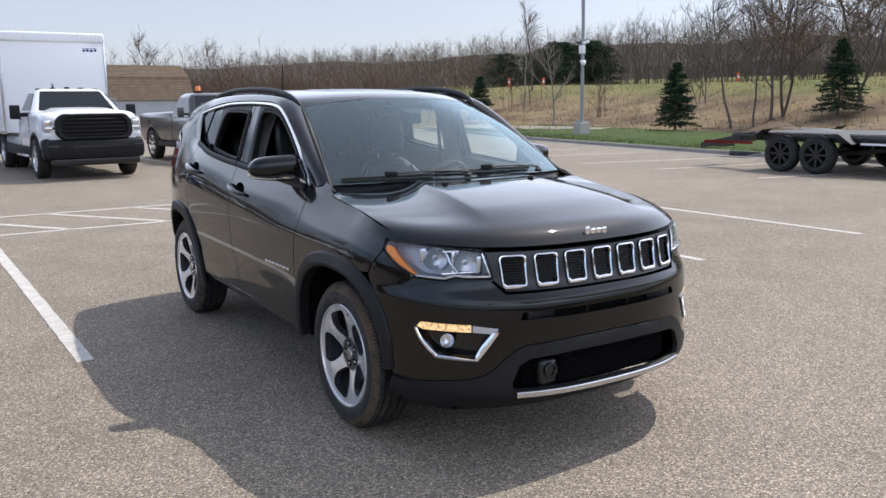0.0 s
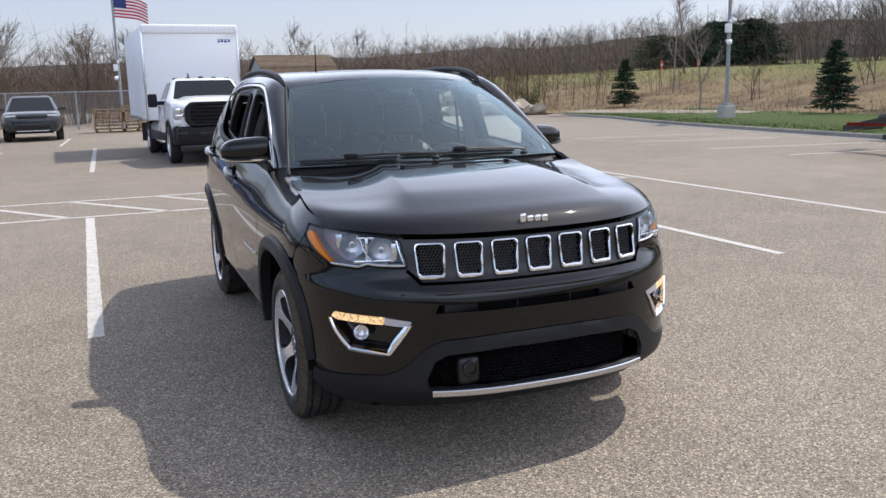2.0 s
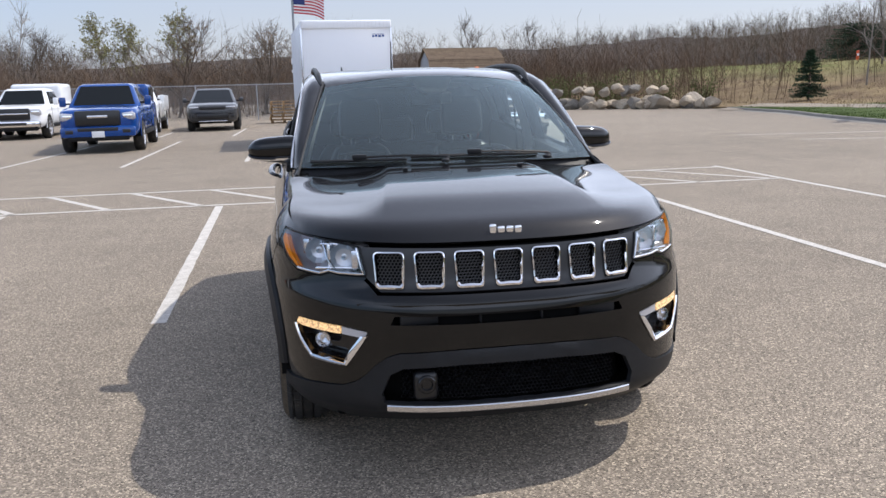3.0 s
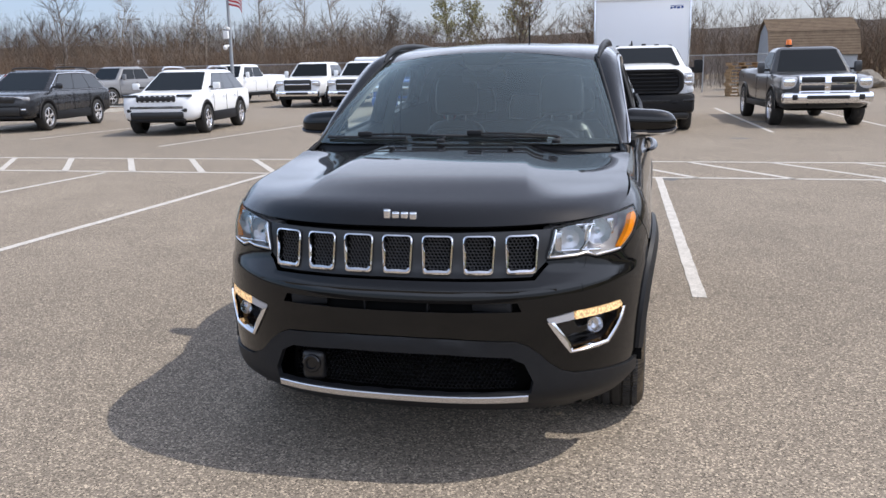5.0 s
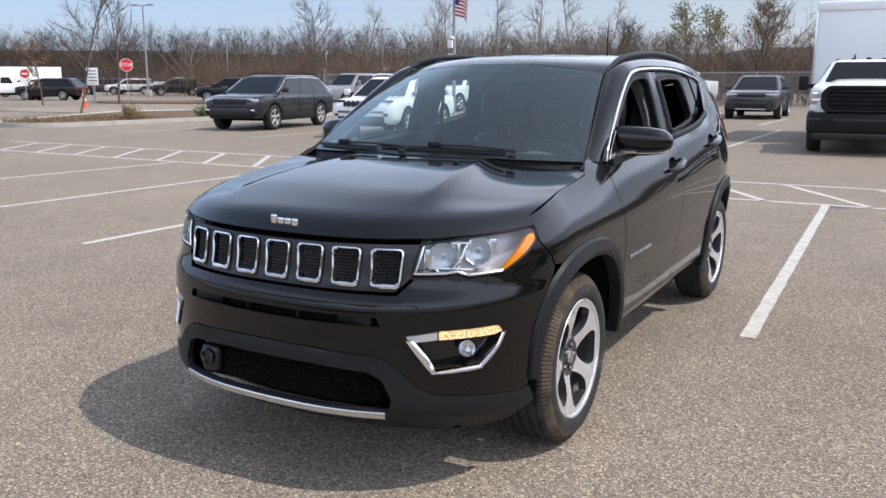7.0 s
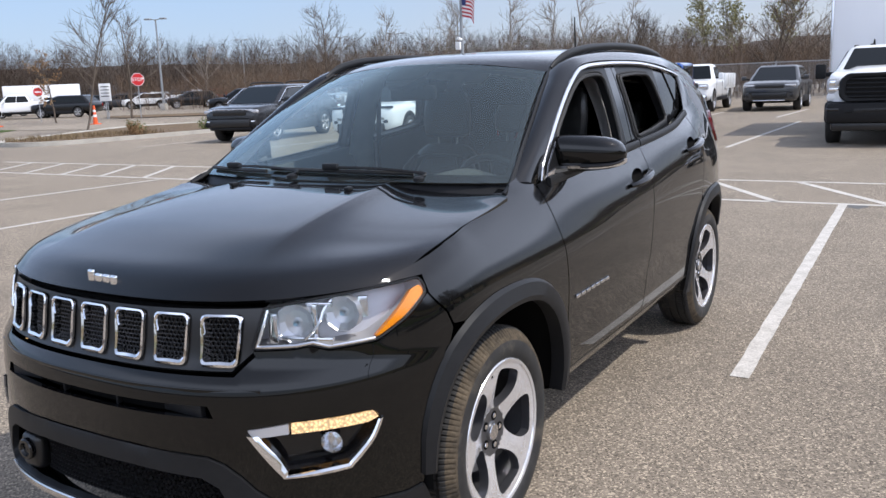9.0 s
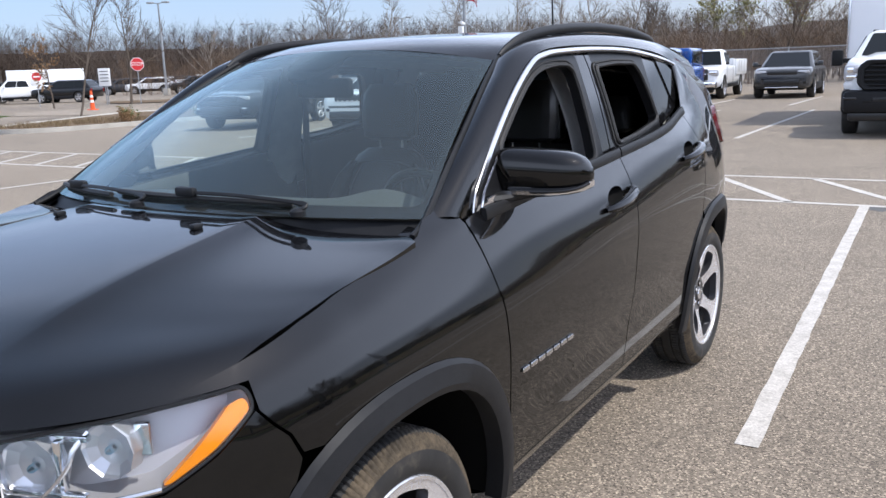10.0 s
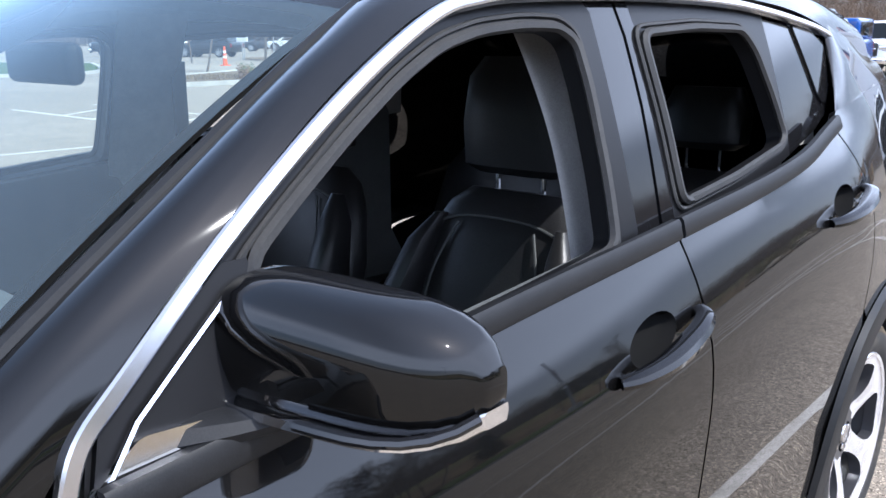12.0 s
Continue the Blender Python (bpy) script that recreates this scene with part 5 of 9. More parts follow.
    rd = [(C(.111), Z(.111) - .012), (C(.5), Z(.5) - .012), (C(.93), Z(.93) - .014), (C(.985), 1.14), (C(1.005), 1.06), (C(.995), .95), (C(.965), .82)] + list(reversed(rl)) + [(C(rl[0][0] - C(0)), .405), (C(.024), .405), (C(.041), .48), (C(.084), .66), (C(.108), .85), (C(.119), .98), (C(.118), 1.08)]

    def door_skin(c, z):
        y = Y0 + c - ARC
        o = -.004 * math.exp(-((z - .56 - .02 * y) / .06) ** 2) * smooth01((y + .9) / .3) * smooth01((1.0 - y) / .3)
        return skin(c, z, o)
    doors = {}
    for sg in (1, -1):
        for nm, ol, hy, hz in (("front_door", fd, -.035, 1.022), ("rear_door", rd, .815, 1.098)):
            el = [(C(hy - .012 + .07 * math.cos(2 * math.pi * k / 28)), hz + .010 + .030 * math.sin(2 * math.pi * k / 28) + .01 * math.cos(2 * math.pi * k / 28)) for k in range(28)]
            d = panel(nm, ol, door_skin, M_BLACK, car, (el,), .03, .016, "black door with lowered window", (sg,))[0]
            doors[nm, sg] = d
            # handle with its cup
            cup = new("door_handle")
            cup.parent = d
            tagged(cup, "black pull handle")
            S = lambda y, z, o: Vector((sg * skin(C(y), z, o).x, y, z))
            bm = bmesh.new()
            lev = []
            for sc, o in ((1.0, .0), (.92, -.018), (.7, -.034), (.3, -.04)):
                lev.append([door_skin(C(hy - .012) + (c - C(hy - .012)) * sc, hz + .012 + (z - hz - .012) * sc) + Vector((o, 0, 0)) for c, z in el])
            lev = [[Vector((sg * q.x, q.y, q.z)) for q in r] for r in lev]
            vr = ring_loft(bm, lev, True, False)
            bm.faces.new(vr[-1])
            part("handle_cup", bm, M_DARK, cup)
            bm = bmesh.new()
            P = [S(hy - .125, hz - .020, .004), S(hy - .10, hz - .015, .022), S(hy - .05, hz - .008, .034), S(hy, hz, .037), S(hy + .06, hz + .010, .034), S(hy + .105, hz + .018, .024), S(hy + .125, hz + .021, .004)]
            P = curve_pts(P, 4)
            n = len(P)
            tube_bm(bm, P, [.012 + .008 * math.sin(math.pi * i / (n - 1)) for i in range(n)], 10, True, .75)
            part("handle_grip", bm, M_BLACK, cup)
    # name bars on the front doors
    for sg in (1, -1):
        for k in range(7):
            y = -.80 + k * .050
            p = skin(C(y), .672, .004)
            bm = bmesh.new()
            box_bm(bm, sg * p.x, y, .672, .006, .038, .014, .003)
            part("name_bar", bm, M_SATIN, doors["front_door", sg], "small silver bar")
    # rear quarter
    ro = list(arch_curve(1.28, .47, 24, .30))
    rq_arch = [(C(y), z) for y, z in ro if z > (.37 if y < 1.28 else .48) and (y > 1.0 or z > .82)]
    rq = [(C(.972), .822), (C(1.001), .95), (C(1.011), 1.06), (C(.991), 1.14), (C(.938), Z(.938) - .012), (C(.955), 1.262), (C(1.0), 1.282), (C(1.3), 1.31), (C(1.7), 1.315), (C(1.88), 1.30), (C(1.95), 1.1), (C(1.95), .50), (C(1.80), .48)]
    rq += list(reversed([p for p in rq_arch if p[0] > C(1.0) - .0]))
    panel("rear_quarter", rq, lambda c, z: skin(c, z), M_BLACK, car, (), .035, .016, "black rear quarter panel")
    # tail lamps
    for sg in (1, -1):
        tl = [(C(1.72), 1.10), (C(1.74), 1.19), (C(1.93), 1.24), (C(1.945), 1.06), (C(1.80), 1.04)]
        bm = panel_bm(dense(rounded(tl, .03), .04), lambda c, z: skin(c, z, .012), (), .03, .03, sg)
        raw_part("tail_lamp", bm, M_RED, car, "dark red tail lamp")
    # tail closing, rear bumper
    bm = bmesh.new()
    rings = []
    for z, y in ((.40, 1.99), (.43, 2.03), (.50, 2.12), (.7, 2.12), (.95, 2.10), (1.15, 2.05), (1.3, 1.96), (1.42, 1.85), (1.53, 1.70)):
        xw = side_x(1.95, z) if z < 1.3 else lerp(.645, .545, (z - 1.3) / .23)
        ys = 1.95 if z < 1.3 else lerp(1.95, 1.64, (z - 1.3) / .23)
        row = [Vector((xw * math.sin(a), ys + (y - ys) * math.cos(a) ** .6, z)) for a in [math.pi / 2 * (k / 8 - 1) for k in range(17)]]
        back = .05 if z < 1.28 else .24
        rings.append([Vector((-xw - .012, ys - back, z))] + row + [Vector((xw + .012, ys - back, z))])
    ring_loft(bm, rings, False, False)
    part("tailgate", bm, M_BLACK, car, "black tailgate")
    # greenhouse bands
    for sg in (1, -1):
        bm, A, B = strip_bm(flipx(RAIL_IN, sg), flipx(RAIL_OUT, sg), 6, .018, (0, .2, 1.0), 8)
        part("roof_side", bm, M_BLACK, car, "black windscreen pillar and roof side")
        # chrome line
        ch = [(.770, -.868, 1.104), (.768, -.85, 1.150), (.760, -.80, 1.193), (.737, -.665, 1.297), (.711, -.50, 1.404), (.692, -.345, 1.483), (.687, -.25, 1.506), (.685, -.12, 1.517), (.682, .20, 1.524), (.680, .60, 1.516), (.674, 1.05, 1.476), (.668, 1.28, 1.436)]
        sweep("chrome_line", flipx([(x + .006, y, z) for x, y, z in ch], sg), .017, .012, M_SATIN, car, (0, None, 1.0), "bright chrome strip over the side windows")
        # window frames
        W = lambda y, z: Vector((waist_x(y, z) - .004, y, z))
        f_out = [(-.85, 1.09), (-.835, 1.15), (-.79, 1.195), (-.655, 1.297), (-.49, 1.404), (-.34, 1.480), (-.25, 1.502), (-.12, 1.512), (.104, 1.52), (.116, 1.46), (.117, 1.35), (.103, 1.14)]
        f_hole = [(-.655, 1.116), (-.664, 1.18), (-.662, 1.255), (-.59, 1.306), (-.50, 1.364), (-.41, 1.415), (-.33, 1.450), (-.25, 1.468), (-.15, 1.476), (-.07, 1.474), (-.035, 1.455), (-.03, 1.39), (-.036, 1.25), (-.045, 1.158), (-.23, 1.142), (-.45, 1.126)]
        f_hole = [(Vector(q).x, Vector(q).y) for q in f_hole]
        bm = panel_bm(dense(f_out, .04), W, (rounded(f_hole, .02),), .03, .03, sg)
        for f in bm.faces:
            f.material_index = 0 if f.calc_center_median().y > .028 else 1
        raw_part("window_frame", bm, [M_GLOSSTRIM, M_SEAL], doors["front_door", sg], "black window frame with gloss pillar trim")
        r_out = [(.113, 1.14), (.127, 1.35), (.126, 1.46), (.114, 1.519), (.60, 1.510), (.86, 1.492), (1.06, 1.465), (1.17, 1.435), (1.13, 1.34), (1.04, 1.275), (.93, 1.245), (.55, 1.18)]
        r_hole = [(.182, 1.188), (.178, 1.32), (.168, 1.464), (.38, 1.474), (.585, 1.470), (.628, 1.43), (.668, 1.33), (.690, 1.252), (.66, 1.234), (.41, 1.204)]
        bm = panel_bm(dense(r_out, .04), W, (rounded(r_hole, .02),), .03, .03, sg)
        for f in bm.faces:
            f.material_index = 0 if not .158 < f.calc_center_median().y < .735 else 1
        rf = raw_part("window_frame", bm, [M_GLOSSTRIM, M_SEAL], doors["rear_door", sg], "black window frame with gloss pillar trim")
        q_out = [(.905, 1.480), (1.04, 1.464), (1.13, 1.428), (1.10, 1.335), (1.03, 1.297), (.99, 1.305)]
        bm = panel_bm(dense(rounded(q_out, .015), .03), lambda y, z: Vector((waist_x(y, z) + .002, y, z)), (), .03, .01, sg)
        raw_part("quarter_glass", bm, M_GLOSSTRIM, rf, "dark quarter window")
        # seals round the openings
        for hole, pn in ((f_hole, doors["front_door", sg]), (r_hole, doors["rear_door", sg])):
            hp = rounded(hole, .03, 4)
            P = [Vector((sg * (waist_x(y, z) + .003), y, z)) for y, z in hp]
            bm = bmesh.new()
            tube_bm(bm, P + [P[0]], .008, 6)
            part("window_seal", bm, M_RUBBER, pn)
            cy, cz = sum(y for y, z in hp) / len(hp), sum(z for y, z in hp) / len(hp)
            wide = [(cy + (y - cy) * 1.055, cz + (z - cz) * 1.085) for y, z in hp]
            P = [Vector((sg * (waist_x(y, z) - .001), y, z)) for y, z in wide]
            bm = bmesh.new()
            tube_bm(bm, P + [P[0]], .004, 6)
            part("outer_seal", bm, M_RUBBER, pn)
        # belt moulding
        ys = [-.845, -.6, -.3, 0, .105]
        sweep("belt_moulding", [(sg * (side_x(y, Z(y) - .006) + .004), y, Z(y) - .002) for y in ys], .034, .016, M_PLASTIC, doors["front_door", sg], (0, None, 1.0))
        ys = [.115, .4, .65, .85, .96]
        sweep("belt_moulding", [(sg * (side_x(y, Z(y) - .006) + .004), y, Z(y) - .002) for y in ys], .034, .016, M_PLASTIC, doors["rear_door", sg], (0, None, 1.0))
        # rear pillar in body colour
        low = [skin(C(y), z) for y, z in ((.985, 1.266), (1.03, 1.282), (1.15, 1.292), (1.3, 1.305), (1.5, 1.31), (1.7, 1.31), (1.9, 1.295))]
        low = [(q.x - .004, q.y, q.z) for q in low]
        upp = [(waist_x(1.10, 1.345) + .002, 1.10, 1.345), (waist_x(1.15, 1.44) + .002, 1.15, 1.44), (.670, 1.19, 1.478), (.664, 1.25, 1.472), (.655, 1.42, 1.443), (.642, 1.62, 1.40), (.628, 1.84, 1.368)]
        bm, A, B = strip_bm(flipx(low, sg), flipx(upp, sg), 6, .005, (0, 1.4, 1.2), 8)
        part("rear_pillar", bm, M_BLACK, car)
        # inner door trim, lit from the open windows
        for nm, y0, y1 in (("front_door", -.85, .12), ("rear_door", .17, .95)):
            bm = bmesh.new()
            rows = []
            for k in range(9):
                y = lerp(y0, y1, k / 8)
                x = waist_x(y, Z(y))
                rows.append([Vector((sg * xx, y, zz)) for xx, zz in ((x - .012, Z(y) - .01), (x - .05, Z(y) - .012), (x - .075, Z(y) - .05), (x - .075, .8), (x - .13, .72), (x - .13, .66), (x - .06, .6), (x - .05, .42))])
            ring_loft(bm, rows, False, False)
            part("door_trim", bm, M_DASH, doors[nm, sg], "dark vinyl door trim")
    # roof and rails
    rf = [(-.58, 0), (.58, 0), (.58, 1), (-.58, 1)]
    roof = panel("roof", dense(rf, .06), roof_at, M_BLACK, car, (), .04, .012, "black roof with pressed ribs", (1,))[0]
    bm = panel_bm(dense(rf, .06), lambda u, v: roof_at(u * 1.04, v) - Vector((0, 0, .035)), (), .06, 0.0, 1)
    raw_part("headliner", bm, M_LINER, car, "pale grey headliner")
    for sg in (1, -1):
        R = [(.592, -.36, 1.508), (.596, -.30, 1.536), (.603, -.18, 1.570), (.608, .05, 1.596), (.610, .4, 1.608), (.606, .75, 1.600), (.600, 1.0, 1.578), (.592, 1.12, 1.560), (.588, 1.18, 1.535)]
        P = curve_pts(flipx(R, sg), 6)
        n = len(P)
        bm = bmesh.new()
        tube_bm(bm, P, [.007 + .008 * min(1, 5 * min(i, n - 1 - i) / (n - 1)) for i in range(n)], 10, True, 1.15)
        part("roof_rail", bm, M_PLASTIC, car, "satin black raised roof rail")
    tube("antenna", [(0, 1.36, 1.58), (0, 1.345, 1.70), (0, 1.34, 1.83)], [.008, .005, .004], M_PLASTIC, car, 8, "short black whip antenna")
    # windshield
    ws = [(-.7, 0.0), (.7, 0.0), (.7, 1.0), (-.7, 1.0)]
    bm = panel_bm(dense(ws, .05), lambda u, v: shield_at(u, v, .002), (), .05, 0.0, 1)
    g = raw_part("windshield", bm, M_WINDSHIELD, car, "laminated windshield reflecting the sky")
    g.visible_shadow = False
    inner = rounded([(-.682, .06), (.682, .06), (.672, .972), (.14, .972), (.10, .83), (-.10, .83), (-.14, .972), (-.672, .972)], .03, 4)
    bm = panel_bm(dense(ws, .04), lambda u, v: shield_at(u, v, -.004), (dense(inner, .04),), .03, 0.0, 1)
    raw_part("windshield_border", bm, M_DARK, g, "black printed border")
    for sg in (1, -1):
        tube("windshield_seal", curve_pts(flipx([(.752, -1.12, 1.085)] + [(x + .002, y, z + .002) for x, y, z in RAIL_IN[:5]], sg), 6), .009, M_PLASTIC, g, 8)
    # rear window
    bm = panel_bm(dense([(-.56, 1.30), (.56, 1.30), (.48, 1.50), (-.48, 1.50)], .05), lambda u, v: Vector((u, lerp(2.0, 1.79, (v - 1.3) / .2) - .12 * (u / .56) ** 2, v)), (), .05, 0, 1)
    raw_part("rear_window", bm, M_TINT, car, "dark tinted rear window")
    # cowl
    bm = bmesh.new()
    rows = []
    for k in range(25):
        u = lerp(-1, 1, k / 24)
        a = abs(u)
        h = hood_at(u * .74, .995)
        s = shield_at(u * .7, .03, -.008)
        rows.append([h + Vector((0, .0, -.02)), h + Vector((0, .012, -.022)), h.lerp(s, .5) + Vector((0, 0, -.026)), s])
    ring_loft(bm, rows, False, False)
    part("cowl", bm, M_PLASTIC, car, "matte black cowl under the wipers")
    # body-coloured corners where hood, fender and pillar meet
    for sg in (1, -1):
        bm = bmesh.new()
        ring_loft(bm, [[Vector((sg * x, y, z)) for x, y, z in row] for row in (((.70, -1.17, 1.062), (.70, -1.10, 1.085), (.70, -1.04, 1.105), (.70, -.96, 1.12)), ((.745, -1.17, 1.058), (.742, -1.09, 1.082), (.738, -1.02, 1.100), (.735, -.92, 1.100)), ((.785, -1.17, 1.040), (.785, -1.08, 1.058), (.783, -1.0, 1.066), (.780, -.90, 1.066)))], False, False)
        part("cowl_corner", bm, M_BLACK, car)
    # wipers: pivots near the driver's side
    for x0, x1, xr, xm, v1 in ((-.06, -.69, -.24, -.46, .040), (.46, -.22, .42, .09, .050)):
        wp = new("wiper")
        wp.parent = car
        tagged(wp, "black wiper at rest")
        a = shield_at(x0 / .738 * .7, .01, .02)
        mid = shield_at(xm / .738 * .7, v1, .030)
        tube("wiper_arm", curve_pts([a + Vector((0, -.02, 0)), a + Vector((0, 0, .015)), a.lerp(mid, .5) + Vector((0, -.006, .014)), mid], 5), [.009] * 6 + [.006] * 10, M_PLASTIC, wp, 8, "", .6)
        bl = [shield_at(lerp(xr, x1, k / 8) / .738 * .7, v1 * lerp(.85, 1.05, k / 8), .014) for k in range(9)]
        tube("wiper_blade", bl, .008, M_RUBBER, wp, 6)
        bm = bmesh.new()
        box_bm(bm, mid.x, mid.y, mid.z + .002, .07, .022, .026, .007)
        part("wiper_clip", bm, M_PLASTIC, wp)
        bm = bmesh.new()
        lathe_bm(bm, [(0, .02), (.012, .02), (.018, .012), (.019, 0)], 16, "Z", (a.x, a.y - .02, a.z - .012), close=False)
        part("wiper_pivot", bm, M_PLASTIC, wp)
    # mirrors
    for sg in (1, -1):
        mr = new("side_mirror")
        mr.parent = doors["front_door", sg]
        tagged(mr, "gloss black mirror with chrome base strip")
        bm = bmesh.new()
        rings = []
        for k in range(17):
            t = .5 - .5 * math.cos(math.pi * k / 16)
            x = lerp(.722, .998, t)
            e = max(.05, (1 - abs(2 * t - 1) ** (3.6 if t > .5 else 5.5))) ** .42
            hz = lerp(.072, .062, t) * e
            zc = lerp(1.189, 1.180, t)
            hy = .076 * e * lerp(.9, 1, t)
            yc = lerp(-.655, -.595, t)
            ring = []
            for j in range(24):
                a = 2 * math.pi * j / 24
                ca, sa = math.cos(a), math.sin(a)
                kk = (abs(ca) ** 3.0 + abs(sa) ** 3.0) ** (-1 / 3.0)
                dz = hz * kk * sa
                dy = hy * kk * ca
                if dy > 0:
                    dy *= .4
                ring.append(Vector((sg * x, yc + dy, zc + dz * (1.0 if dz > 0 else .95))))
            rings.append(ring)
        ring_loft(bm, rings)
        part("mirror_shell", bm, M_BLACK, mr, "gloss black shell", sharp=60)
        bm = bmesh.new()
        rings = []
        for k in range(17):
            t = .5 - .5 * math.cos(math.pi * k / 16)
            x = lerp(.719, .999, t)
            e = max(.05, (1 - abs(2 * t - 1) ** (3.6 if t > .5 else 5.5))) ** .42
            hy = .080 * e * lerp(.9, 1, t)
            yc = lerp(-.655, -.595, t)
            zb = lerp(1.189, 1.180, t) - lerp(.072, .062, t) * .95 * lerp(.55, 1, e) + .016
            rings.append([Vector((sg * x, yc + dy * hy, zb + dz)) for dy, dz in ((-.9, .007), (-1.02, .005), (-1.0, -.005), (-.75, -.009), (.3, -.009), (.42, .0), (.38, .007))])
        ring_loft(bm, rings)
        part("mirror_base_strip", bm, M_CHROME, mr, "chrome lower strip")
        led = []
        for k in range(8, 16):
            t = .5 - .5 * math.cos(math.pi * k / 16)
            e = max(.05, (1 - abs(2 * t - 1) ** (3.6 if t > .5 else 5.5))) ** .42
            zb = lerp(1.189, 1.180, t) - lerp(.072, .062, t) * .95 * lerp(.55, 1, e) + .016
            led.append(Vector((sg * lerp(.719, .999, t), lerp(-.655, -.595, t) - .080 * e * lerp(.9, 1, t) * 1.03, zb + .004)))
        tube("signal_strip", led, .0055, M_GLOSSTRIM, mr, 8, "dark signal strip in the mirror")
        bm = bmesh.new()
        P = [(sg * .90, -.62, 1.135), (sg * .83, -.645, 1.128), (sg * .785, -.71, 1.122), (sg * .735, -.78, 1.118)]
        tube_bm(bm, curve_pts(P, 4), [.026, .026, .025, .024, .024, .024, .024, .025, .028, .032, .035, .038, .04], 10, True, .6)
        part("mirror_arm", bm, M_PLASTIC, mr)
        # sail
        sl = [(-.845, 1.10), (-.83, 1.15), (-.785, 1.190), (-.69, 1.262), (-.662, 1.262), (-.655, 1.13), (-.73, 1.108)]
        bm = panel_bm(dense(sl, .03), lambda y, z: Vector((waist_x(y, z) + .006, y, z)), (), .03, .01, sg)
        raw_part("mirror_sail", bm, M_SEAL, mr)
        tube("sail_chrome", [(sg * (waist_x(y, z) + .012), y, z) for y, z in ((-.832, 1.112), (-.80, 1.152), (-.75, 1.192), (-.715, 1.219), (-.69, 1.238))], .0038, M_CHROME, mr, 6)
        cf = [(-.862, 1.098), (-.80, 1.140), (-.735, 1.136), (-.70, 1.116), (-.78, 1.104)]
        bm = panel_bm(dense(rounded(cf, .008, 3), .02), lambda y, z: Vector((waist_x(y, z) + .014, y, z)), (), .02, .01, sg)
        raw_part("mirror_foot", bm, M_CHROME, mr, "chrome mirror foot")
        bm = bmesh.new()
        box_bm(bm, sg * .872, -.602, 1.184, .15, .01, .075, .02, 3)
        part("mirror_glass", bm, M_REFLECT, mr)
    # underbody and firewall
    bm = bmesh.new()
    box_bm(bm, 0, 0, .27, 1.30, 4.0, .10, .02)
    box_bm(bm, 0, -1.1, .65, 1.02, .06, .8, 0)
    box_bm(bm, 0, -1.72, .62, 1.0, .4, .55, .05)
    part("underbody", bm, M_DARK, car)
    for sg in (1, -1):
        for y, inset in ((-1.382, 0.0), (1.288, .032)):
            build_wheel(car, sg, y, inset)
    return car


main_car = build_main_car()

# ---- inside the black SUV ----
def cushion_bm(bm, rings):
    """A soft block: rings of (y, z, half width, half depth, tilt) from below."""
    out = []
    for cx, cy, cz, hw, hd, tilt in rings:
        r = []
        for k in range(20):
            a = 2 * math.pi * k / 20
            ca, sa = math.cos(a), math.sin(a)
            s = (abs(ca) ** 3.2 + abs(sa) ** 3.2) ** (-1 / 3.2)
            dx, dd = hw * s * ca, hd * s * sa
            r.append(Vector((cx + dx, cy + dd * math.cos(tilt), cz - dd * math.sin(tilt))))
        out.append(r)
    ring_loft(bm, out)


def front_seat(parent, x):
    s = new("front_seat")
    s.parent = parent
    tagged(s, "black leather front seat")
    bm = bmesh.new()
    cushion_bm(bm, [(x, .15, .56, .20, .03, 0), (x, .17, .60, .245, .06, .2), (x, .21, .75, .25, .07, .22), (x, .265, .92, .24, .065, .22), (x, .30, 1.03, .21, .06, .22), (x, .325, 1.10, .17, .05, .22), (x, .335, 1.135, .12, .03, .2)])
    part("backrest", bm, M_LEATHER, s)
    for sg in (1, -1):
        bm = bmesh.new()
        cushion_bm(bm, [(x + sg * .20, .10, .60, .03, .03, .2), (x + sg * .215, .12, .70, .045, .06, .2), (x + sg * .21, .175, .88, .04, .06, .2), (x + sg * .185, .235, 1.02, .03, .04, .2), (x + sg * .16, .27, 1.08, .012, .02, .2)])
        part("bolster", bm, M_LEATHER, s)
    bm = bmesh.new()
    box_bm(bm, x, -.12, .52, .50, .54, .16, .06, 4)
    part("seat", bm, M_LEATHER, s)
    bm = bmesh.new()
    cushion_bm(bm, [(x, .335, 1.172, .10, .03, .05), (x, .335, 1.19, .132, .055, .05), (x, .34, 1.28, .138, .062, .05), (x, .35, 1.375, .130, .058, .05), (x, .355, 1.418, .105, .03, .05)])
    hr = part("headrest", bm, M_LEATHER, s)
    for sg in (1, -1):
        tube("headrest_post", [(x + sg * .06, .34, 1.10), (x + sg * .06, .34, 1.19)], .006, M_CHROME, hr, 8)
    # seam lines
    for pts in ([(x - .17, .255, 1.06), (x - .08, .262, 1.085), (x + .08, .262, 1.085), (x + .17, .255, 1.06)], [(x - .15, .13, .72), (x - .14, .20, .95), (x - .10, .25, 1.07)], [(x + .15, .13, .72), (x + .14, .20, .95), (x + .10, .25, 1.07)]):
        tube("seam", curve_pts(pts, 4), .003, M_DASH, s, 5)


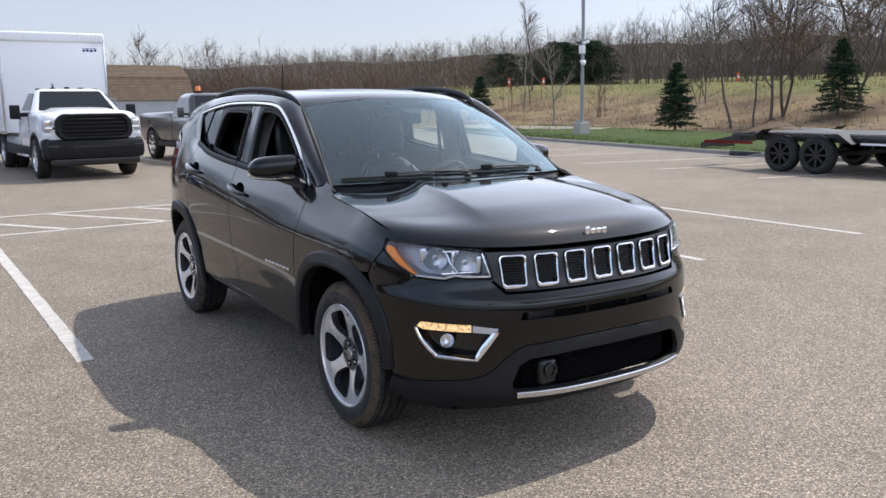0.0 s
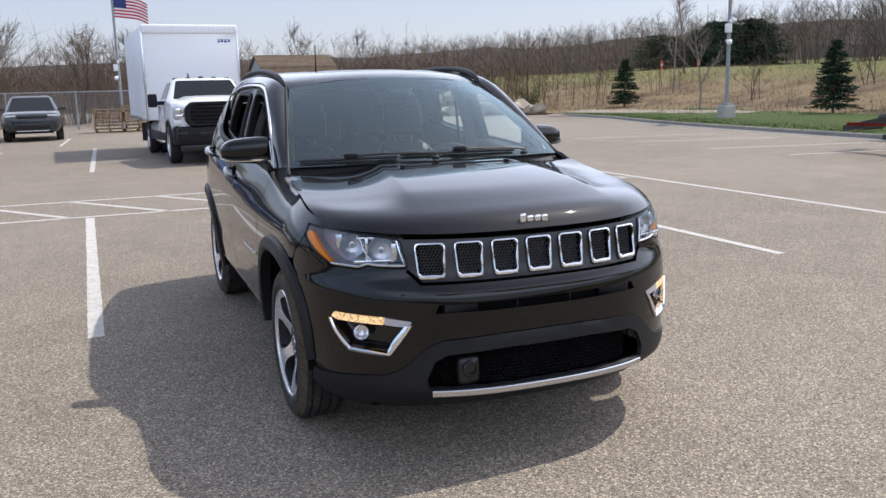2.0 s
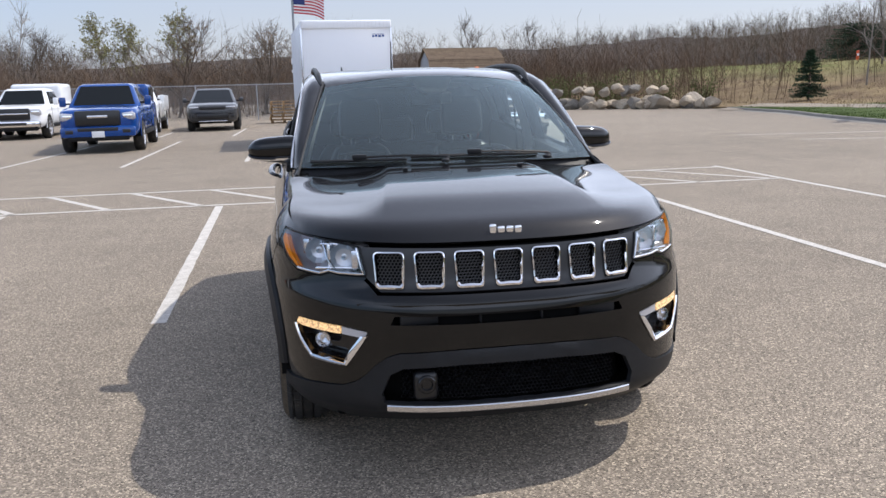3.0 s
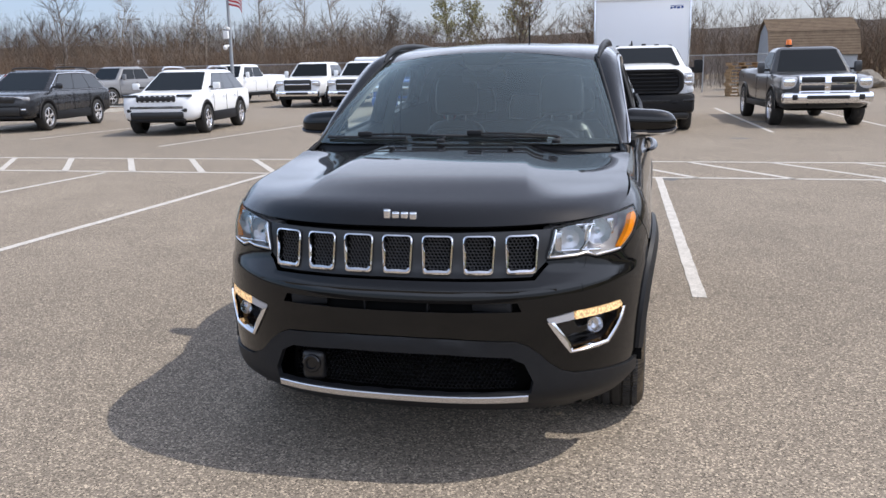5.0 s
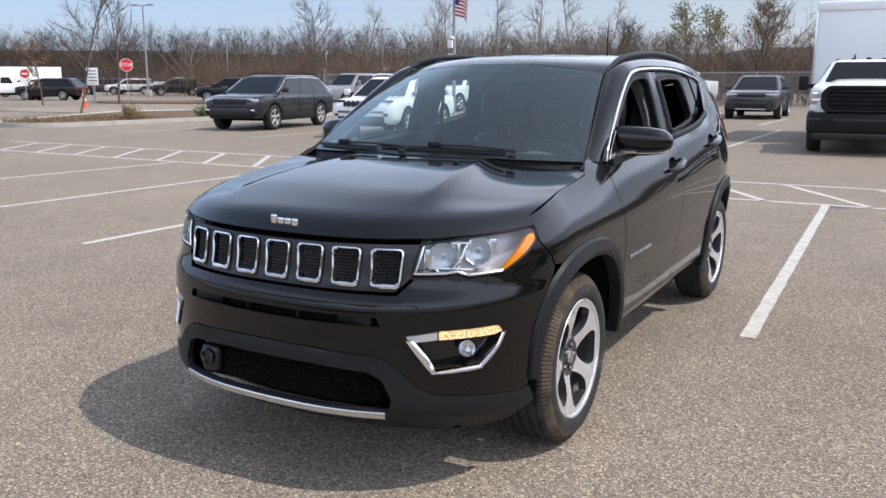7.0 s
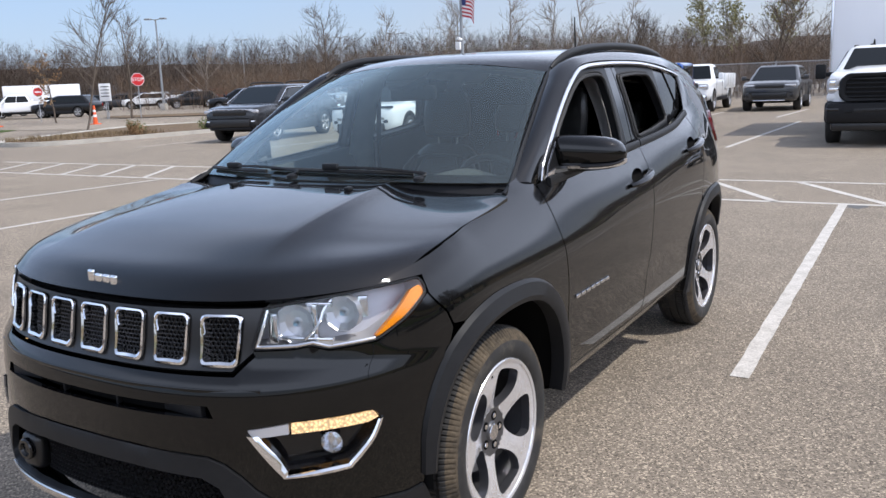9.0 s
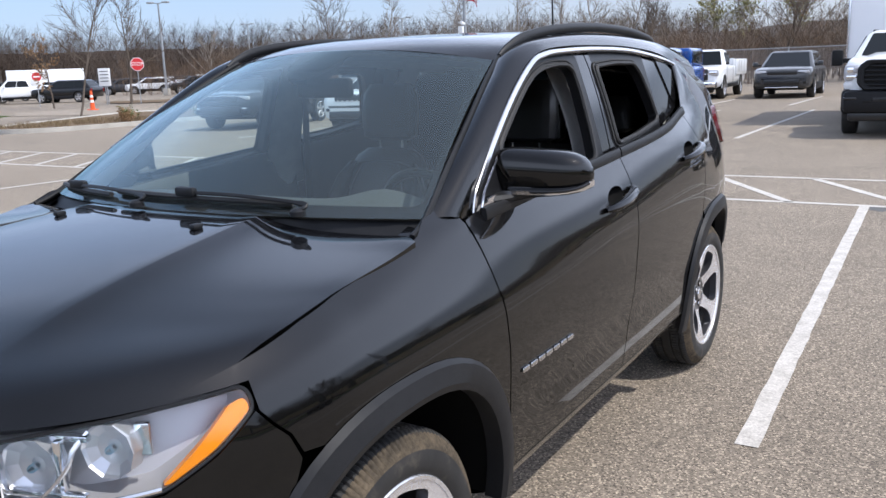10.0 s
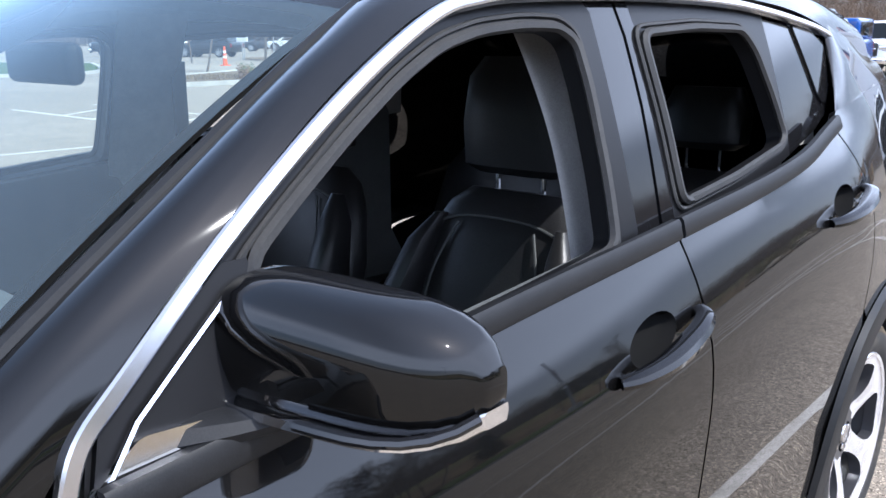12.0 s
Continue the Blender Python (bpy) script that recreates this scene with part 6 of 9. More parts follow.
def build_interior(parent):
    # dashboard
    bm = bmesh.new()
    rows = []
    for k in range(29):
        x = lerp(-.70, .70, k / 28)
        h = .045 * math.exp(-((x - .35) / .15) ** 2)
        yb = .16 * (abs(x) / .70) ** 2.2
        rows.append([Vector((x, y, z)) for y, z in ((-1.10 + yb, 1.095), (-.98 + yb * .7, 1.098), (-.80, 1.085 + h * .3), (-.66, 1.075 + h), (-.585, 1.05 + h * .9), (-.56, .99), (-.58, .90), (-.56, .84), (-.66, .60))])
    ring_loft(bm, rows, False, False)
    part("dashboard", bm, M_DASH, parent, "dark grey dashboard")
    bm = bmesh.new()
    box_bm(bm, 0, -.555, .96, .22, .03, .15, .012)
    part("centre_screen", bm, M_GLOSSTRIM, parent)
    bm = bmesh.new()
    box_bm(bm, 0, -.2, .56, .20, .75, .22, .04, 3)
    part("centre_console", bm, M_DASH, parent)
    # steering wheel
    sw = new("steering_wheel")
    sw.parent = parent
    tagged(sw, "black leather steering wheel")
    m = Matrix.Translation((.345, -.40, .985)) @ Matrix.Rotation(radians(-66), 4, "X")
    bm = bmesh.new()
    ring = [m @ Vector((.178 * math.cos(a), .178 * math.sin(a), 0)) for a in [2 * math.pi * k / 40 for k in range(41)]]
    tube_bm(bm, ring, .016, 10)
    part("wheel_rim", bm, M_LEATHER, sw)
    bm = bmesh.new()
    box_bm(bm, 0, -.01, -.01, .15, .13, .05, .025, 3, m)
    part("wheel_hub", bm, M_DASH, sw)
    for a in (0, math.pi, -math.pi / 2):
        bm = bmesh.new()
        tube_bm(bm, [m @ Vector((.05 * math.cos(a), .05 * math.sin(a), 0)), m @ Vector((.172 * math.cos(a), .172 * math.sin(a), 0))], .016, 8, True, .5)
        part("wheel_spoke", bm, M_SATIN, sw)
    for x in (.335, -.335):
        front_seat(parent, x)
    # rear bench
    rb = new("rear_bench")
    rb.parent = parent
    tagged(rb, "black leather rear bench")
    bm = bmesh.new()
    box_bm(bm, 0, .83, .55, 1.18, .5, .18, .06, 4)
    part("seat", bm, M_LEATHER, rb)
    bm = bmesh.new()
    cushion_bm(bm, [(0, 1.08, .60, .60, .07, .2), (0, 1.12, .80, .62, .08, .22), (0, 1.17, 1.0, .58, .07, .22), (0, 1.19, 1.08, .52, .04, .2)])
    part("backrest", bm, M_LEATHER, rb)
    for x in (-.36, 0, .36):
        bm = bmesh.new()
        hh = 0 if x else -.05
        cushion_bm(bm, [(x, 1.20, 1.14 + hh, .09, .03, .05), (x, 1.20, 1.16 + hh, .125, .05, .05), (x, 1.205, 1.25 + hh, .13, .055, .05), (x, 1.21, 1.315 + hh, .10, .03, .05)])
        hr = part("headrest", bm, M_LEATHER, rb)
        for sg in (1, -1):
            tube("headrest_post", [(x + sg * .05, 1.20, 1.06 + hh), (x + sg * .05, 1.20, 1.15 + hh)], .006, M_CHROME, hr, 8)
    # pillar linings and belts
    for sg in (1, -1):
        bm, _, _ = strip_bm(flipx([(.70, -1.0, 1.10), (.672, -.88, 1.185), (.628, -.67, 1.30), (.585, -.48, 1.405), (.55, -.30, 1.49)], sg), flipx([(.735, -.87, 1.10), (.72, -.77, 1.17), (.695, -.62, 1.285), (.668, -.46, 1.385), (.645, -.28, 1.46)], sg), 3, .0, None, 5)
        part("pillar_lining", bm, M_LINER, parent, "pale grey windscreen pillar lining")
        bm, _, _ = strip_bm(flipx([(.735, -.05, 1.0), (.712, -.05, 1.15), (.672, -.045, 1.30), (.62, -.05, 1.43), (.57, -.06, 1.53)], sg), flipx([(.735, .20, 1.0), (.715, .17, 1.15), (.675, .15, 1.30), (.62, .14, 1.43), (.57, .14, 1.53)], sg), 4, .025, (sg * 1.5, .1, 1.2), 5)
        part("pillar_lining", bm, M_LINER, parent, "pale grey door pillar lining")
        bm, _, _ = strip_bm(flipx([(.72, .80, 1.2), (.70, .84, 1.32), (.65, .86, 1.43), (.58, .88, 1.53)], sg), flipx([(.71, 1.05, 1.2), (.69, 1.04, 1.32), (.64, 1.03, 1.43), (.57, 1.02, 1.53)], sg), 3, .02, (sg * 1.5, .9, 1.2), 5)
        part("pillar_lining", bm, M_LINER, parent)
        bm, _, _ = strip_bm(flipx([(.665, -.25, 1.48), (.66, .1, 1.50), (.655, .6, 1.495), (.64, 1.3, 1.45)], sg), flipx([(.56, -.27, 1.515), (.56, .1, 1.565), (.56, .6, 1.565), (.55, 1.3, 1.525)], sg), 3, .0, None, 5)
        part("rail_lining", bm, M_LINER, parent)
        bm = bmesh.new()
        tube_bm(bm, [(sg * .635, .13, 1.40), (sg * .655, .14, 1.2), (sg * .66, .14, .9), (sg * .64, .1, .6)], .022, 6, True, .12)
        part("seat_belt", bm, M_RUBBER, parent)
    # sensor housing and mirror behind the glass
    bm = bmesh.new()
    rr = []
    for v, hw, d in ((.97, .10, .008), (.90, .095, .03), (.82, .07, .035), (.78, .04, .02)):
        p = shield_at(0, v, -.012)
        rr.append([p + Vector((hw * c, .55 * d * s_, -.83 * d * s_)) for c, s_ in ((-1, 0), (-.8, 1), (.8, 1), (1, 0))])
    ring_loft(bm, rr)
    part("sensor_housing", bm, M_PLASTIC, parent, "dark sensor housing behind the windshield")
    bm = bmesh.new()
    box_bm(bm, 0, -.50, 1.425, .235, .03, .065, .018, 3, Matrix.Translation((0, 0, 0)))
    part("rear_view_mirror", bm, M_PLASTIC, parent, "black rear-view mirror")
    bm = bmesh.new()
    box_bm(bm, 0, .2, .36, 1.35, 2.4, .04, 0)
    part("cabin_floor", bm, M_DARK, parent)


build_interior(main_car)

# ---- other vehicles ----
M_WHITEP = paint("white_paint", (0.78, 0.79, 0.80), 0.3)
M_BLUEP = paint("blue_paint", (0.006, 0.055, 0.24), 0.22)
M_GREYP = paint("slate_paint", (0.035, 0.037, 0.042), 0.3)
M_BROWNP = paint("dark_grey_paint", (0.022, 0.023, 0.026), 0.25)
M_SILVERP = paint("silver_paint", (0.20, 0.205, 0.215), 0.35)
M_MIDGREYP = paint("mid_grey_paint", (0.045, 0.046, 0.048), 0.28)
M_REDP = paint("red_paint", (0.30, 0.015, 0.015), 0.3)
M_BLKP = paint("black_car_paint", (0.007, 0.007, 0.008), 0.3)
M_CARGLASS = material("car_glass", (0.006, 0.008, 0.009), 0.03)
M_CLAD = mottled("dark_cladding", (0.007, 0.007, 0.008), (0.011, 0.011, 0.012), 20.0, 0.6, 300, 0.1, 0.001)
M_CLAD.node_tree.nodes["Principled BSDF"].inputs["Specular IOR Level"].default_value = 0.25
M_CARGLASS.node_tree.nodes["Principled BSDF"].inputs["IOR"].default_value = 1.38
M_BEACON = paint("orange_beacon", (0.9, 0.2, 0.02), 0.2)
M_BOXPANEL = paint("box_panel", (0.80, 0.81, 0.83), 0.4)
M_BOXPANEL.node_tree.nodes["Principled BSDF"].inputs["Coat Weight"].default_value = 0.2
WHEELS = {}


def plain_wheel(parent, x, y, r, w, style):
    """A road wheel; meshes are shared by size and style. style: number of spokes and rim materials."""
    key = (r, w, style)
    if key not in WHEELS:
        n, dark = style
        bm = bmesh.new()
        ri = r * .66
        lathe_bm(bm, [(-w / 2, ri), (-w / 2, r * .9), (-w / 2 + .03, r), (w / 2 - .03, r), (w / 2, r * .9), (w / 2 + .004, ri * 1.12), (w / 2 - .012, ri)], 28, "X")
        t = bpy.data.meshes.new("tyre")
        bm.to_mesh(t)
        bm.free()
        t.materials.append(M_TYRE)
        bm = bmesh.new()
        lathe_bm(bm, [(w / 2 - .012, ri), (w / 2 - .008, ri * .95), (w / 2 - .05, ri * .9), (w / 2 - .09, ri * .86)], 28, "X", close=False)
        lathe_bm(bm, [(w / 2 - .03, 0), (w / 2 - .03, ri * .22), (w / 2 - .06, ri * .26)], 16, "X", close=False)
        for k in range(n):
            rot = Matrix.Rotation(2 * math.pi * k / n, 4, "X")
            box_bm(bm, w / 2 - .035, 0, ri * .55, .03, ri * (.22 if n > 5 else .34), ri * .86, .008, 1, rot)
        for f in bm.faces:
            f.smooth = False
        d = bpy.data.meshes.new("rim")
        bm.to_mesh(d)
        bm.free()
        d.materials.append(M_MESHBLK if dark else M_ALLOY)
        bm = bmesh.new()
        lathe_bm(bm, [(w / 2 - .085, 0), (w / 2 - .085, ri * .9)], 24, "X", close=False)
        b = bpy.data.meshes.new("hub")
        bm.to_mesh(b)
        bm.free()
        b.materials.append(M_DARK)
        for me in (t,):
            for p in me.polygons:
                p.use_smooth = True
        WHEELS[key] = (t, d, b)
    wh = new("wheel")
    wh.parent = parent
    m = Matrix.Translation((x, y, r)) @ Matrix.Rotation(0 if x > 0 else math.pi, 4, "Z")
    wh.matrix_basis = m
    for nm, me in zip(("tyre", "rim", "wheel_backing"), WHEELS[key]):
        share(nm, me, wh, Matrix.Identity(4))


def section(w, z0, z1, crown=.03, sh=.1):
    half = [(0, z0), (.82 * w, z0), (.95 * w, z0 + .06), (.995 * w, z0 + .2), (w, lerp(z0, z1, .5)), (w * .995, z1 - sh * 1.4), (w * .97, z1 - sh * .5), (w * .91, z1 - sh * .1), (w * .80, z1 + crown * .2), (.45 * w, z1 + crown * .8), (0, z1 + crown)]
    return half + [(-x, z) for x, z in reversed(half[1:-1])]


def quad_patch(A, B, C, D, u0, u1, v0, v1, off, thick=.01):
    """A thin pane on the face A B C D (A-B below, D-C above), standing off outwards."""
    A, B, C, D = (Vector(p) for p in (A, B, C, D))
    n = (B - A).cross(D - A).normalized()
    f = lambda u, v: (A.lerp(B, u)).lerp(D.lerp(C, u), v) + n * off
    bm = bmesh.new()
    poly = rounded([(u0, v0), (u1, v0), (u1, v1), (u0, v1)], .035, 3)
    top = [bm.verts.new(f(u, v)) for u, v in poly]
    low = [bm.verts.new(f(u, v) - n * thick) for u, v in poly]
    bm.faces.new(top)
    k = len(poly)
    for i in range(k):
        bm.faces.new((top[i], low[i], low[(i + 1) % k], top[(i + 1) % k]))
    return bm


def vehicle(name, label, paint_m, S, m, group="parked vehicles", category="car", detail=True):
    """A parked car or pickup; its front axle stands at the origin, the nose towards -y."""
    v = empty(name, label, category, m, group)
    w, wb, fo, ro = S["w"], S["wb"], S["fo"], S["ro"]
    z0, hz, bz, rz = S["sill"], S["hood"], S["belt"], S["roof"]
    r = S["r"]
    y0, y1 = -fo, wb + ro
    wsb, wst, rt, rbs = S["cab"]
    nose = S.get("nose", hz - .12)
    st = [(y0, .70 * w, z0 + .14, nose - .16), (y0 + .025, .80 * w, z0 + .08, nose - .08), (y0 + .08, .885 * w, z0 + .03, nose - .025), (y0 + .17, .945 * w, z0, nose + .01), (y0 + .38, .99 * w, z0 - .02, lerp(nose, hz, .6)), (lerp(y0, wsb, .62), w, z0, hz), (wsb + .05, w, z0, bz - .01), (wsb + .3, w, z0, bz)]
    tail = S.get("tail", bz)
    st += [(rbs - .1, w, z0, bz), (rbs + .02 if tail != bz else rbs, w, z0, tail), (y1 - .22, .99 * w, z0 + .02, tail), (y1 - .05, .95 * w, z0 + .06, tail - .02), (y1, .88 * w, z0 + .12, tail - .08)]
    st = sorted(st, key=lambda q: q[0])
    bm = bmesh.new()
    ring_loft(bm, [[Vector((x, y, z)) for x, z in section(ww, za, zb)] for y, ww, za, zb in st])
    body = part("body", bm, paint_m, v, "", True, 50)
    # cabin
    cw, tw = w * .945, w * .72
    B = {"fl": (cw, wsb, bz - .02), "fr": (-cw, wsb, bz - .02), "rl": (cw, rbs, bz - .02), "rr": (-cw, rbs, bz - .02)}
    T = {"fl": (tw, wst, rz), "fr": (-tw, wst, rz), "rl": (tw, rt, rz), "rr": (-tw, rt, rz)}
    bm = bmesh.new()
    vb = {k: bm.verts.new(p) for k, p in B.items()}
    vt = {k: bm.verts.new(p) for k, p in T.items()}
    order = ["fl", "rl", "rr", "fr"]
    for a, b in zip(order, order[1:] + order[:1]):
        bm.faces.new((vb[a], vb[b], vt[b], vt[a]))
    bm.faces.new([vt[k] for k in order])
    bmesh.ops.recalc_face_normals(bm, faces=bm.faces[:])
    es = [e for e in bm.edges if not all(q in vb.values() for q in e.verts)]
    bmesh.ops.bevel(bm, geom=es, offset=.15, segments=6, profile=.55, affect="EDGES", clamp_overlap=True)
    for q in bm.verts:
        if q.co.z > rz - .01:
            q.co.z += .03 * (1 - (q.co.x / tw) ** 2)
    part("cabin", bm, S.get("roofmat", paint_m), v, "", True, 40)
    part("windshield", quad_patch(B["fr"], B["fl"], T["fl"], T["fr"], .07, .93, .07, .90, .006), M_CARGLASS, v)
    part("rear_window", quad_patch(B["rl"], B["rr"], T["rr"], T["rl"], .1, .9, .2, .88, .006), M_CARGLASS, v)
    if S.get("band"):
        u0, u1 = S["side"][0][0] - .012, S["side"][-1][1] + .012
        part("window_surround", quad_patch(B["fl"], B["rl"], T["rl"], T["fl"], u0, u1, .05, .85, .003), M_CLAD, v)
        part("window_surround", quad_patch(B["rr"], B["fr"], T["fr"], T["rr"], 1 - u1, 1 - u0, .05, .85, .003), M_CLAD, v)
    for u0, u1 in S["side"]:
        part("side_window", quad_patch(B["fl"], B["rl"], T["rl"], T["fl"], u0, u1, .07, .82, .006), M_CARGLASS, v)
        part("side_window", quad_patch(B["rr"], B["fr"], T["fr"], T["rr"], 1 - u1, 1 - u0, .07, .82, .006), M_CARGLASS, v)
    # wheels and arches
    for y in (0, wb):
        for sx in (1, -1):
            bm = bmesh.new()
            ra = r * 1.22
            pts = [(ra * math.cos(math.pi * k / 16), ra * math.sin(math.pi * k / 16)) for k in range(17)]
            ins = [bm.verts.new((sx * (w * .80), y + a, r + b)) for a, b in pts]
            outs = [bm.verts.new((sx * (w + .006), y + a, r + b)) for a, b in pts]
            for k in range(16):
                bm.faces.new((ins[k], ins[k + 1], outs[k + 1], outs[k]))
            # flat dark patch on the body side paints the hollow arch's shade
            lo = [bm.verts.new((sx * (w + .006), y + ra, z0 - .03)), bm.verts.new((sx * (w + .006), y - ra, z0 - .03))]
            bm.faces.new(outs + [lo[1], lo[0]])
            part("arch_shade", bm, M_DARK, v)
            bm = bmesh.new()
            P = [Vector((sx * (w + .004), y + ra * 1.04 * math.cos(a), r + ra * 1.04 * math.sin(a))) for a in [math.pi * (k / 16) for k in range(17)]]
            tube_bm(bm, P, .03 if S.get("clad") else .018, 6, True, .6)
            part("arch_lip", bm, M_CLAD if S.get("clad") else paint_m, v)
            plain_wheel(v, sx * (w - S["tw"] / 2 + .03), y, r, S["tw"], S.get("rim", (5, False)))
            if S.get("dual") and y:
                plain_wheel(v, sx * (w - S["tw"] / 2 + .03 - S["tw"] * 1.1), y, r, S["tw"], S.get("rim", (5, False)))
    # nose: boxes of (name, centre, size, material, bevel), mirrored when the first is off the middle
    for nm, c, s, mat, bv in S["nose_parts"]:
        for sx in ((1, -1) if abs(c[0]) > .01 else (1,)):
            box(nm, (c[0] * sx, c[1], c[2]), s, mat, v, bv)
    bar_n, gz0, gz1, gw = S.get("bars", (0, 0, 0, 0))
    for k in range(bar_n):
        x = lerp(-gw, gw, (k + .5) / bar_n)
        box("grille_bar", (x, y0 - .012, (gz0 + gz1) / 2), (gw * 2 / bar_n * .42, .03, gz1 - gz0), S.get("barmat", M_CHROME), v, .006)
    # mirrors, handles, sills, seams
    mz = bz + S.get("mirror_up", .12)
    for sx in (1, -1):
        mm = S.get("mirror", (.18, .10, .16))
        mo = box("side_mirror", (sx * (w + mm[0] / 2 + .03 + S.get("reach", 0)), wsb + .32, mz), mm, S.get("mirmat", paint_m), v, .03)
        box("mirror_arm", (sx * (w * .95 + .03 + S.get("reach", 0) / 2), wsb + .32, mz - mm[2] * .2), (.14 + S.get("reach", 0) * 1.4, .07, .05 + .4 * S.get("reach", 0)), M_CLAD, v, .02)
        if detail:
            for u in S["doors"]:
                box("door_handle", (sx * (w + .006), u, bz - .16), (.03, .16, .03), S.get("handle", paint_m), v, .01)
            for u in S["seams"]:
                box("door_seam", (sx * (w - .001), u, (z0 + bz) / 2 + .04), (.008, .008, bz - z0 - .2), M_DARK, v, 0)
        box("sill_trim", (sx * (w - .015), wb * .5, z0 + .03), (.05, wb - 2.3 * r, .24 if S.get("clad") else .14), S.get("sillmat", M_CLAD), v, .02)
        box("tail_lamp", (sx * (w * .86), y1 - .03, tail - .22), (w * .2, .08, .28), M_RED, v, .02)
    box("chassis", (0, wb / 2, z0), (w * 1.4, wb + fo * .8, .16), M_DARK, v, .03)
    return v


def place(x, y, yaw=0.0):
    return pose(x, y, 0, 0, 0, yaw)


LAMP = M_REFLECT


def pickup_spec(**kw):
    S = dict(w=.99, wb=3.57, fo=.98, ro=1.22, sill=.43, hood=1.18, nose=1.11, belt=1.21, roof=1.80, r=.40, tw=.27, cab=(.42, 1.02, 2.32, 2.62), tail=1.29, side=[(.09, .50), (.515, .92)], doors=[1.45, 2.3], seams=[.55, 1.62, 2.62], rim=(6, False), mirror=(.17, .10, .26))
    y0 = -S["fo"]
    S["nose_parts"] = [("grille", (0, y0 - .0, .90), (1.16, .10, .42), M_MESHBLK, .06), ("grille_crossbar", (0, y0 - .045, .92), (1.06, .04, .06), M_SATIN, .02), ("headlight", (.75, y0 + .045, .97), (.33, .12, .14), LAMP, .05), ("headlight_surround", (.75, y0 + .055, .96), (.40, .12, .24), M_LAMPDARK, .06), ("bumper", (0, y0 - .02, .56), (1.80, .26, .24), M_CHROME, .07), ("bumper_intake", (0, y0 - .145, .57), (.95, .03, .10), M_MESHBLK, .02), ("bumper_lower", (0, y0 + .03, .40), (1.60, .2, .16), M_CLAD, .05), ("fog_lamp", (.70, y0 - .145, .57), (.14, .03, .08), M_LAMPDARK, .02)]
    S.update(kw)
    return S


def suv_spec(**kw):
    S = dict(w=.955, wb=2.96, fo=.92, ro=1.03, sill=.36, hood=1.04, nose=.96, belt=1.07, roof=1.61, r=.37, tw=.26, cab=(.18, 1.16, 3.30, 3.9), side=[(.10, .40), (.41, .67), (.68, .92)], doors=[1.35, 2.3], seams=[.55, 1.55, 2.55], rim=(5, False), clad=True, band=True)
    y0 = -S["fo"]
    S["nose_parts"] = [("grille", (0, y0 + .01, .86), (1.10, .08, .17), M_MESHBLK, .03), ("headlight", (.72, y0 + .10, .88), (.36, .12, .10), M_LAMPDARK, .035), ("bumper_intake", (0, y0 - .005, .56), (1.35, .08, .24), M_MESHBLK, .05), ("fog_lamp", (.70, y0 + .05, .60), (.22, .08, .06), LAMP, .02), ("bumper_lip", (0, y0 + .07, .40), (1.42, .16, .09), M_CLAD, .04)]
    S.update(kw)
    return S


def roof_rails(v, w, y0, y1, z, mat):
    for sx in (1, -1):
        tube("roof_rail", curve_pts([(sx * w, y0, z), (sx * w, y0 + .15, z + .06), (sx * w, (y0 + y1) / 2, z + .075), (sx * w, y1 - .15, z + .05), (sx * w, y1, z - .01)], 4), .02, mat, v)


# dark grey SUV with a bright window line
v = vehicle("large_suv", "dark grey SUV with bright alloy wheels", M_BROWNP, suv_spec(bars=(7, .80, .93, .54), barmat=M_SATIN), place(-16.0, 14.75, 11))
roof_rails(v, .63, 1.25, 3.2, 1.625, M_CLAD)
tube("grille_trim", [(-.56, -.93, .945), (-.3, -.955, .95), (.3, -.955, .95), (.56, -.93, .945)], .012, M_CHROME, v)
for sx in (1, -1):
    tube("lamp_line", [(sx * .50, -.93, .93), (sx * .74, -.80, .935), (sx * .86, -.66, .94)], .014, M_CHROME, v)
    box("bumper_corner", (sx * .70, -.83, .52), (.3, .2, .16), M_CLAD, v, .05)
for sx in (1, -1):
    tube("chrome_line", [(sx * .90, .30, 1.10), (sx * .77, 1.05, 1.52), (sx * .72, 2.2, 1.55), (sx * .73, 3.3, 1.51), (sx * .86, 3.78, 1.17)], .010, M_CHROME, v)
# white SUV
S = suv_spec(w=.925, wb=2.71, fo=.93, ro=.98, hood=1.00, nose=.94, belt=1.03, roof=1.54, r=.35, cab=(.14, 1.08, 2.85, 3.58), bars=(7, .80, .95, .45), barmat=M_WHITEP)
S["nose_parts"] = [("grille", (0, -.92, .875), (.96, .08, .17), M_MESHBLK, .04), ("headlight", (.66, -.80, .94), (.36, .16, .065), M_GLOSSTRIM, .03), ("fog_lamp", (.66, -.90, .60), (.16, .06, .09), M_MESHBLK, .03), ("bumper_intake", (0, -.92, .48), (1.30, .08, .18), M_MESHBLK, .05), ("bumper_lip", (0, -.85, .37), (1.34, .18, .10), M_CLAD, .045)]
v = vehicle("white_suv", "white SUV with black lower cladding", M_WHITEP, S, place(-10.75, 14.0, 10))
roof_rails(v, .60, 1.15, 2.8, 1.555, M_SATIN)
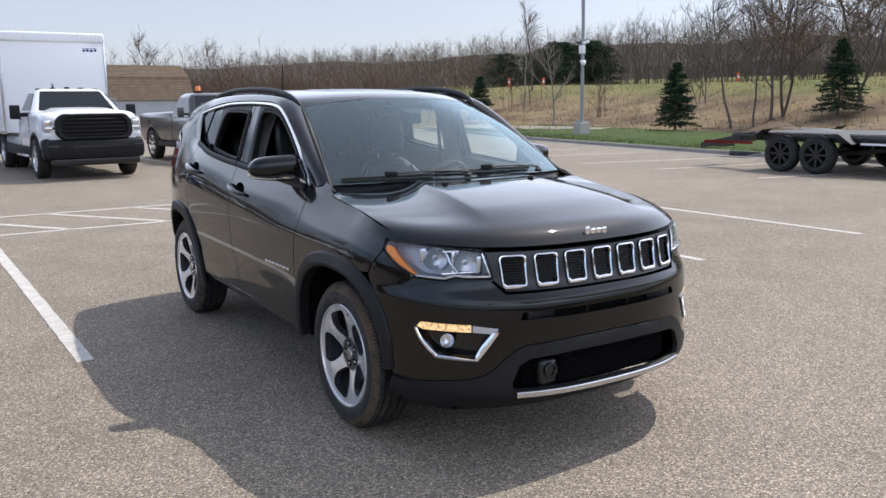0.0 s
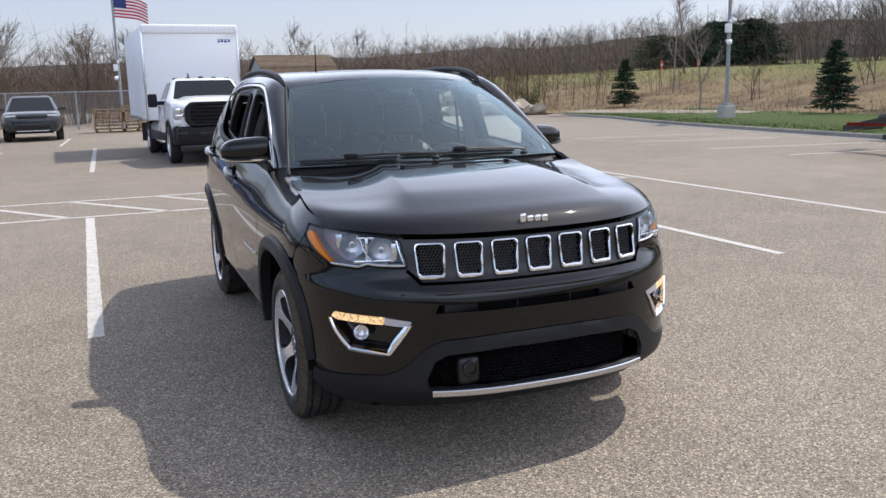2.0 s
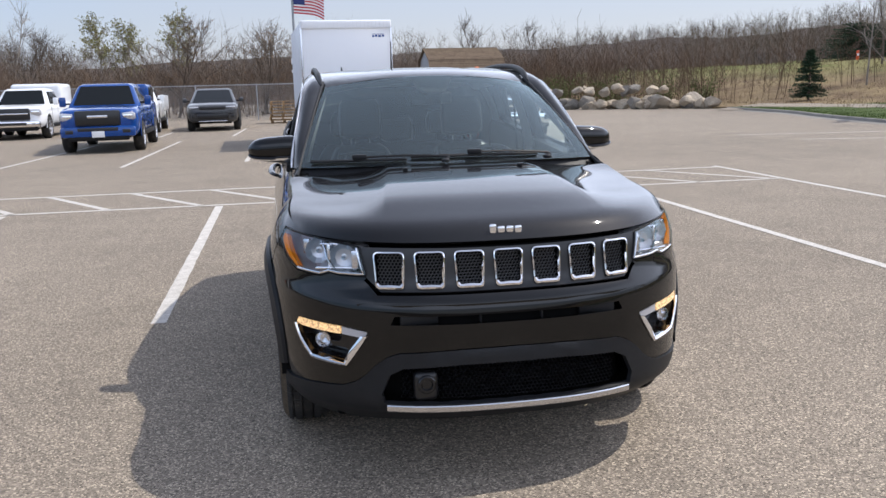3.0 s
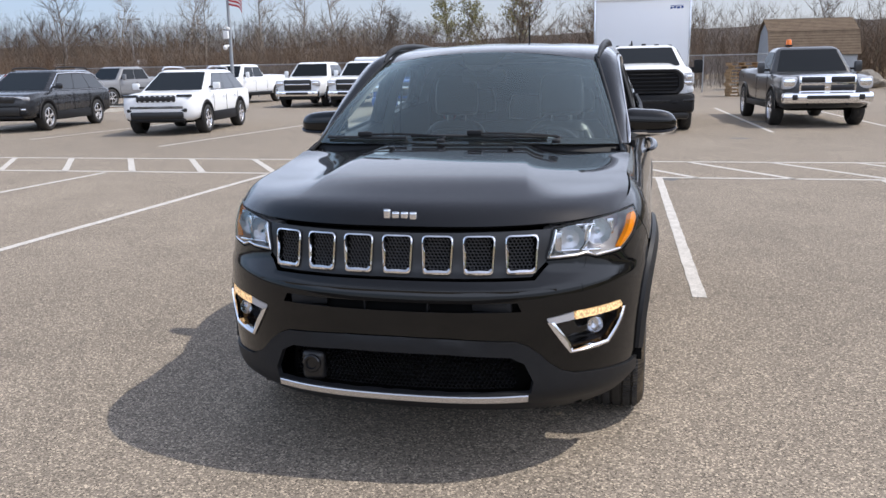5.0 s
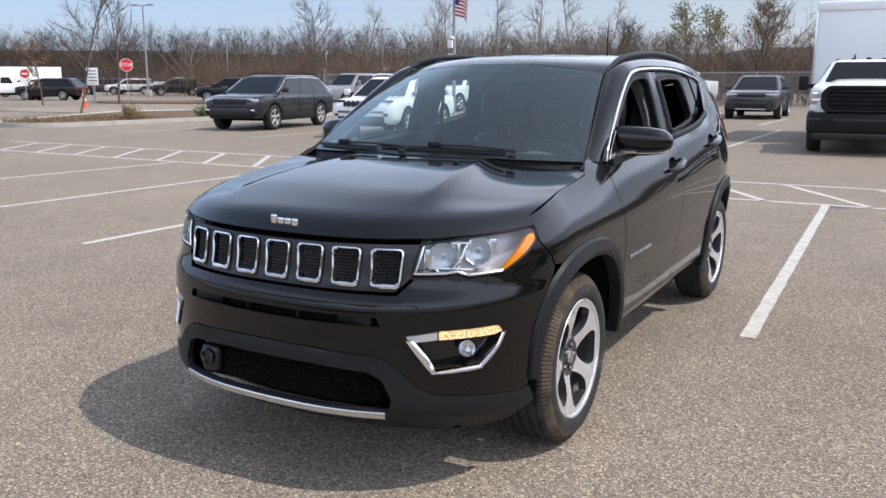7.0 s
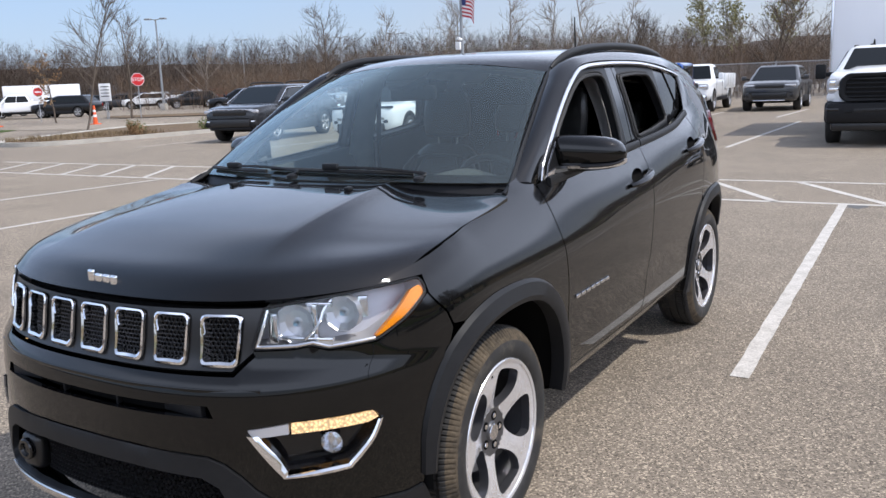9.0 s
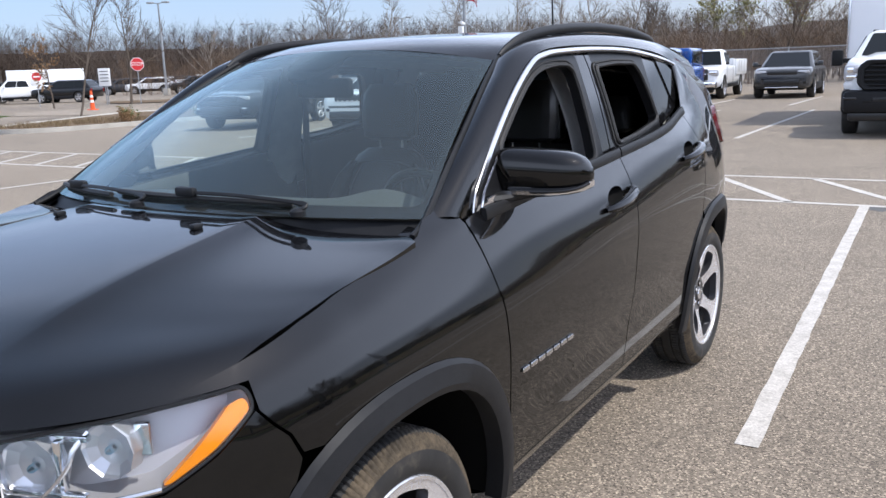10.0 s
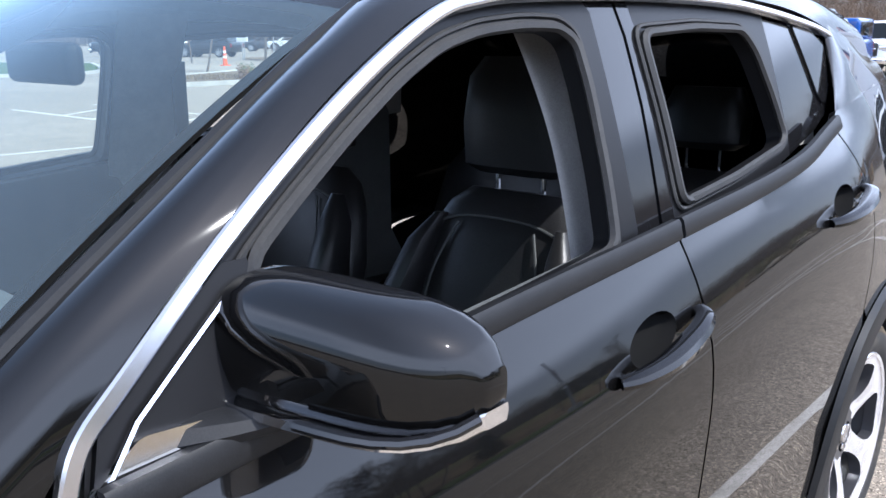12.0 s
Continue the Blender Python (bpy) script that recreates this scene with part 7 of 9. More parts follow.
# grey sporty SUV near the fence
S = suv_spec(w=.985, wb=3.04, fo=.95, ro=1.1, roof=1.64, hood=1.08, nose=.98, cab=(.12, 1.22, 3.2, 3.95))
S["nose_parts"] = [("grille", (0, -.945, .90), (1.0, .08, .14), M_MESHBLK, .05), ("headlight", (.70, -.86, .92), (.38, .12, .09), M_LAMPDARK, .035), ("bumper_intake", (0, -.955, .58), (1.2, .08, .22), M_MESHBLK, .06), ("side_intake", (.74, -.90, .58), (.16, .08, .16), M_MESHBLK, .03), ("hood_scoop", (0, -.35, 1.04), (.5, .35, .07), M_MESHBLK, .02), ("bumper_lip", (0, -.90, .39), (1.1, .14, .04), M_SATIN, .015)]
vehicle("grey_suv", "grey SUV with black hood scoop beside a fence", M_MIDGREYP, S, place(-4.1, 30.0, 3))
# dark pickup with a beacon and big chrome grille
S = pickup_spec(r=.41, cab=(.42, 1.02, 1.85, 2.1), side=[(.12, .88)], doors=[1.5], seams=[.55, 1.85])
S["nose_parts"] = [("grille", (0, -.985, .97), (1.22, .10, .40), M_CHROME, .06), ("grille_opening", (.31, -1.03, 1.06), (.50, .03, .13), M_MESHBLK, .02), ("grille_opening", (.31, -1.03, .88), (.50, .03, .13), M_MESHBLK, .02), ("grille_shield", (0, -1.04, .97), (.14, .04, .16), M_CHROME, .03), ("headlight", (.80, -.92, 1.0), (.28, .14, .22), LAMP, .06), ("headlight_surround", (.79, -.915, .99), (.34, .12, .27), M_LAMPDARK, .05), ("bumper", (0, -1.02, .66), (1.92, .26, .26), M_CHROME, .07), ("bumper_slot", (0, -1.15, .68), (.9, .03, .08), M_MESHBLK, .02), ("fog_lamp", (.70, -1.15, .68), (.12, .04, .12), M_MESHBLK, .03), ("tow_hook", (.42, -1.05, .52), (.06, .14, .06), M_CLAD, .02)]
v = vehicle("dark_pickup", "dark grey pickup with chrome grille and orange roof beacon", M_MIDGREYP, S, place(4.62, 16.5, 4), "parked vehicles", "pickup")
box("beacon_base", (-.35, 1.45, 1.85), (.16, .16, .05), M_CLAD, v, .02)
bm = bmesh.new()
lathe_bm(bm, [(1.86, .07), (1.97, .065), (2.0, .045), (2.005, 0)], 16, "Z", (-.35, 1.45, 0), close=False)
part("beacon", bm, M_BEACON, v, "orange roof beacon")
# blue pickup with a matching cap over its bed
S = pickup_spec(w=1.0, r=.40, fo=.93, cab=(.42, 1.0, 2.75, 2.95), side=[(.08, .42), (.46, .90)])
S["nose_parts"] = [("grille", (0, -.935, .91), (1.12, .10, .40), M_MESHBLK, .09), ("grille_badge_bar", (0, -.985, .95), (.50, .03, .07), M_SATIN, .01), ("headlight", (.745, -.875, .96), (.26, .14, .12), LAMP, .05), ("headlight_surround", (.75, -.86, .95), (.36, .14, .20), M_LAMPDARK, .06), ("bumper", (0, -.96, .56), (1.86, .22, .28), M_BLUEP, .08), ("bumper_intake", (0, -1.055, .62), (1.0, .04, .10), M_MESHBLK, .03), ("bumper_lower", (0, -.93, .40), (1.5, .2, .14), M_CLAD, .04), ("plate", (0, -1.065, .50), (.31, .02, .16), M_WHITEP, .005), ("fog_lamp", (.70, -1.06, .57), (.20, .04, .10), M_MESHBLK, .02)]
v = vehicle("blue_pickup", "bright blue pickup with a blue cap over its bed", M_BLUEP, S, place(-5.95, 19.0, 4), "parked vehicles", "pickup")
bm = bmesh.new()
box_bm(bm, 0, 3.85, 1.50, 1.86, 1.80, .60, .12, 4)
part("bed_cap", bm, M_BLUEP, v, "blue bed cap")
for sx in (1, -1):
    box("cap_window", (sx * .93, 3.85, 1.54), (.03, 1.3, .34), M_CARGLASS, v, .03)
# white service-body pickup
S = pickup_spec(cab=(.42, 1.0, 1.75, 2.0), side=[(.12, .88)], doors=[1.5], seams=[.5, 1.8], ro=1.3, tail=1.21)
v = vehicle("service_truck", "white work truck with a white utility body", M_WHITEP, S, place(-7.15, 29.6, 4), "parked vehicles", "pickup")
bm = bmesh.new()
box_bm(bm, 0, 3.55, 1.12, 2.06, 2.5, .62, .03)
part("utility_body", bm, M_WHITEP, v, "white utility body with lockers")
for sx in (1, -1):
    for y in (2.65, 3.2, 3.9, 4.5):
        box("locker_door", (sx * 1.035, y, 1.16), (.02, .46, .46), M_WHITEP, v, .01)
# white pickups
S = pickup_spec()
v = vehicle("white_pickup", "white pickup with black grille", M_WHITEP, S, place(-13.1, 28.2, 3), "parked vehicles", "pickup")
v = vehicle("white_pickup", "white pickup with a white cap over its bed", M_WHITEP, S, place(-10.75, 27.9, 3), "parked vehicles", "pickup")
bm = bmesh.new()
box_bm(bm, 0, 3.75, 1.60, 1.86, 2.0, .80, .14, 4)
part("bed_cap", bm, M_WHITEP, v, "white bed cap")
vehicle("white_suv", "white SUV parked behind pickups", M_WHITEP, suv_spec(), place(-8.9, 32.5, 3))
# silver crew-cab pickup and a white pickup behind
vehicle("silver_pickup", "silver grey crew-cab pickup", M_SILVERP, pickup_spec(), place(-24.4, 30.0, -12), "parked vehicles", "pickup")
vehicle("white_pickup", "white pickup behind other cars", M_WHITEP, pickup_spec(), place(-18.6, 31.0, -6), "parked vehicles", "pickup")


# ---- white box truck ----
def build_box_truck(m):
    S = pickup_spec(w=.985, wb=4.25, fo=1.0, ro=.9, sill=.50, hood=1.41, nose=1.33, belt=1.41, roof=1.89, r=.42, tw=.26, cab=(.30, 1.0, 1.62, 1.86), side=[(.14, .86)], doors=[1.45], seams=[.5, 1.62], tail=.85, dual=True, mirror=(.20, .13, .30), mirror_up=-.01, mirmat=M_CLAD, reach=.10, rim=(8, False), clad=True, handle=M_CLAD)
    S["nose_parts"] = [("headlight", (.875, -.93, 1.19), (.13, .12, .12), LAMP, .04), ("headlight", (.78, -.975, 1.19), (.08, .10, .11), M_LAMPDARK, .03), ("marker_lamp", (.84, -.94, 1.07), (.20, .10, .06), LAMP, .02), ("headlight_surround", (.83, -.885, 1.135), (.30, .16, .30), M_LAMPDARK, .07), ("fender_corner", (.86, -.86, .92), (.24, .18, .16), M_WHITEP, .06), ("bumper", (0, -1.03, .64), (1.94, .36, .40), M_CLAD, .10), ("bumper_end", (.91, -.82, .64), (.18, .40, .42), M_CLAD, .07), ("bumper_intake", (0, -1.19, .68), (1.0, .04, .11), M_MESHBLK, .03), ("tow_hook", (.58, -1.20, .66), (.13, .05, .05), M_CLAD, .015), ("air_dam", (0, -1.0, .39), (1.75, .22, .18), M_MESHBLK, .05), ("fog_lamp", (.84, -1.195, .70), (.22, .04, .06), M_GLOSSTRIM, .02)]
    v = vehicle("box_truck", "white box truck with black grille and bumper", M_WHITEP, S, m, "parked vehicles", "truck")
    # black six-sided grille with slats and a heavy surround
    hexa = rounded([(-.66, .84), (.66, .84), (.76, .96), (.75, 1.24), (.62, 1.36), (-.62, 1.36), (-.75, 1.24), (-.76, .96)], .06, 3)
    inn = [(x * .86, 1.095 + (z - 1.095) * .78) for x, z in hexa]
    face = lambda x, z, o=0.0: Vector((x, -1.175 + .09 * (x / .76) ** 2 + .08 * max(0, z - 1.05) - o, z))
    bm = bmesh.new()
    rows = [[face(x, z, -.10) for x, z in hexa], [face(x, z, .01) for x, z in hexa], [face(lerp(x, p, .3), lerp(z, q, .3), .035) for (x, z), (p, q) in zip(hexa, inn)], [face(p, q, .02) for p, q in inn], [face(p, q, -.05) for p, q in inn]]
    vr = ring_loft(bm, rows, True, False)
    bm.faces.new(vr[-1])
    gr = part("grille", bm, M_CLAD, v, "large black six-sided grille")
    for z in (.93, 1.01, 1.09, 1.17, 1.25):
        wd = .63 if z < 1.2 else .55
        tube("grille_slat", [face(x, z, .0) for x in (-wd, -wd * .5, 0, wd * .5, wd)], .018, M_CLAD, gr, 6)
    # raised middle of the hood
    bm = bmesh.new()
    rows = []
    for y, z, hw in ((-.93, 1.33, .42), (-.80, 1.385, .46), (-.4, 1.43, .50), (0, 1.45, .52), (.36, 1.46, .54)):
        rows.append([Vector((x * hw, y, z + dz)) for x, dz in ((-1.25, -.03), (-1.0, .02), (-.5, .03), (0, .032), (.5, .03), (1.0, .02), (1.25, -.03))])
    ring_loft(bm, rows, False, False)
    part("hood_bulge", bm, M_WHITEP, v)
    for k in range(5):
        box("cab_marker", (lerp(-.6, .6, k / 4), 1.26, 1.92 - .03 * abs(k - 2) / 2), (.10, .12, .05), M_CLAD, v, .015)
    tube("cab_antenna", [(-.28, 1.3, 1.89), (-.28, 1.34, 2.02)], [.03, .012], M_CLAD, v)
    bx = new("cargo_box")
    bx.parent = v
    tagged(bx, "white cargo box with aluminium edges")
    bm = bmesh.new()
    box_bm(bm, 0, 4.85, 2.06, 2.34, 4.9, 2.30, .02)
    part("box_shell", bm, M_BOXPANEL, bx)
    # front cap with a ribbed rounded top
    bm = bmesh.new()
    box_bm(bm, 0, 2.39, 3.13, 2.36, .10, .22, .045, 3)
    part("box_front_cap", bm, M_BOXPANEL, bx, "ribbed aluminium front edge")
    for k in range(46):
        x = lerp(-1.12, 1.12, k / 45)
        if k % 2 == 0:
            box("cap_rib", (x, 2.332, 3.12), (.012, .012, .16), M_BOXPANEL, bx, 0)
    for sx in (1, -1):
        box("box_corner", (sx * 1.165, 2.40, 2.0), (.05, .07, 2.2), M_SATIN, bx, .02)
        box("box_sill", (sx * 1.16, 4.85, .93), (.05, 4.85, .10), M_SATIN, bx, .01)
        for k in range(9):
            box("box_rivet_line", (sx * 1.172, lerp(2.8, 7.1, k / 8), 2.06), (.006, .03, 2.1), M_BOXPANEL, bx, 0)
    # maker's mark as plain shapes
    for k, (x, w_) in enumerate(((.70, .06), (.78, .07), (.87, .08), (.96, .06))):
        box("mark_bar", (x, 2.392, 2.83 + .008 * (k % 2)), (w_ * .9, .012, .05), M_BLUEP, bx, .015)
    box("mark_line", (.83, 2.393, 2.88), (.32, .008, .012), M_BLUEP, bx, .003)
    box("frame_rail", (.4, 4.5, .74), (.09, 5.2, .2), M_DARK, v, .01)
    box("frame_rail", (-.4, 4.5, .74), (.09, 5.2, .2), M_DARK, v, .01)
    for sx in (1, -1):
        box("mud_flap", (sx * .85, 4.95, .55), (.5, .02, .5), M_RUBBER, v, .005)
        box("side_step", (sx * .98, 1.3, .45), (.16, 1.2, .06), M_SATIN, v, .02)
    return v


build_box_truck(place(.74, 14.95, 3.2))

# ---- trees ----
def limb(bm, p, d, length, r0, r1, n, bend, sides=5):
    """A crooked branch; returns the points along it."""
    pts = [p.copy()]
    dirs = d.copy()
    for k in range(n):
        dirs = (dirs + Vector((random.gauss(0, bend), random.gauss(0, bend), random.gauss(0, bend) + .04))).normalized()
        pts.append(pts[-1] + dirs * length / n)
    tube_bm(bm, pts, [lerp(r0, r1, k / n) for k in range(n + 1)], sides)
    return pts


def bare_tree(name, x, y, z, h, label, seed, bark=None, spread=.55, limbs=12, twigs=9, buds=None, stems=1, trunk=.30, thick=.013, category="tree"):
    """A leafless tree: trunk, limbs and fine twigs, and buds or dry leaves where it has them."""
    random.seed(seed)
    t = empty(name, label, category, pose(x, y, z), "trees")
    bark = bark or M_BARK
    tb, lb = bmesh.new(), bmesh.new()
    tips = []
    for s in range(stems):
        lean = Vector((random.gauss(0, .12), random.gauss(0, .12), 1)).normalized() if stems == 1 else Vector((random.gauss(0, .3), random.gauss(0, .3), 1)).normalized()
        tp = limb(tb, Vector((random.gauss(0, .08) * stems, random.gauss(0, .08) * stems, -.1)), lean, h * .82, h * thick, h * .0025, 9, .07, 7)
        for k in range(limbs):
            u = lerp(trunk, .97, (k + random.random()) / limbs)
            i = min(len(tp) - 2, int(u * (len(tp) - 1)))
            p = tp[i].lerp(tp[i + 1], u * (len(tp) - 1) - i)
            a = random.uniform(0, 2 * math.pi)
            up = random.uniform(.55, 1.3)
            d = Vector((math.cos(a), math.sin(a), up)).normalized()
            ln = h * spread * (1.08 - u) * random.uniform(.75, 1.2)
            lp = limb(lb, p, d, ln, h * thick * .45 * (1.15 - u), h * .0018, 6, .14, 4)
            for j in range(twigs):
                w = random.uniform(.25, 1)
                ii = min(len(lp) - 2, int(w * (len(lp) - 1)))
                q = lp[ii]
                dd = (lp[ii + 1] - lp[ii]).normalized() + Vector((random.gauss(0, .5), random.gauss(0, .5), random.gauss(.25, .35)))
                tw = limb(lb, q, dd.normalized(), h * random.uniform(.07, .17), h * .0016, h * .0007, 3, .2, 3)
                tips += tw[1:]
                for _ in range(2):
                    e = tw[random.randint(1, 2)]
                    dd2 = dd.normalized() + Vector((random.gauss(0, .6), random.gauss(0, .6), random.gauss(.2, .4)))
                    tw2 = limb(lb, e, dd2.normalized(), h * random.uniform(.04, .09), h * .0010, h * .0005, 2, .2, 3)
                    tips += tw2[1:]
    part("trunk", tb, bark, t)
    part("crown", lb, bark, t)
    if buds:
        mat, count, size = buds
        verts, faces = [], []
        for _ in range(count):
            c = random.choice(tips) + Vector((random.gauss(0, .06), random.gauss(0, .06), random.gauss(0, .06)))
            a = Vector((random.gauss(0, 1), random.gauss(0, 1), random.gauss(0, 1))).normalized() * size * random.uniform(.6, 1.3)
            b = a.cross(Vector((random.gauss(0, 1), random.gauss(0, 1), random.gauss(0, 1)))).normalized() * size * .5
            n = len(verts)
            verts += [c - a, c + b, c + a, c - b]
            faces.append((n, n + 1, n + 2, n + 3))
        me = bpy.data.meshes.new("leaves")
        me.from_pydata(verts, [], faces)
        me.materials.append(mat)
        o = new("leaves", me)
        o.parent = t
    return t


def fir_tree(x, y, z, h, r, label, seed, lush=1.0, broad=False):
    """A conifer: trunk, whorls of drooping boughs and needle sprays."""
    random.seed(seed)
    t = empty("fir_tree", label, "conifer", pose(x, y, z), "trees")
    bm = bmesh.new()
    tube_bm(bm, [(0, 0, -.1), (0, 0, h * .5), (0, 0, h * .98)], [h * .022, h * .014, h * .003], 7)
    part("trunk", bm, M_BARK, t)
    verts, faces = [], []
    bb = bmesh.new()
    for k in range(int(150 * lush)):
        u = random.uniform(.10, .99)
        rr = r * (math.sin(math.pi * (.12 + .86 * u)) ** .7 if broad else (1 - u) ** .8) * random.uniform(.65, 1.12) + .05
        a = random.uniform(0, 2 * math.pi)
        d = Vector((math.cos(a), math.sin(a), 0))
        p0 = Vector((0, 0, h * u))
        p1 = p0 + d * rr + Vector((0, 0, rr * (.15 - .35 * (1 - u))))
        tube_bm(bb, [p0, p1], [h * .004, h * .0015], 3)
        for j in range(int(26 * lush)):
            w = random.uniform(.12, 1.05)
            c = p0.lerp(p1, w)
            dd = (d * .6 + Vector((random.gauss(0, .6), random.gauss(0, .6), random.gauss(.05, .35)))).normalized() * random.uniform(.08, .17) * h / 2.6
            s = dd.cross(Vector((random.gauss(0, 1), random.gauss(0, 1), random.gauss(0, 1)))).normalized() * .014 * h / 2.6 * 1.6
            n = len(verts)
            verts += [c - s, c + s, c + dd]
            faces.append((n, n + 1, n + 2))
    part("crown", bb, M_BARK, t)
    me = bpy.data.meshes.new("needles")
    me.from_pydata([tuple(v) for v in verts], [], faces)
    me.materials.append(M_NEEDLE)
    o = new("needles", me)
    o.parent = t
    return t


def shrub(name, x, y, z, h, r, mat, label, seed, n=900, leaf=.05):
    random.seed(seed)
    t = empty(name, label, "shrub", pose(x, y, z), "shrubs")
    bm = bmesh.new()
    tips = []
    for k in range(26):
        a = random.uniform(0, 2 * math.pi)
        d = Vector((math.cos(a) * random.uniform(.1, 1) * r, math.sin(a) * random.uniform(.1, 1) * r, h * random.uniform(.6, 1)))
        tips += limb(bm, Vector((random.gauss(0, .1), random.gauss(0, .1), -.05)), d.normalized(), d.length, .012 * h, .003 * h, 5, .12, 3)[1:]
    part("stem", bm, M_BUSHTWIG, t)
    if n:
        verts, faces = [], []
        for _ in range(n):
            c = random.choice(tips) + Vector((random.gauss(0, .12 * r), random.gauss(0, .12 * r), random.gauss(0, .08 * h)))
            a = Vector((random.gauss(0, 1), random.gauss(0, 1), random.gauss(0, 1))).normalized() * leaf
            b = a.cross(Vector((random.gauss(0, 1), random.gauss(0, 1), random.gauss(0, 1)))).normalized() * leaf * .5
            k = len(verts)
            verts += [c - a, c + b, c + a, c - b]
            faces.append((k, k + 1, k + 2, k + 3))
        me = bpy.data.meshes.new("leaves")
        me.from_pydata([tuple(v) for v in verts], [], faces)
        me.materials.append(mat)
        o = new("leaves", me)
        o.parent = t
    return t


# far woods: thousands of thin trunks and twigs joined into bands
def woods(name, places, mat, label, seed, twigs=46, wide=1.0):
    """Places are (x, y, z, height)."""
    rng = np.random.default_rng(seed)
    verts, faces = [], []

    def sliver(p, q, w0, w1):
        d = q - p
        s = np.cross(d, rng.normal(size=3))
        s /= np.linalg.norm(s) + 1e-9
        n = len(verts)
        verts.extend([tuple(p - s * w0), tuple(p + s * w0), tuple(q + s * w1), tuple(q - s * w1)])
        faces.append((n, n + 1, n + 2, n + 3))

    for x, y, z, h in places:
        base = np.array([x, y, z - .2])
        lean = np.array([rng.normal(0, .06), rng.normal(0, .06), 1.0])
        top = base + lean * h * .9
        mid = base + lean * h * .5 + rng.normal(0, .05 * h, 3) * np.array([1, 1, 0])
        w = h * .0052
        sliver(base, mid, w, w * .6)
        sliver(base, mid, w, w * .6)
        sliver(mid, top, w * .6, w * .2)
        for k in range(twigs // 6):
            u = rng.uniform(.25, .95)
            p = base + (top - base) * u
            a = rng.uniform(0, 2 * np.pi)
            ln = h * .34 * (1.15 - u) * wide
            q = p + np.array([np.cos(a) * ln * .7, np.sin(a) * ln * .7, ln * rng.uniform(.5, 1.1)])
            sliver(p, q, w * .42, w * .2)
            for j in range(5):
                v = rng.uniform(.3, 1)
                b = p + (q - p) * v
                e = b + rng.normal(0, 1, 3) * h * .05 * np.array([1, 1, .8]) + np.array([0, 0, h * .06])
                sliver(b, e, w * .21, w * .09)
    me = bpy.data.meshes.new(name)
    me.from_pydata(verts, [], faces)
    me.materials.append(mat)
    return tagged(new(name, me), label, "woods", "", "stuff")


random.seed(11)
pl = []
for _ in range(1700):
    x = random.uniform(-60, 24)
    y = 46 + random.random() ** 1.3 * 30 + .12 * abs(x + 15)
    if 5 < x < 13 and y < 52:
        continue
    pl.append((x, y, 0, random.uniform(3.2, 6.8) if x > -6 else random.uniform(2.8, 5.8)))
woods("woods_behind", pl, M_TWIG, "bare brown woods behind the car park fence", 3, 60)
pl = []
for _ in range(2300):
    x = random.uniform(-70, 22)
    y = 44 + random.random() * 22 + .1 * abs(x + 15)
    if 4 < x < 14 and y < 52:
        continue
    pl.append((x, y, 0, random.uniform(1.8, 4.1)))
woods("brush_behind", pl, M_BUSHTWIG, "thick bare brush behind the fence", 4, 66, 1.9)
pl = []
for _ in range(2300):
    a = random.random()
    x = lerp(-190, -45, a)
    y = lerp(70, 175, a) + random.gauss(0, 9)
    pl.append((x, y, 0, random.uniform(7, 13)))
for _ in range(400):
    a = random.random()
    x = lerp(-230, -170, a) + random.gauss(0, 6)
    y = lerp(-40, 80, a)
    pl.append((x, y, 0, random.uniform(8, 13)))
woods("woods_far_left", pl, M_TWIGFAR, "distant bare woods beyond a full car lot", 5, 60, 1.3)
pl = []
for _ in range(5200):
    x = random.uniform(26, 150)
    y = random.uniform(10, 150)
    s = x + .28 * max(0, y - 32)
    if s < 60 or s > 112:
        continue
    pl.append((x, y, bank_h(x, y), random.uniform(4.6, 8.4) * smooth01((s - 40) / 40) * lerp(1.35, .86, smooth01((y - 20) / 70)) + 1))
woods("woods_on_bank", pl, M_TWIG, "bare woods along the top of a bank", 6, 60, 1.2)
pl = []
for _ in range(480):
    y = random.uniform(38, 66)
    x = spline([(38, 20.5), (48, 15), (66, 8)], y) + random.random() ** 1.5 * 14
    pl.append((x, y, bank_h(x, y), random.uniform(1.6, 4.4)))
for _ in range(150):
    y = random.uniform(8, 42)
    x = random.uniform(25, 45)
    pl.append((x, y, bank_h(x, y), random.uniform(.6, 1.7)))
woods("brush_on_bank", pl, M_BUSHTWIG, "bare reddish brush on a bank", 7, 60, 2.0)


# rolling wooded ridge far off, closing the view
def ridge(name, path, mat, label, seed):
    P = curve_pts([(x, y, h) for x, y, h in path], 90)
    bm = bmesh.new()
    rows = []
    for i, p in enumerate(P):
        hh = p.z * (.86 + .10 * noise.noise((i * .033, seed, 0)) + .02 * noise.noise((i * .15, seed, 5)) + .012 * noise.noise((i * .6, seed, 9)) + .02 * noise.noise((i * 1.7, seed, 3)))
        d = Vector((p.x, p.y, 0)).normalized()
        rows.append([bm.verts.new(Vector((p.x, p.y, -1)) + d * 0), bm.verts.new(Vector((p.x, p.y, hh * .6)) + d * 6), bm.verts.new(Vector((p.x, p.y, hh)) + d * 22), bm.verts.new(Vector((p.x, p.y, -1)) + d * 80)])
    for a, b in zip(rows, rows[1:]):
        for k in range(3):
            bm.faces.new((a[k], a[k + 1], b[k + 1], b[k]))
    return tagged(part(name, bm, mat, None, label), label, "backdrop", "", "structure")


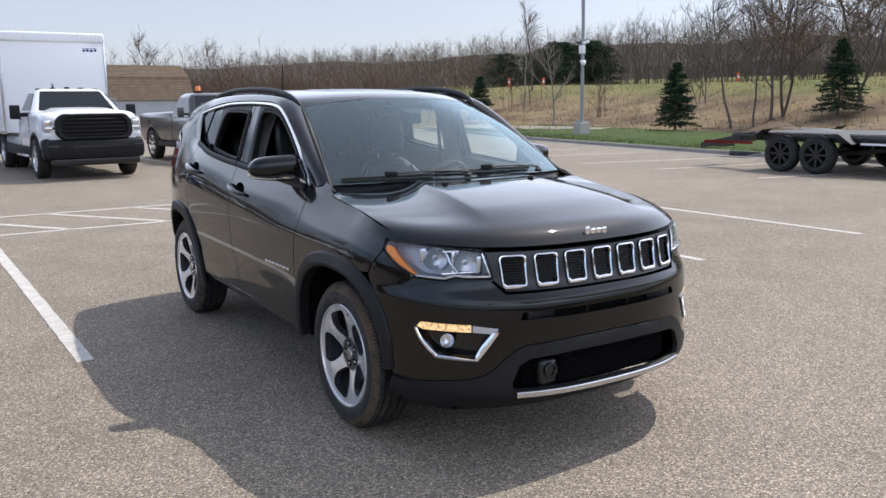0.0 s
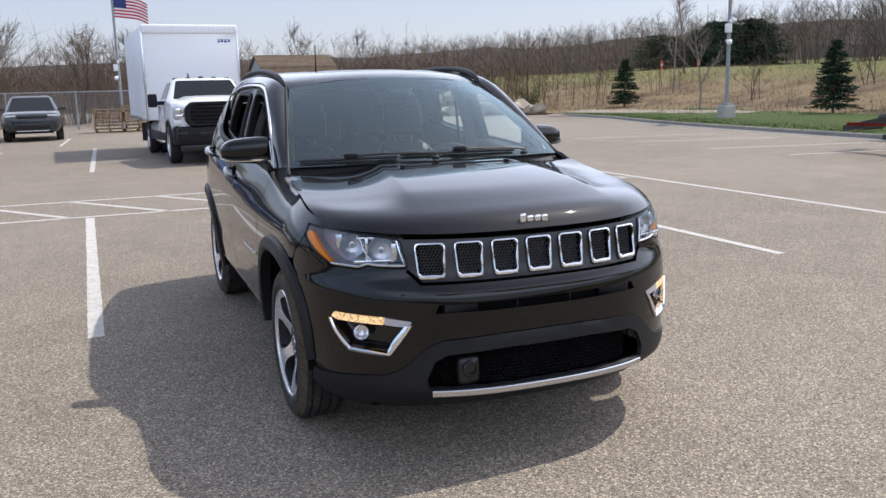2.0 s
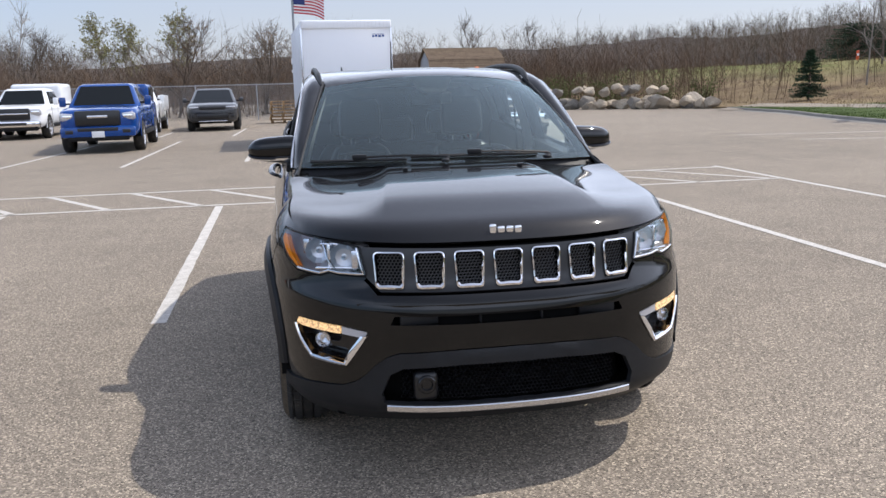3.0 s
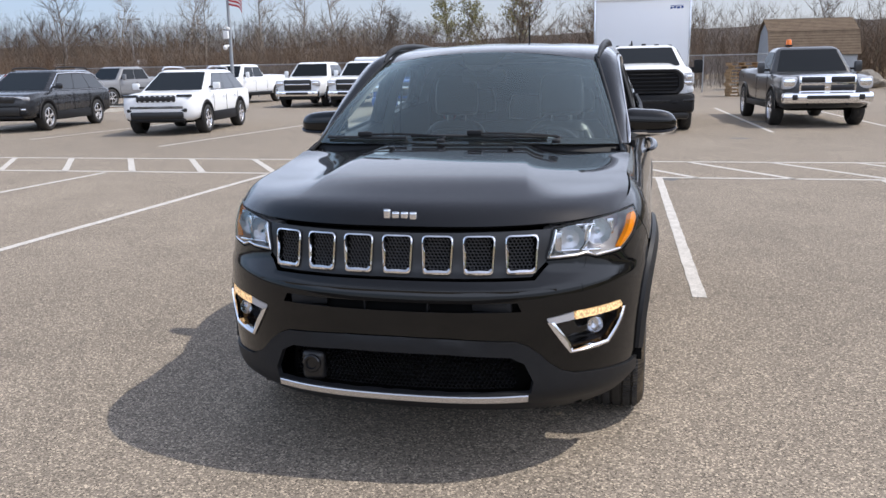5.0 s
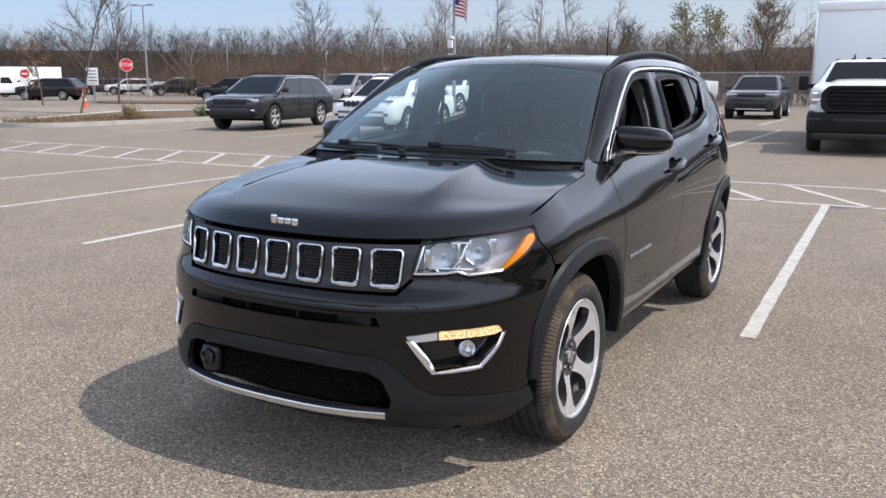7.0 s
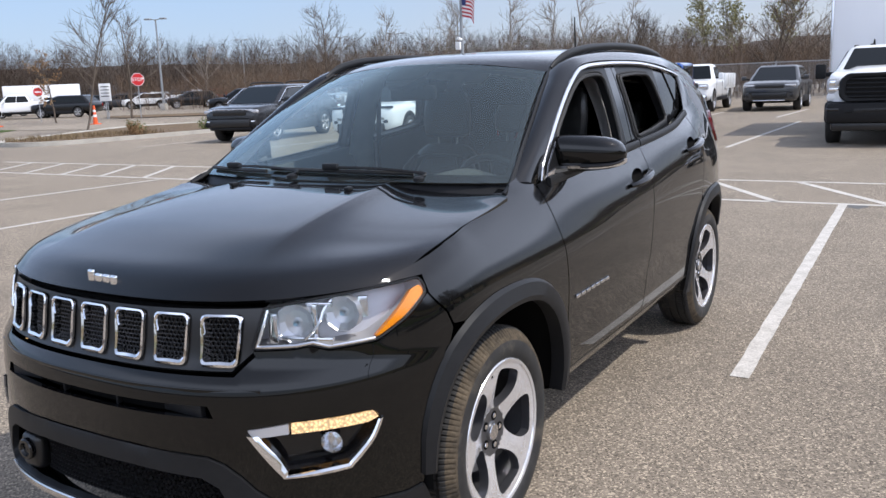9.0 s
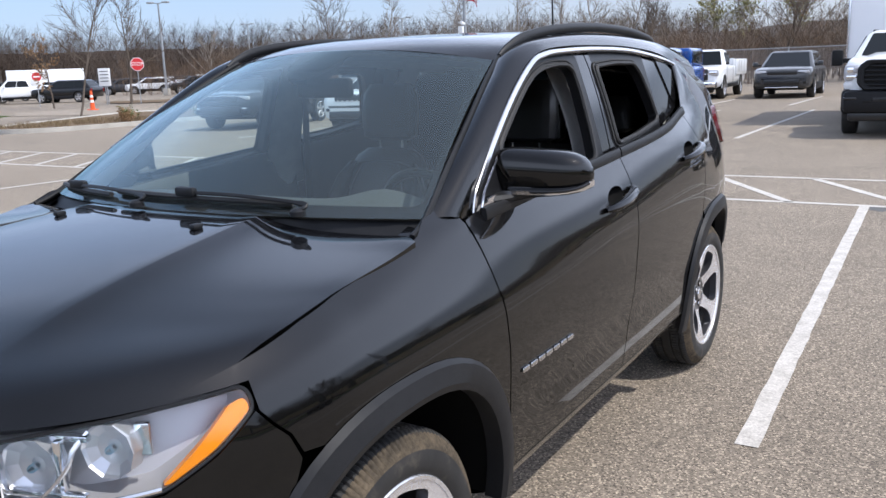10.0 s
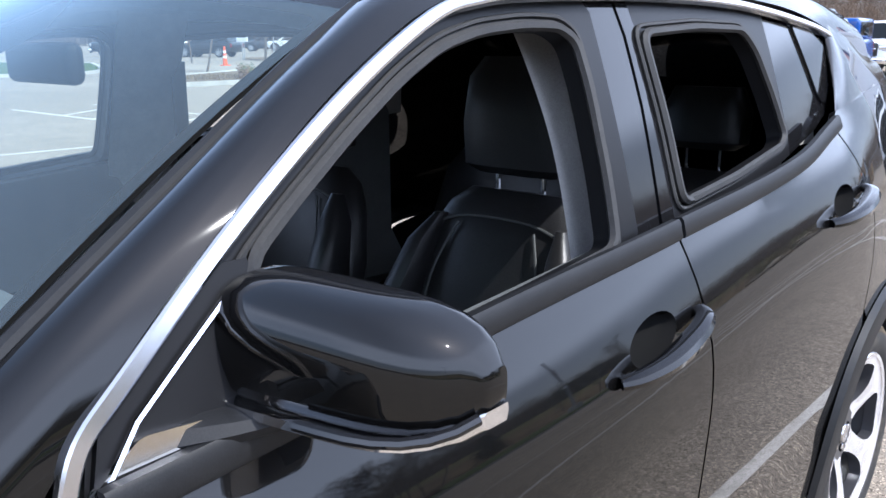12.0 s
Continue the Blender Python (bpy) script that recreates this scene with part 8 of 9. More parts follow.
M_RIDGE = mottled("wooded_ridge", (0.062, 0.052, 0.047), (0.105, 0.087, 0.076), 0.05, 1.0, 0.9, 1.0, 0.8, stretch=(1, 1, .35))
ridge("backdrop_back", [(-150, 100, 4), (-90, 110, 5.5), (-40, 98, 5.6), (0, 92, 6.9), (40, 100, 8.8), (75, 108, 11.4), (115, 95, 14.2), (140, 60, 15), (150, 20, 15), (140, -40, 11)], M_RIDGE, "far wooded ridge, brown and hazy", 1.3)
ridge("backdrop_left", [(-120, 190, 10), (-190, 130, 11), (-240, 60, 11), (-260, -20, 11), (-220, -120, 9)], M_RIDGE, "far wooded ridge beyond a car lot", 4.1)
ridge("backdrop_front", [(140, -40, 11), (120, -110, 9), (60, -150, 8), (-30, -160, 8), (-130, -150, 8), (-220, -120, 8)], M_RIDGE, "far wooded ridge behind the viewer", 7.7)

# single trees
bare_tree("bare_tree", -28.0, 18.0, .1, 6.6, "slender bare young tree on a mulch island", 21, None, .42, 16, 7, None, 1, .32, .007)
bare_tree("bare_tree", -43.4, 32.0, .05, 7.4, "bare forked tree beside a stop sign", 22, None, .62, 15, 9, None, 1, .25, .011)
bare_tree("bare_tree", -35.0, 41.5, .0, 7.6, "bare spreading tree behind parked cars", 23, None, .70, 15, 9, None, 1, .32, .010)
bare_tree("bare_tree", -44, 27, .0, 4.6, "small tree with dry tan leaves", 24, None, .5, 10, 6, (M_DRYLEAF, 420, .08), 1, .25, .012)
bare_tree("bare_tree", -66, 60, .0, 7.0, "low bare tree among far cars", 25, M_PALEBARK, .75, 14, 9, None, 1, .15, .016)
for k, (x, y, h) in enumerate(((-26, 58, 9.5), (-23, 60, 10.5), (-30, 60, 10), (-34, 57, 9), (-38, 62, 10.5), (-20, 57, 8.8), (-42, 58, 9.4))):
    bare_tree("bare_tree", x, y, 0, h, "tall pale bare tree in a wood edge", 40 + k, M_PALEBARK, .30, 13, 7, None, 1, .35, .008)
for k, (x, y, h) in enumerate(((-14.5, 60, 8.6), (-12, 61, 7.8), (-9.6, 62, 8.4))):
    bare_tree("budding_tree", x, y, 0, h, "tall tree with pale yellow-green buds", 60 + k, M_PALEBARK, .36, 16, 8, (M_BUD, 2200, .075), 1, .40, .009)
bare_tree("bare_tree", -3.2, 52, 0, 6.6, "broad bare tree behind a chain-link fence", 71, None, .75, 15, 9, (M_DRYLEAF, 350, .07), 2, .15, .013)
bare_tree("bare_tree", -8.3, 50, 0, 6.9, "broad bare tree behind parked pickups", 72, None, .72, 15, 9, (M_DRYLEAF, 350, .07), 2, .15, .013)
bare_tree("bare_tree", .8, 55, 0, 6.8, "round-crowned bare tree behind a fence", 73, None, .60, 15, 9, None, 2, .2, .012)
bare_tree("bare_tree", -17.5, 52, 0, 6.4, "broad bare tree behind a fence", 74, None, .72, 14, 9, None, 2, .15, .012)
bare_tree("bare_tree", 12.5, 56, 0, 7.5, "thin bare tree beside boulders", 75, None, .5, 12, 8, None, 1, .3, .009)
bare_tree("bare_tree", 16.5, 54, 0.4, 6.6, "thin bare tree beside boulders", 76, None, .45, 12, 8, None, 1, .3, .009)
bare_tree("bare_tree", 24.0, 27.0, bank_h(24, 27), 4.8, "pale bare young tree on a lawn edge", 77, M_PALEBARK, .55, 14, 7, None, 1, .28, .011)
bare_tree("bare_tree", 30.5, 38, bank_h(30.5, 38), 7.0, "thin bare tree on a bank", 78, M_PALEBARK, .4, 12, 7, None, 1, .3, .008)
bare_tree("bare_tree", 36.0, 44, bank_h(36, 44), 7.6, "dead-topped bare tree on a bank", 79, None, .25, 10, 6, None, 1, .45, .010)
bare_tree("bare_tree", 26.0, 18.3, bank_h(26, 18.3), 7.2, "slender bare tree at the foot of a bank", 80, None, .38, 13, 7, None, 1, .35, .008)
bare_tree("bare_tree", 27.2, 18.0, bank_h(27.2, 18), 6.0, "slender bare tree at the foot of a bank", 81, None, .38, 12, 7, None, 1, .35, .008)
bare_tree("maple_tree", 30.2, 19.0, bank_h(30.2, 19), 8.6, "large bare tree with hanging dry seeds", 82, None, .52, 16, 10, (M_DRYLEAF, 2600, .06), 3, .2, .008)
bare_tree("maple_tree", 33.5, 17.2, bank_h(33.5, 17.2), 9.0, "large bare tree with hanging dry seeds", 83, None, .5, 15, 10, (M_DRYLEAF, 2000, .06), 2, .2, .008)
for k, (x, y) in enumerate(((30, 30), (34, 27), (39, 33), (45, 36), (48, 30))):
    bare_tree("bare_tree", x, y, bank_h(x, y), random.uniform(2.2, 3.2), "low many-stemmed bare bush tree on a bank", 90 + k, None, .6, 7, 6, None, 4, .15, .009)
fir_tree(24.6, 19.9, bank_h(24.6, 19.9), 2.75, 1.0, "small dark green fir on a lawn edge", 101, 1.55)
fir_tree(30.8, 16.6, bank_h(30.8, 16.6), 3.1, 1.25, "bluish green spruce behind a trailer", 102, 1.5)
fir_tree(25.6, 35.6, bank_h(25.6, 35.6), 2.6, 1.05, "small dark green fir at the foot of a bank", 103, 1.5)
for k, (x, y, h) in enumerate(((50, 60, 4.4), (53, 61, 5.0), (56, 60.5, 5.3), (58.5, 62, 5.2), (55, 64, 5.4), (47, 62, 4.0))):
    fir_tree(x, y, bank_h(x, y) - .6, h, 3.0, "broad dark pine in bare woods", 110 + k, 1.9, True)
for k, (x, y, r) in enumerate(((17.5, 42.5, 1.9), (20.0, 41.0, 1.6), (15.0, 44.5, 1.8), (21.8, 39.6, 1.2))):
    shrub("green_shrub", x, y, .1, 1.7, r, M_GREENBUSH, "low shrub with fresh grey-green leaves", 120 + k, 1500, .05)
for k, (x, y) in enumerate(((-22.2, 15.6), (-21.9, 18.6), (-22.6, 20.8), (-24.0, 17.0))):
    shrub("small_shrub", x, y, .1, .5, .4, M_GREENBUSH if k % 2 else M_DRYLEAF, "small clipped shrub on a mulch island", 130 + k, 500, .04)

# ---- boulders ----
ROCKS = []
random.seed(5)
for k in range(6):
    bm = bmesh.new()
    bmesh.ops.create_icosphere(bm, subdivisions=3, radius=1)
    cuts = [Vector((random.gauss(0, 1), random.gauss(0, 1), random.gauss(0, .8))).normalized() for _ in range(13)]
    depth = [random.uniform(.5, .8) for _ in cuts]
    for q in bm.verts:
        n = q.co.normalized()
        rr = 1.0
        for c, dp in zip(cuts, depth):
            dd = n.dot(c)
            if dd > .3:
                rr = min(rr, dp / dd)
        rr *= 1 + .06 * noise.noise(n * 2.2 + Vector((k * 7, 0, 0)))
        q.co = Vector((n.x * rr, n.y * rr * .85, n.z * rr * .75))
    me = bpy.data.meshes.new("boulder")
    bm.to_mesh(me)
    bm.free()
    me.materials.append(M_ROCK)
    ROCKS.append(me)
for k in range(52):
    u = k / 51
    x, y = lerp(20.7, 11.5, u) + random.gauss(0, .35), lerp(37.0, 44.5, u) + random.gauss(0, .5)
    s = random.uniform(.38, .78)
    up = 0
    if 8 < k < 40 and k % 3 == 0:
        up, s = .75, random.uniform(.4, .55)
    ob = new("boulder", ROCKS[k % 6])
    ob.matrix_basis = pose(x, y, s * .55 + up, random.uniform(-25, 25), random.uniform(-25, 25), random.uniform(0, 360)) @ Matrix.Diagonal((s, s, s, 1))
    tagged(ob, "weathered grey-tan boulder in a heap", "boulder", "boulder heap")

# ---- poles, flags, fence, signs and other things ----
def flag(parent, x, y, z, w, h, ang):
    """A hanging striped flag, rippled; stripes and canton are parts."""
    d = Vector((math.cos(ang), math.sin(ang), 0))
    nrm = Vector((-d.y, d.x, 0))

    def at(u, v):
        rip = .10 * math.sin(u * 9 + v * 2) * u
        return Vector((x, y, z)) + d * (u * w * .92) + nrm * rip * w * .5 + Vector((0, 0, -v * h - .35 * u * u * h - .05 * math.sin(u * 7) * h * u))
    fl = new("flag")
    fl.parent = parent
    tagged(fl, "red, white and blue striped flag")
    for k in range(13):
        bm = bmesh.new()
        u0 = .40 if k < 7 else 0.0
        rows = [[bm.verts.new(at(lerp(u0, 1, i / 12), (k + e) / 13)) for e in (0, 1)] for i in range(13)]
        for a, b in zip(rows, rows[1:]):
            bm.faces.new((a[0], a[1], b[1], b[0]))
        part("stripe", bm, M_FLAGRED if k % 2 == 0 else M_FLAGWHITE, fl)
    bm = bmesh.new()
    rows = [[bm.verts.new(at(.40 * i / 5, 7 / 13 * j / 4)) for j in range(5)] for i in range(6)]
    for a, b in zip(rows, rows[1:]):
        for j in range(4):
            bm.faces.new((a[j], a[j + 1], b[j + 1], b[j]))
    part("canton", bm, M_FLAGBLUE, fl)


def camera_pole(x, y, h, base, label, ang, gear_z, flag_z, flag_w=1.8):
    p = empty("camera_pole", label, "pole", pose(x, y, 0), "poles")
    if base:
        bm = bmesh.new()
        lathe_bm(bm, [(-.1, .0), (-.1, .34), (.60, .33), (.63, .30), (.63, 0)], 4, "Z", close=False)
        bmesh.ops.rotate(bm, cent=(0, 0, 0), matrix=Matrix.Rotation(radians(38), 3, "Z"), verts=bm.verts[:])
        part("concrete_base", bm, M_KERB, p, "square concrete base", False)
        bm = bmesh.new()
        box_bm(bm, 0, 0, .66, .36, .36, .05, .01)
        part("base_plate", bm, M_POLEGREY, p)
        for sx in (1, -1):
            for sy in (1, -1):
                box("anchor_bolt", (sx * .13, sy * .13, .72), (.035, .035, .09), M_GALV, p, .005)
    z0 = .65 if base else 0
    bm = bmesh.new()
    tube_bm(bm, [(0, 0, z0), (0, 0, h * .5), (0, 0, h)], [.075, .068, .055], 12)
    part("pole_shaft", bm, M_POLEGREY, p)
    box("junction_box", (-.12, -.10, gear_z), (.22, .16, .32), M_SIGNWHITE, p, .02)
    box("camera_mount", (-.1, -.12, gear_z - .45), (.16, .2, .08), M_SIGNWHITE, p, .02)
    bm = bmesh.new()
    bmesh.ops.create_uvsphere(bm, u_segments=16, v_segments=10, radius=.10)
    bmesh.ops.translate(bm, vec=(-.14, -.2, gear_z - .52), verts=bm.verts[:])
    part("dome_camera", bm, M_SIGNWHITE, p)
    bm = bmesh.new()
    tube_bm(bm, [(0, -.05, gear_z + .25), (0, -.32, gear_z + .30)], .06, 10)
    part("camera_barrel", bm, M_SIGNWHITE, p)
    flag(p, 0, 0, flag_z, flag_w, 1.0, ang)
    return p


camera_pole(20.25, 20.8, 6.6, True, "grey metal pole with cameras and a flag on a concrete base", radians(49), 3.45, 5.75)
camera_pole(-.75, 41.0, 7.4, False, "grey flagpole with cameras behind a box truck", radians(-12), 3.0, 6.45)
camera_pole(-16.4, 28.2, 7.0, False, "grey flagpole with cameras behind parked cars", radians(-20), 3.0, 5.2, .95)


def light_pole(x, y, h, ang):
    p = empty("light_pole", "tall pale parking lot light pole with two lamp heads", "lamp post", pose(x, y, 0, 0, 0, ang), "light poles")
    bm = bmesh.new()
    tube_bm(bm, [(0, 0, 0), (0, 0, h)], [.11, .07], 8)
    part("pole_shaft", bm, M_GALV, p)
    for sx in (1, -1):
        tube("lamp_arm", [(0, 0, h - .05), (sx * .5, 0, h + .02)], .04, M_GALV, p)
        box("lamp_head", (sx * .75, 0, h + .04), (.55, .4, .14), M_GALV, p, .03)
    box("pole_base", (0, 0, .3), (.5, .5, .6), M_KERB, p, .03)


for x, y, h, a in ((-60, 49, 8.0, 20), (-92, 92, 9.0, 20), (-74, 22, 5.5, 10), (-110, 120, 8, 0), (-130, 70, 8, 0), (-70, 88, 8, 30), (-52, 75, 7.0, 30)):
    light_pole(x, y, h, a)
light_pole(21.0, -9.0, 7.5, 60)


def sign_post(x, y, h, kind, ang, label):
    s = empty("road_sign", label, "sign", pose(x, y, 0, 0, 0, ang), "signs")
    tube("sign_post", [(0, .02, 0), (0, .02, h + .2)], .03, M_GALV, s, 6)
    if kind == "stop":
        for nm, r, mat, yy in (("sign_rim", .42, M_SIGNWHITE, 0), ("sign_face", .39, M_SIGNRED, -.008)):
            bm = bmesh.new()
            a8 = [math.pi / 8 + math.pi / 4 * k for k in range(8)]
            ring_loft(bm, [[Vector((r * math.cos(a), yy, h + r * math.sin(a))) for a in a8], [Vector((r * math.cos(a), yy - .01, h + r * math.sin(a))) for a in a8]])
            part(nm, bm, mat, s, "", False)
        cu = bpy.data.curves.new("stop_word", "FONT")
        cu.body = "STOP"
        cu.size = .30
        cu.align_x, cu.align_y = "CENTER", "CENTER"
        cu.extrude = .004
        w = new("sign_word", cu)
        w.parent = s
        w.matrix_basis = pose(0, -.03, h, 90, 0, 0)
        cu.materials.append(M_SIGNWHITE)
    elif kind == "enter":
        box("sign_board", (0, 0, h), (.62, .02, .9), M_SIGNWHITE, s, .01)
        bm = bmesh.new()
        lathe_bm(bm, [(-.02, 0), (-.02, .26), (-.012, .27), (0, .27)], 24, "Y", (0, 0, h + .12), close=False)
        part("sign_disc", bm, M_SIGNRED, s)
        box("sign_bar", (0, -.025, h + .12), (.36, .012, .09), M_SIGNWHITE, s, .004)
    else:
        box("sign_board", (0, 0, h), (.7, .02, 1.1), M_SIGNWHITE, s, .01)
        for k in range(4):
            box("print_bar", (0, -.014, h + .35 - .2 * k), (.5, .006, .05), M_MESHBLK, s, 0)


sign_post(-42.0, 31.9, 2.4, "stop", 62, "red stop sign on a metal post")
sign_post(-48.0, 29.0, 1.75, "enter", 62, "red and white no-entry sign on a post")
sign_post(-44.9, 31.6, 1.7, "board", 40, "white notice board on posts")
sign_post(-45.5, 32.2, 1.7, "board", 100, "white notice board on posts")


def cone(x, y, h, label):
    c = empty("traffic_cone", label, "traffic cone", pose(x, y, 0), "traffic cones")
    box("cone_foot", (0, 0, .03), (.42, .42, .06), M_ORANGE, c, .01)
    for k, (z0, z1, mat) in enumerate(((.05, .40, M_ORANGE), (.40, .52, M_SIGNWHITE), (.52, .66, M_ORANGE), (.66, .78, M_SIGNWHITE), (.78, 1.0, M_ORANGE))):
        bm = bmesh.new()
        lathe_bm(bm, [(z0 * h, lerp(.13, .05, z0)), (z1 * h, lerp(.13, .05, z1))], 14, "Z", close=False)
        part("cone_band", bm, mat, c)


cone(-37.0, 24.9, 1.0, "orange and white traffic drum beside a gravel bed")
cone(-43.5, 23.4, 1.05, "orange delineator post beside a lawn")
for x, y in ((43.5, 52), (41, 53.5), (51, 38)):
    c = empty("marker_post", "orange marker stake on a bank", "stake", pose(x, y, bank_h(x, y)), "marker stakes")
    box("stake", (0, 0, .4), (.22, .06, .9), M_ORANGE, c, .01)
    box("stake_band", (0, -.035, .55), (.2, .01, .16), M_SIGNWHITE, c, 0)


# chain-link fence along the back
def chain_fence(x0, y0, x1, y1, h=1.85):
    f = empty("chain_link_fence", "galvanised chain-link fence with top rail", "fence")
    a, b = Vector((x0, y0, 0)), Vector((x1, y1, 0))
    n = int((b - a).length / 3.0)
    for k in range(n + 1):
        p = a.lerp(b, k / n)
        tube("fence_post", [p, p + Vector((0, 0, h + .05))], .035, M_GALV, f, 6)
    tube("top_rail", [a + Vector((0, 0, h)), b + Vector((0, 0, h))], .028, M_GALV, f, 6)
    verts, faces = [], []
    L = (b - a).length
    d = (b - a).normalized()
    k = -h
    while k < L:
        for sg in (1, -1):
            s0, s1 = (k, k + h) if sg > 0 else (k + h, k)
            p, q = a + d * min(max(s0, 0), L), a + d * min(max(s1, 0), L)
            p.z, q.z = .05, h
            w = d * .005
            m = len(verts)
            verts += [tuple(p - w), tuple(p + w), tuple(q + w), tuple(q - w)]
            faces.append((m, m + 1, m + 2, m + 3))
        k += .12
    me = bpy.data.meshes.new("fence_mesh")
    me.from_pydata(verts, [], faces)
    me.materials.append(M_GALV)
    o = new("fence_mesh", me)
    o.parent = f
    tagged(o, "woven wire mesh", "", "", "stuff")


chain_fence(-34, 41.5, 6.5, 40.3)


def pallet_mesh():
    out = []
    kinds = []
    for sx, sy, sz in ((1.2, .10, .02), (.05, 1.0, .10)):
        bm = bmesh.new()
        box_bm(bm, 0, 0, 0, sx, sy, sz)
        me = bpy.data.meshes.new("plank")
        bm.to_mesh(me)
        bm.free()
        me.materials.append(M_PALLET)
        kinds.append(me)
    board, bearer = kinds
    for k in range(7):
        out.append(("board", board, (0, lerp(-.46, .46, k / 6), .135)))
    for x in (-.56, 0, .56):
        out.append(("bearer", bearer, (x, 0, .075)))
    for y in (-.42, 0, .42):
        out.append(("board", board, (0, y, .012)))
    return out


PALLET = pallet_mesh()
random.seed(9)
for sx, sy, n, yaw in ((-.2, 35.6, 8, 3), (-1.45, 35.7, 7, -2), (4.75, 35.0, 10, 8), (5.95, 37.4, 4, 4)):
    for k in range(n):
        o = new("pallet")
        o.empty_display_size = .2
        o.matrix_basis = pose(sx + random.gauss(0, .03), sy + random.gauss(0, .03), .146 * k, 0, 0, yaw + random.gauss(0, 2))
        tagged(o, "weathered wooden pallet in a stack", "pallet", "stacked pallets")
        for nm, me, at in PALLET:
            share(nm, me, o, Matrix.Translation(at))


# gambrel-roofed shed
def build_shed():
    s = empty("shed", "barn-shaped shed with brown shingle roof and grey walls", "shed", pose(9.0, 45.5, 0, 0, 0, 4))
    hw, dp = 2.15, 1.9
    prof = [(-dp, 0), (-dp, 1.85), (-dp * .72, 3.02), (0, 3.68), (dp * .72, 3.02), (dp, 1.85), (dp, 0)]
    for sx in (1, -1):
        bm = bmesh.new()
        ring_loft(bm, [[Vector((sx * hw, y, z)) for y, z in prof], [Vector((sx * (hw - .08), y, z)) for y, z in prof]])
        part("gable_wall", bm, M_SHEDWALL, s, "", False)
    for sy in (1, -1):
        box("long_wall", (0, sy * (dp - .04), 1.0), (2 * hw - .1, .08, 2.0), M_SHEDWALL, s, 0)
    # courses of shingles
    for sy in (1, -1):
        for (ya, za), (yb, zb), n in (((dp + .12, 1.77), (dp * .72, 3.04), 9), ((dp * .74, 3.01), (0, 3.72), 9)):
            for k in range(n):
                t0, t1 = k / n, (k + 1.25) / n
                bm = bmesh.new()
                A = [Vector((x, sy * lerp(ya, yb, t), lerp(za, zb, t) + dz)) for x, t, dz in ((-hw - .15, t0, .03), (hw + .15, t0, .03), (hw + .15, t1, .0), (-hw - .15, t1, .0))]
                Bt = [q + Vector((0, 0, -.03)) for q in A]
                ring_loft(bm, [A, Bt])
                part("shingle_course", bm, M_SHINGLE, s, "", False)
    return s


build_shed()


# flatbed trailer
def build_trailer():
    t = empty("flatbed_trailer", "black steel flatbed trailer with twin axles on asphalt", "trailer", pose(14.1, 0, 0))
    w = 1.15
    for sx in (1, -1):
        box("side_rail", (sx * w, 3.2, .70), (.10, 8.6, .16), M_STEELBLK, t, .01)
        box("rub_rail", (sx * (w + .09), 3.2, .72), (.03, 8.6, .05), M_STEELBLK, t, .005)
        for k in range(18):
            box("stake_pocket", (sx * (w + .07), lerp(-.9, 7.3, k / 17), .70), (.05, .09, .12), M_STEELBLK, t, .004)
        # sloping tail deck
        bm = bmesh.new()
        ring_loft(bm, [[Vector((sx * w + dx, y, z)) for dx, y, z in ((-.06, 7.0, .62), (.06, 7.0, .62), (.06, 7.0, .80), (-.06, 7.0, .80))], [Vector((sx * w + dx, y, z)) for dx, y, z in ((-.06, 8.4, .40), (.06, 8.4, .40), (.06, 8.4, .52), (-.06, 8.4, .52))]])
        part("tail_rail", bm, M_STEELBLK, t, "", False)
        # fenders over the wheels
        bm = bmesh.new()
        P = [(6.95, .60), (6.55, .86), (6.2, .90), (5.3, .90), (4.9, .86), (4.55, .62)]
        ring_loft(bm, [[Vector((sx * (w + .0), y, z)) for y, z in P], [Vector((sx * (w + .34), y, z)) for y, z in P]], False, False)
        part("trailer_fender", bm, M_STEELBLK, t, "", False)
        for y in (6.16, 5.34):
            plain_wheel(t, sx * (w + .16), y, .375, .23, (8, True))
        box("reflector_strip", (sx * (w + .11), 7.6, .56), (.012, 1.3, .06), M_RED, t, 0)
        box("reflector_strip", (sx * (w + .112), 3.2, .62), (.012, 2.6, .04), M_SIGNWHITE, t, 0)
    for k in range(24):
        box("deck_plank", (lerp(-1.06, 1.06, k / 23), 3.0, .775), (.088, 8.0, .04), M_STEELBLK, t, .004)
    for k in range(9):
        box("cross_member", (0, lerp(-.8, 6.8, k / 8), .66), (2.2, .08, .10), M_STEELBLK, t, .005)
    for y in (6.16, 5.34):
        tube("axle", [(-1.2, y, .37), (1.2, y, .37)], .05, M_STEELBLK, t)
    box("ramp", (-.6, 8.3, .50), (.5, .35, .16), M_STEELBLK, t, .02, "", None)
    box("headboard", (0, -1.1, 1.1), (2.3, .08, .8), M_STEELBLK, t, .01)
    tube("tongue", [(-.6, -1.1, .6), (0, -3.0, .55)], .07, M_STEELBLK, t)
    tube("tongue", [(.6, -1.1, .6), (0, -3.0, .55)], .07, M_STEELBLK, t)
    box("jack", (0, -2.8, .35), (.12, .12, .7), M_STEELBLK, t, .01)
    return t


build_trailer()

# storm drain in the kerb by the trailer
dr = empty("storm_drain", "dark storm drain opening in a kerb", "drain", pose(16.0, 9.6, 0))
box("drain_hood", (.05, 0, .07), (.12, 1.0, .13), M_STEELBLK, dr, .01)
box("drain_grate", (-.3, 0, .006), (.4, .9, .012), M_STEELBLK, dr, .003)
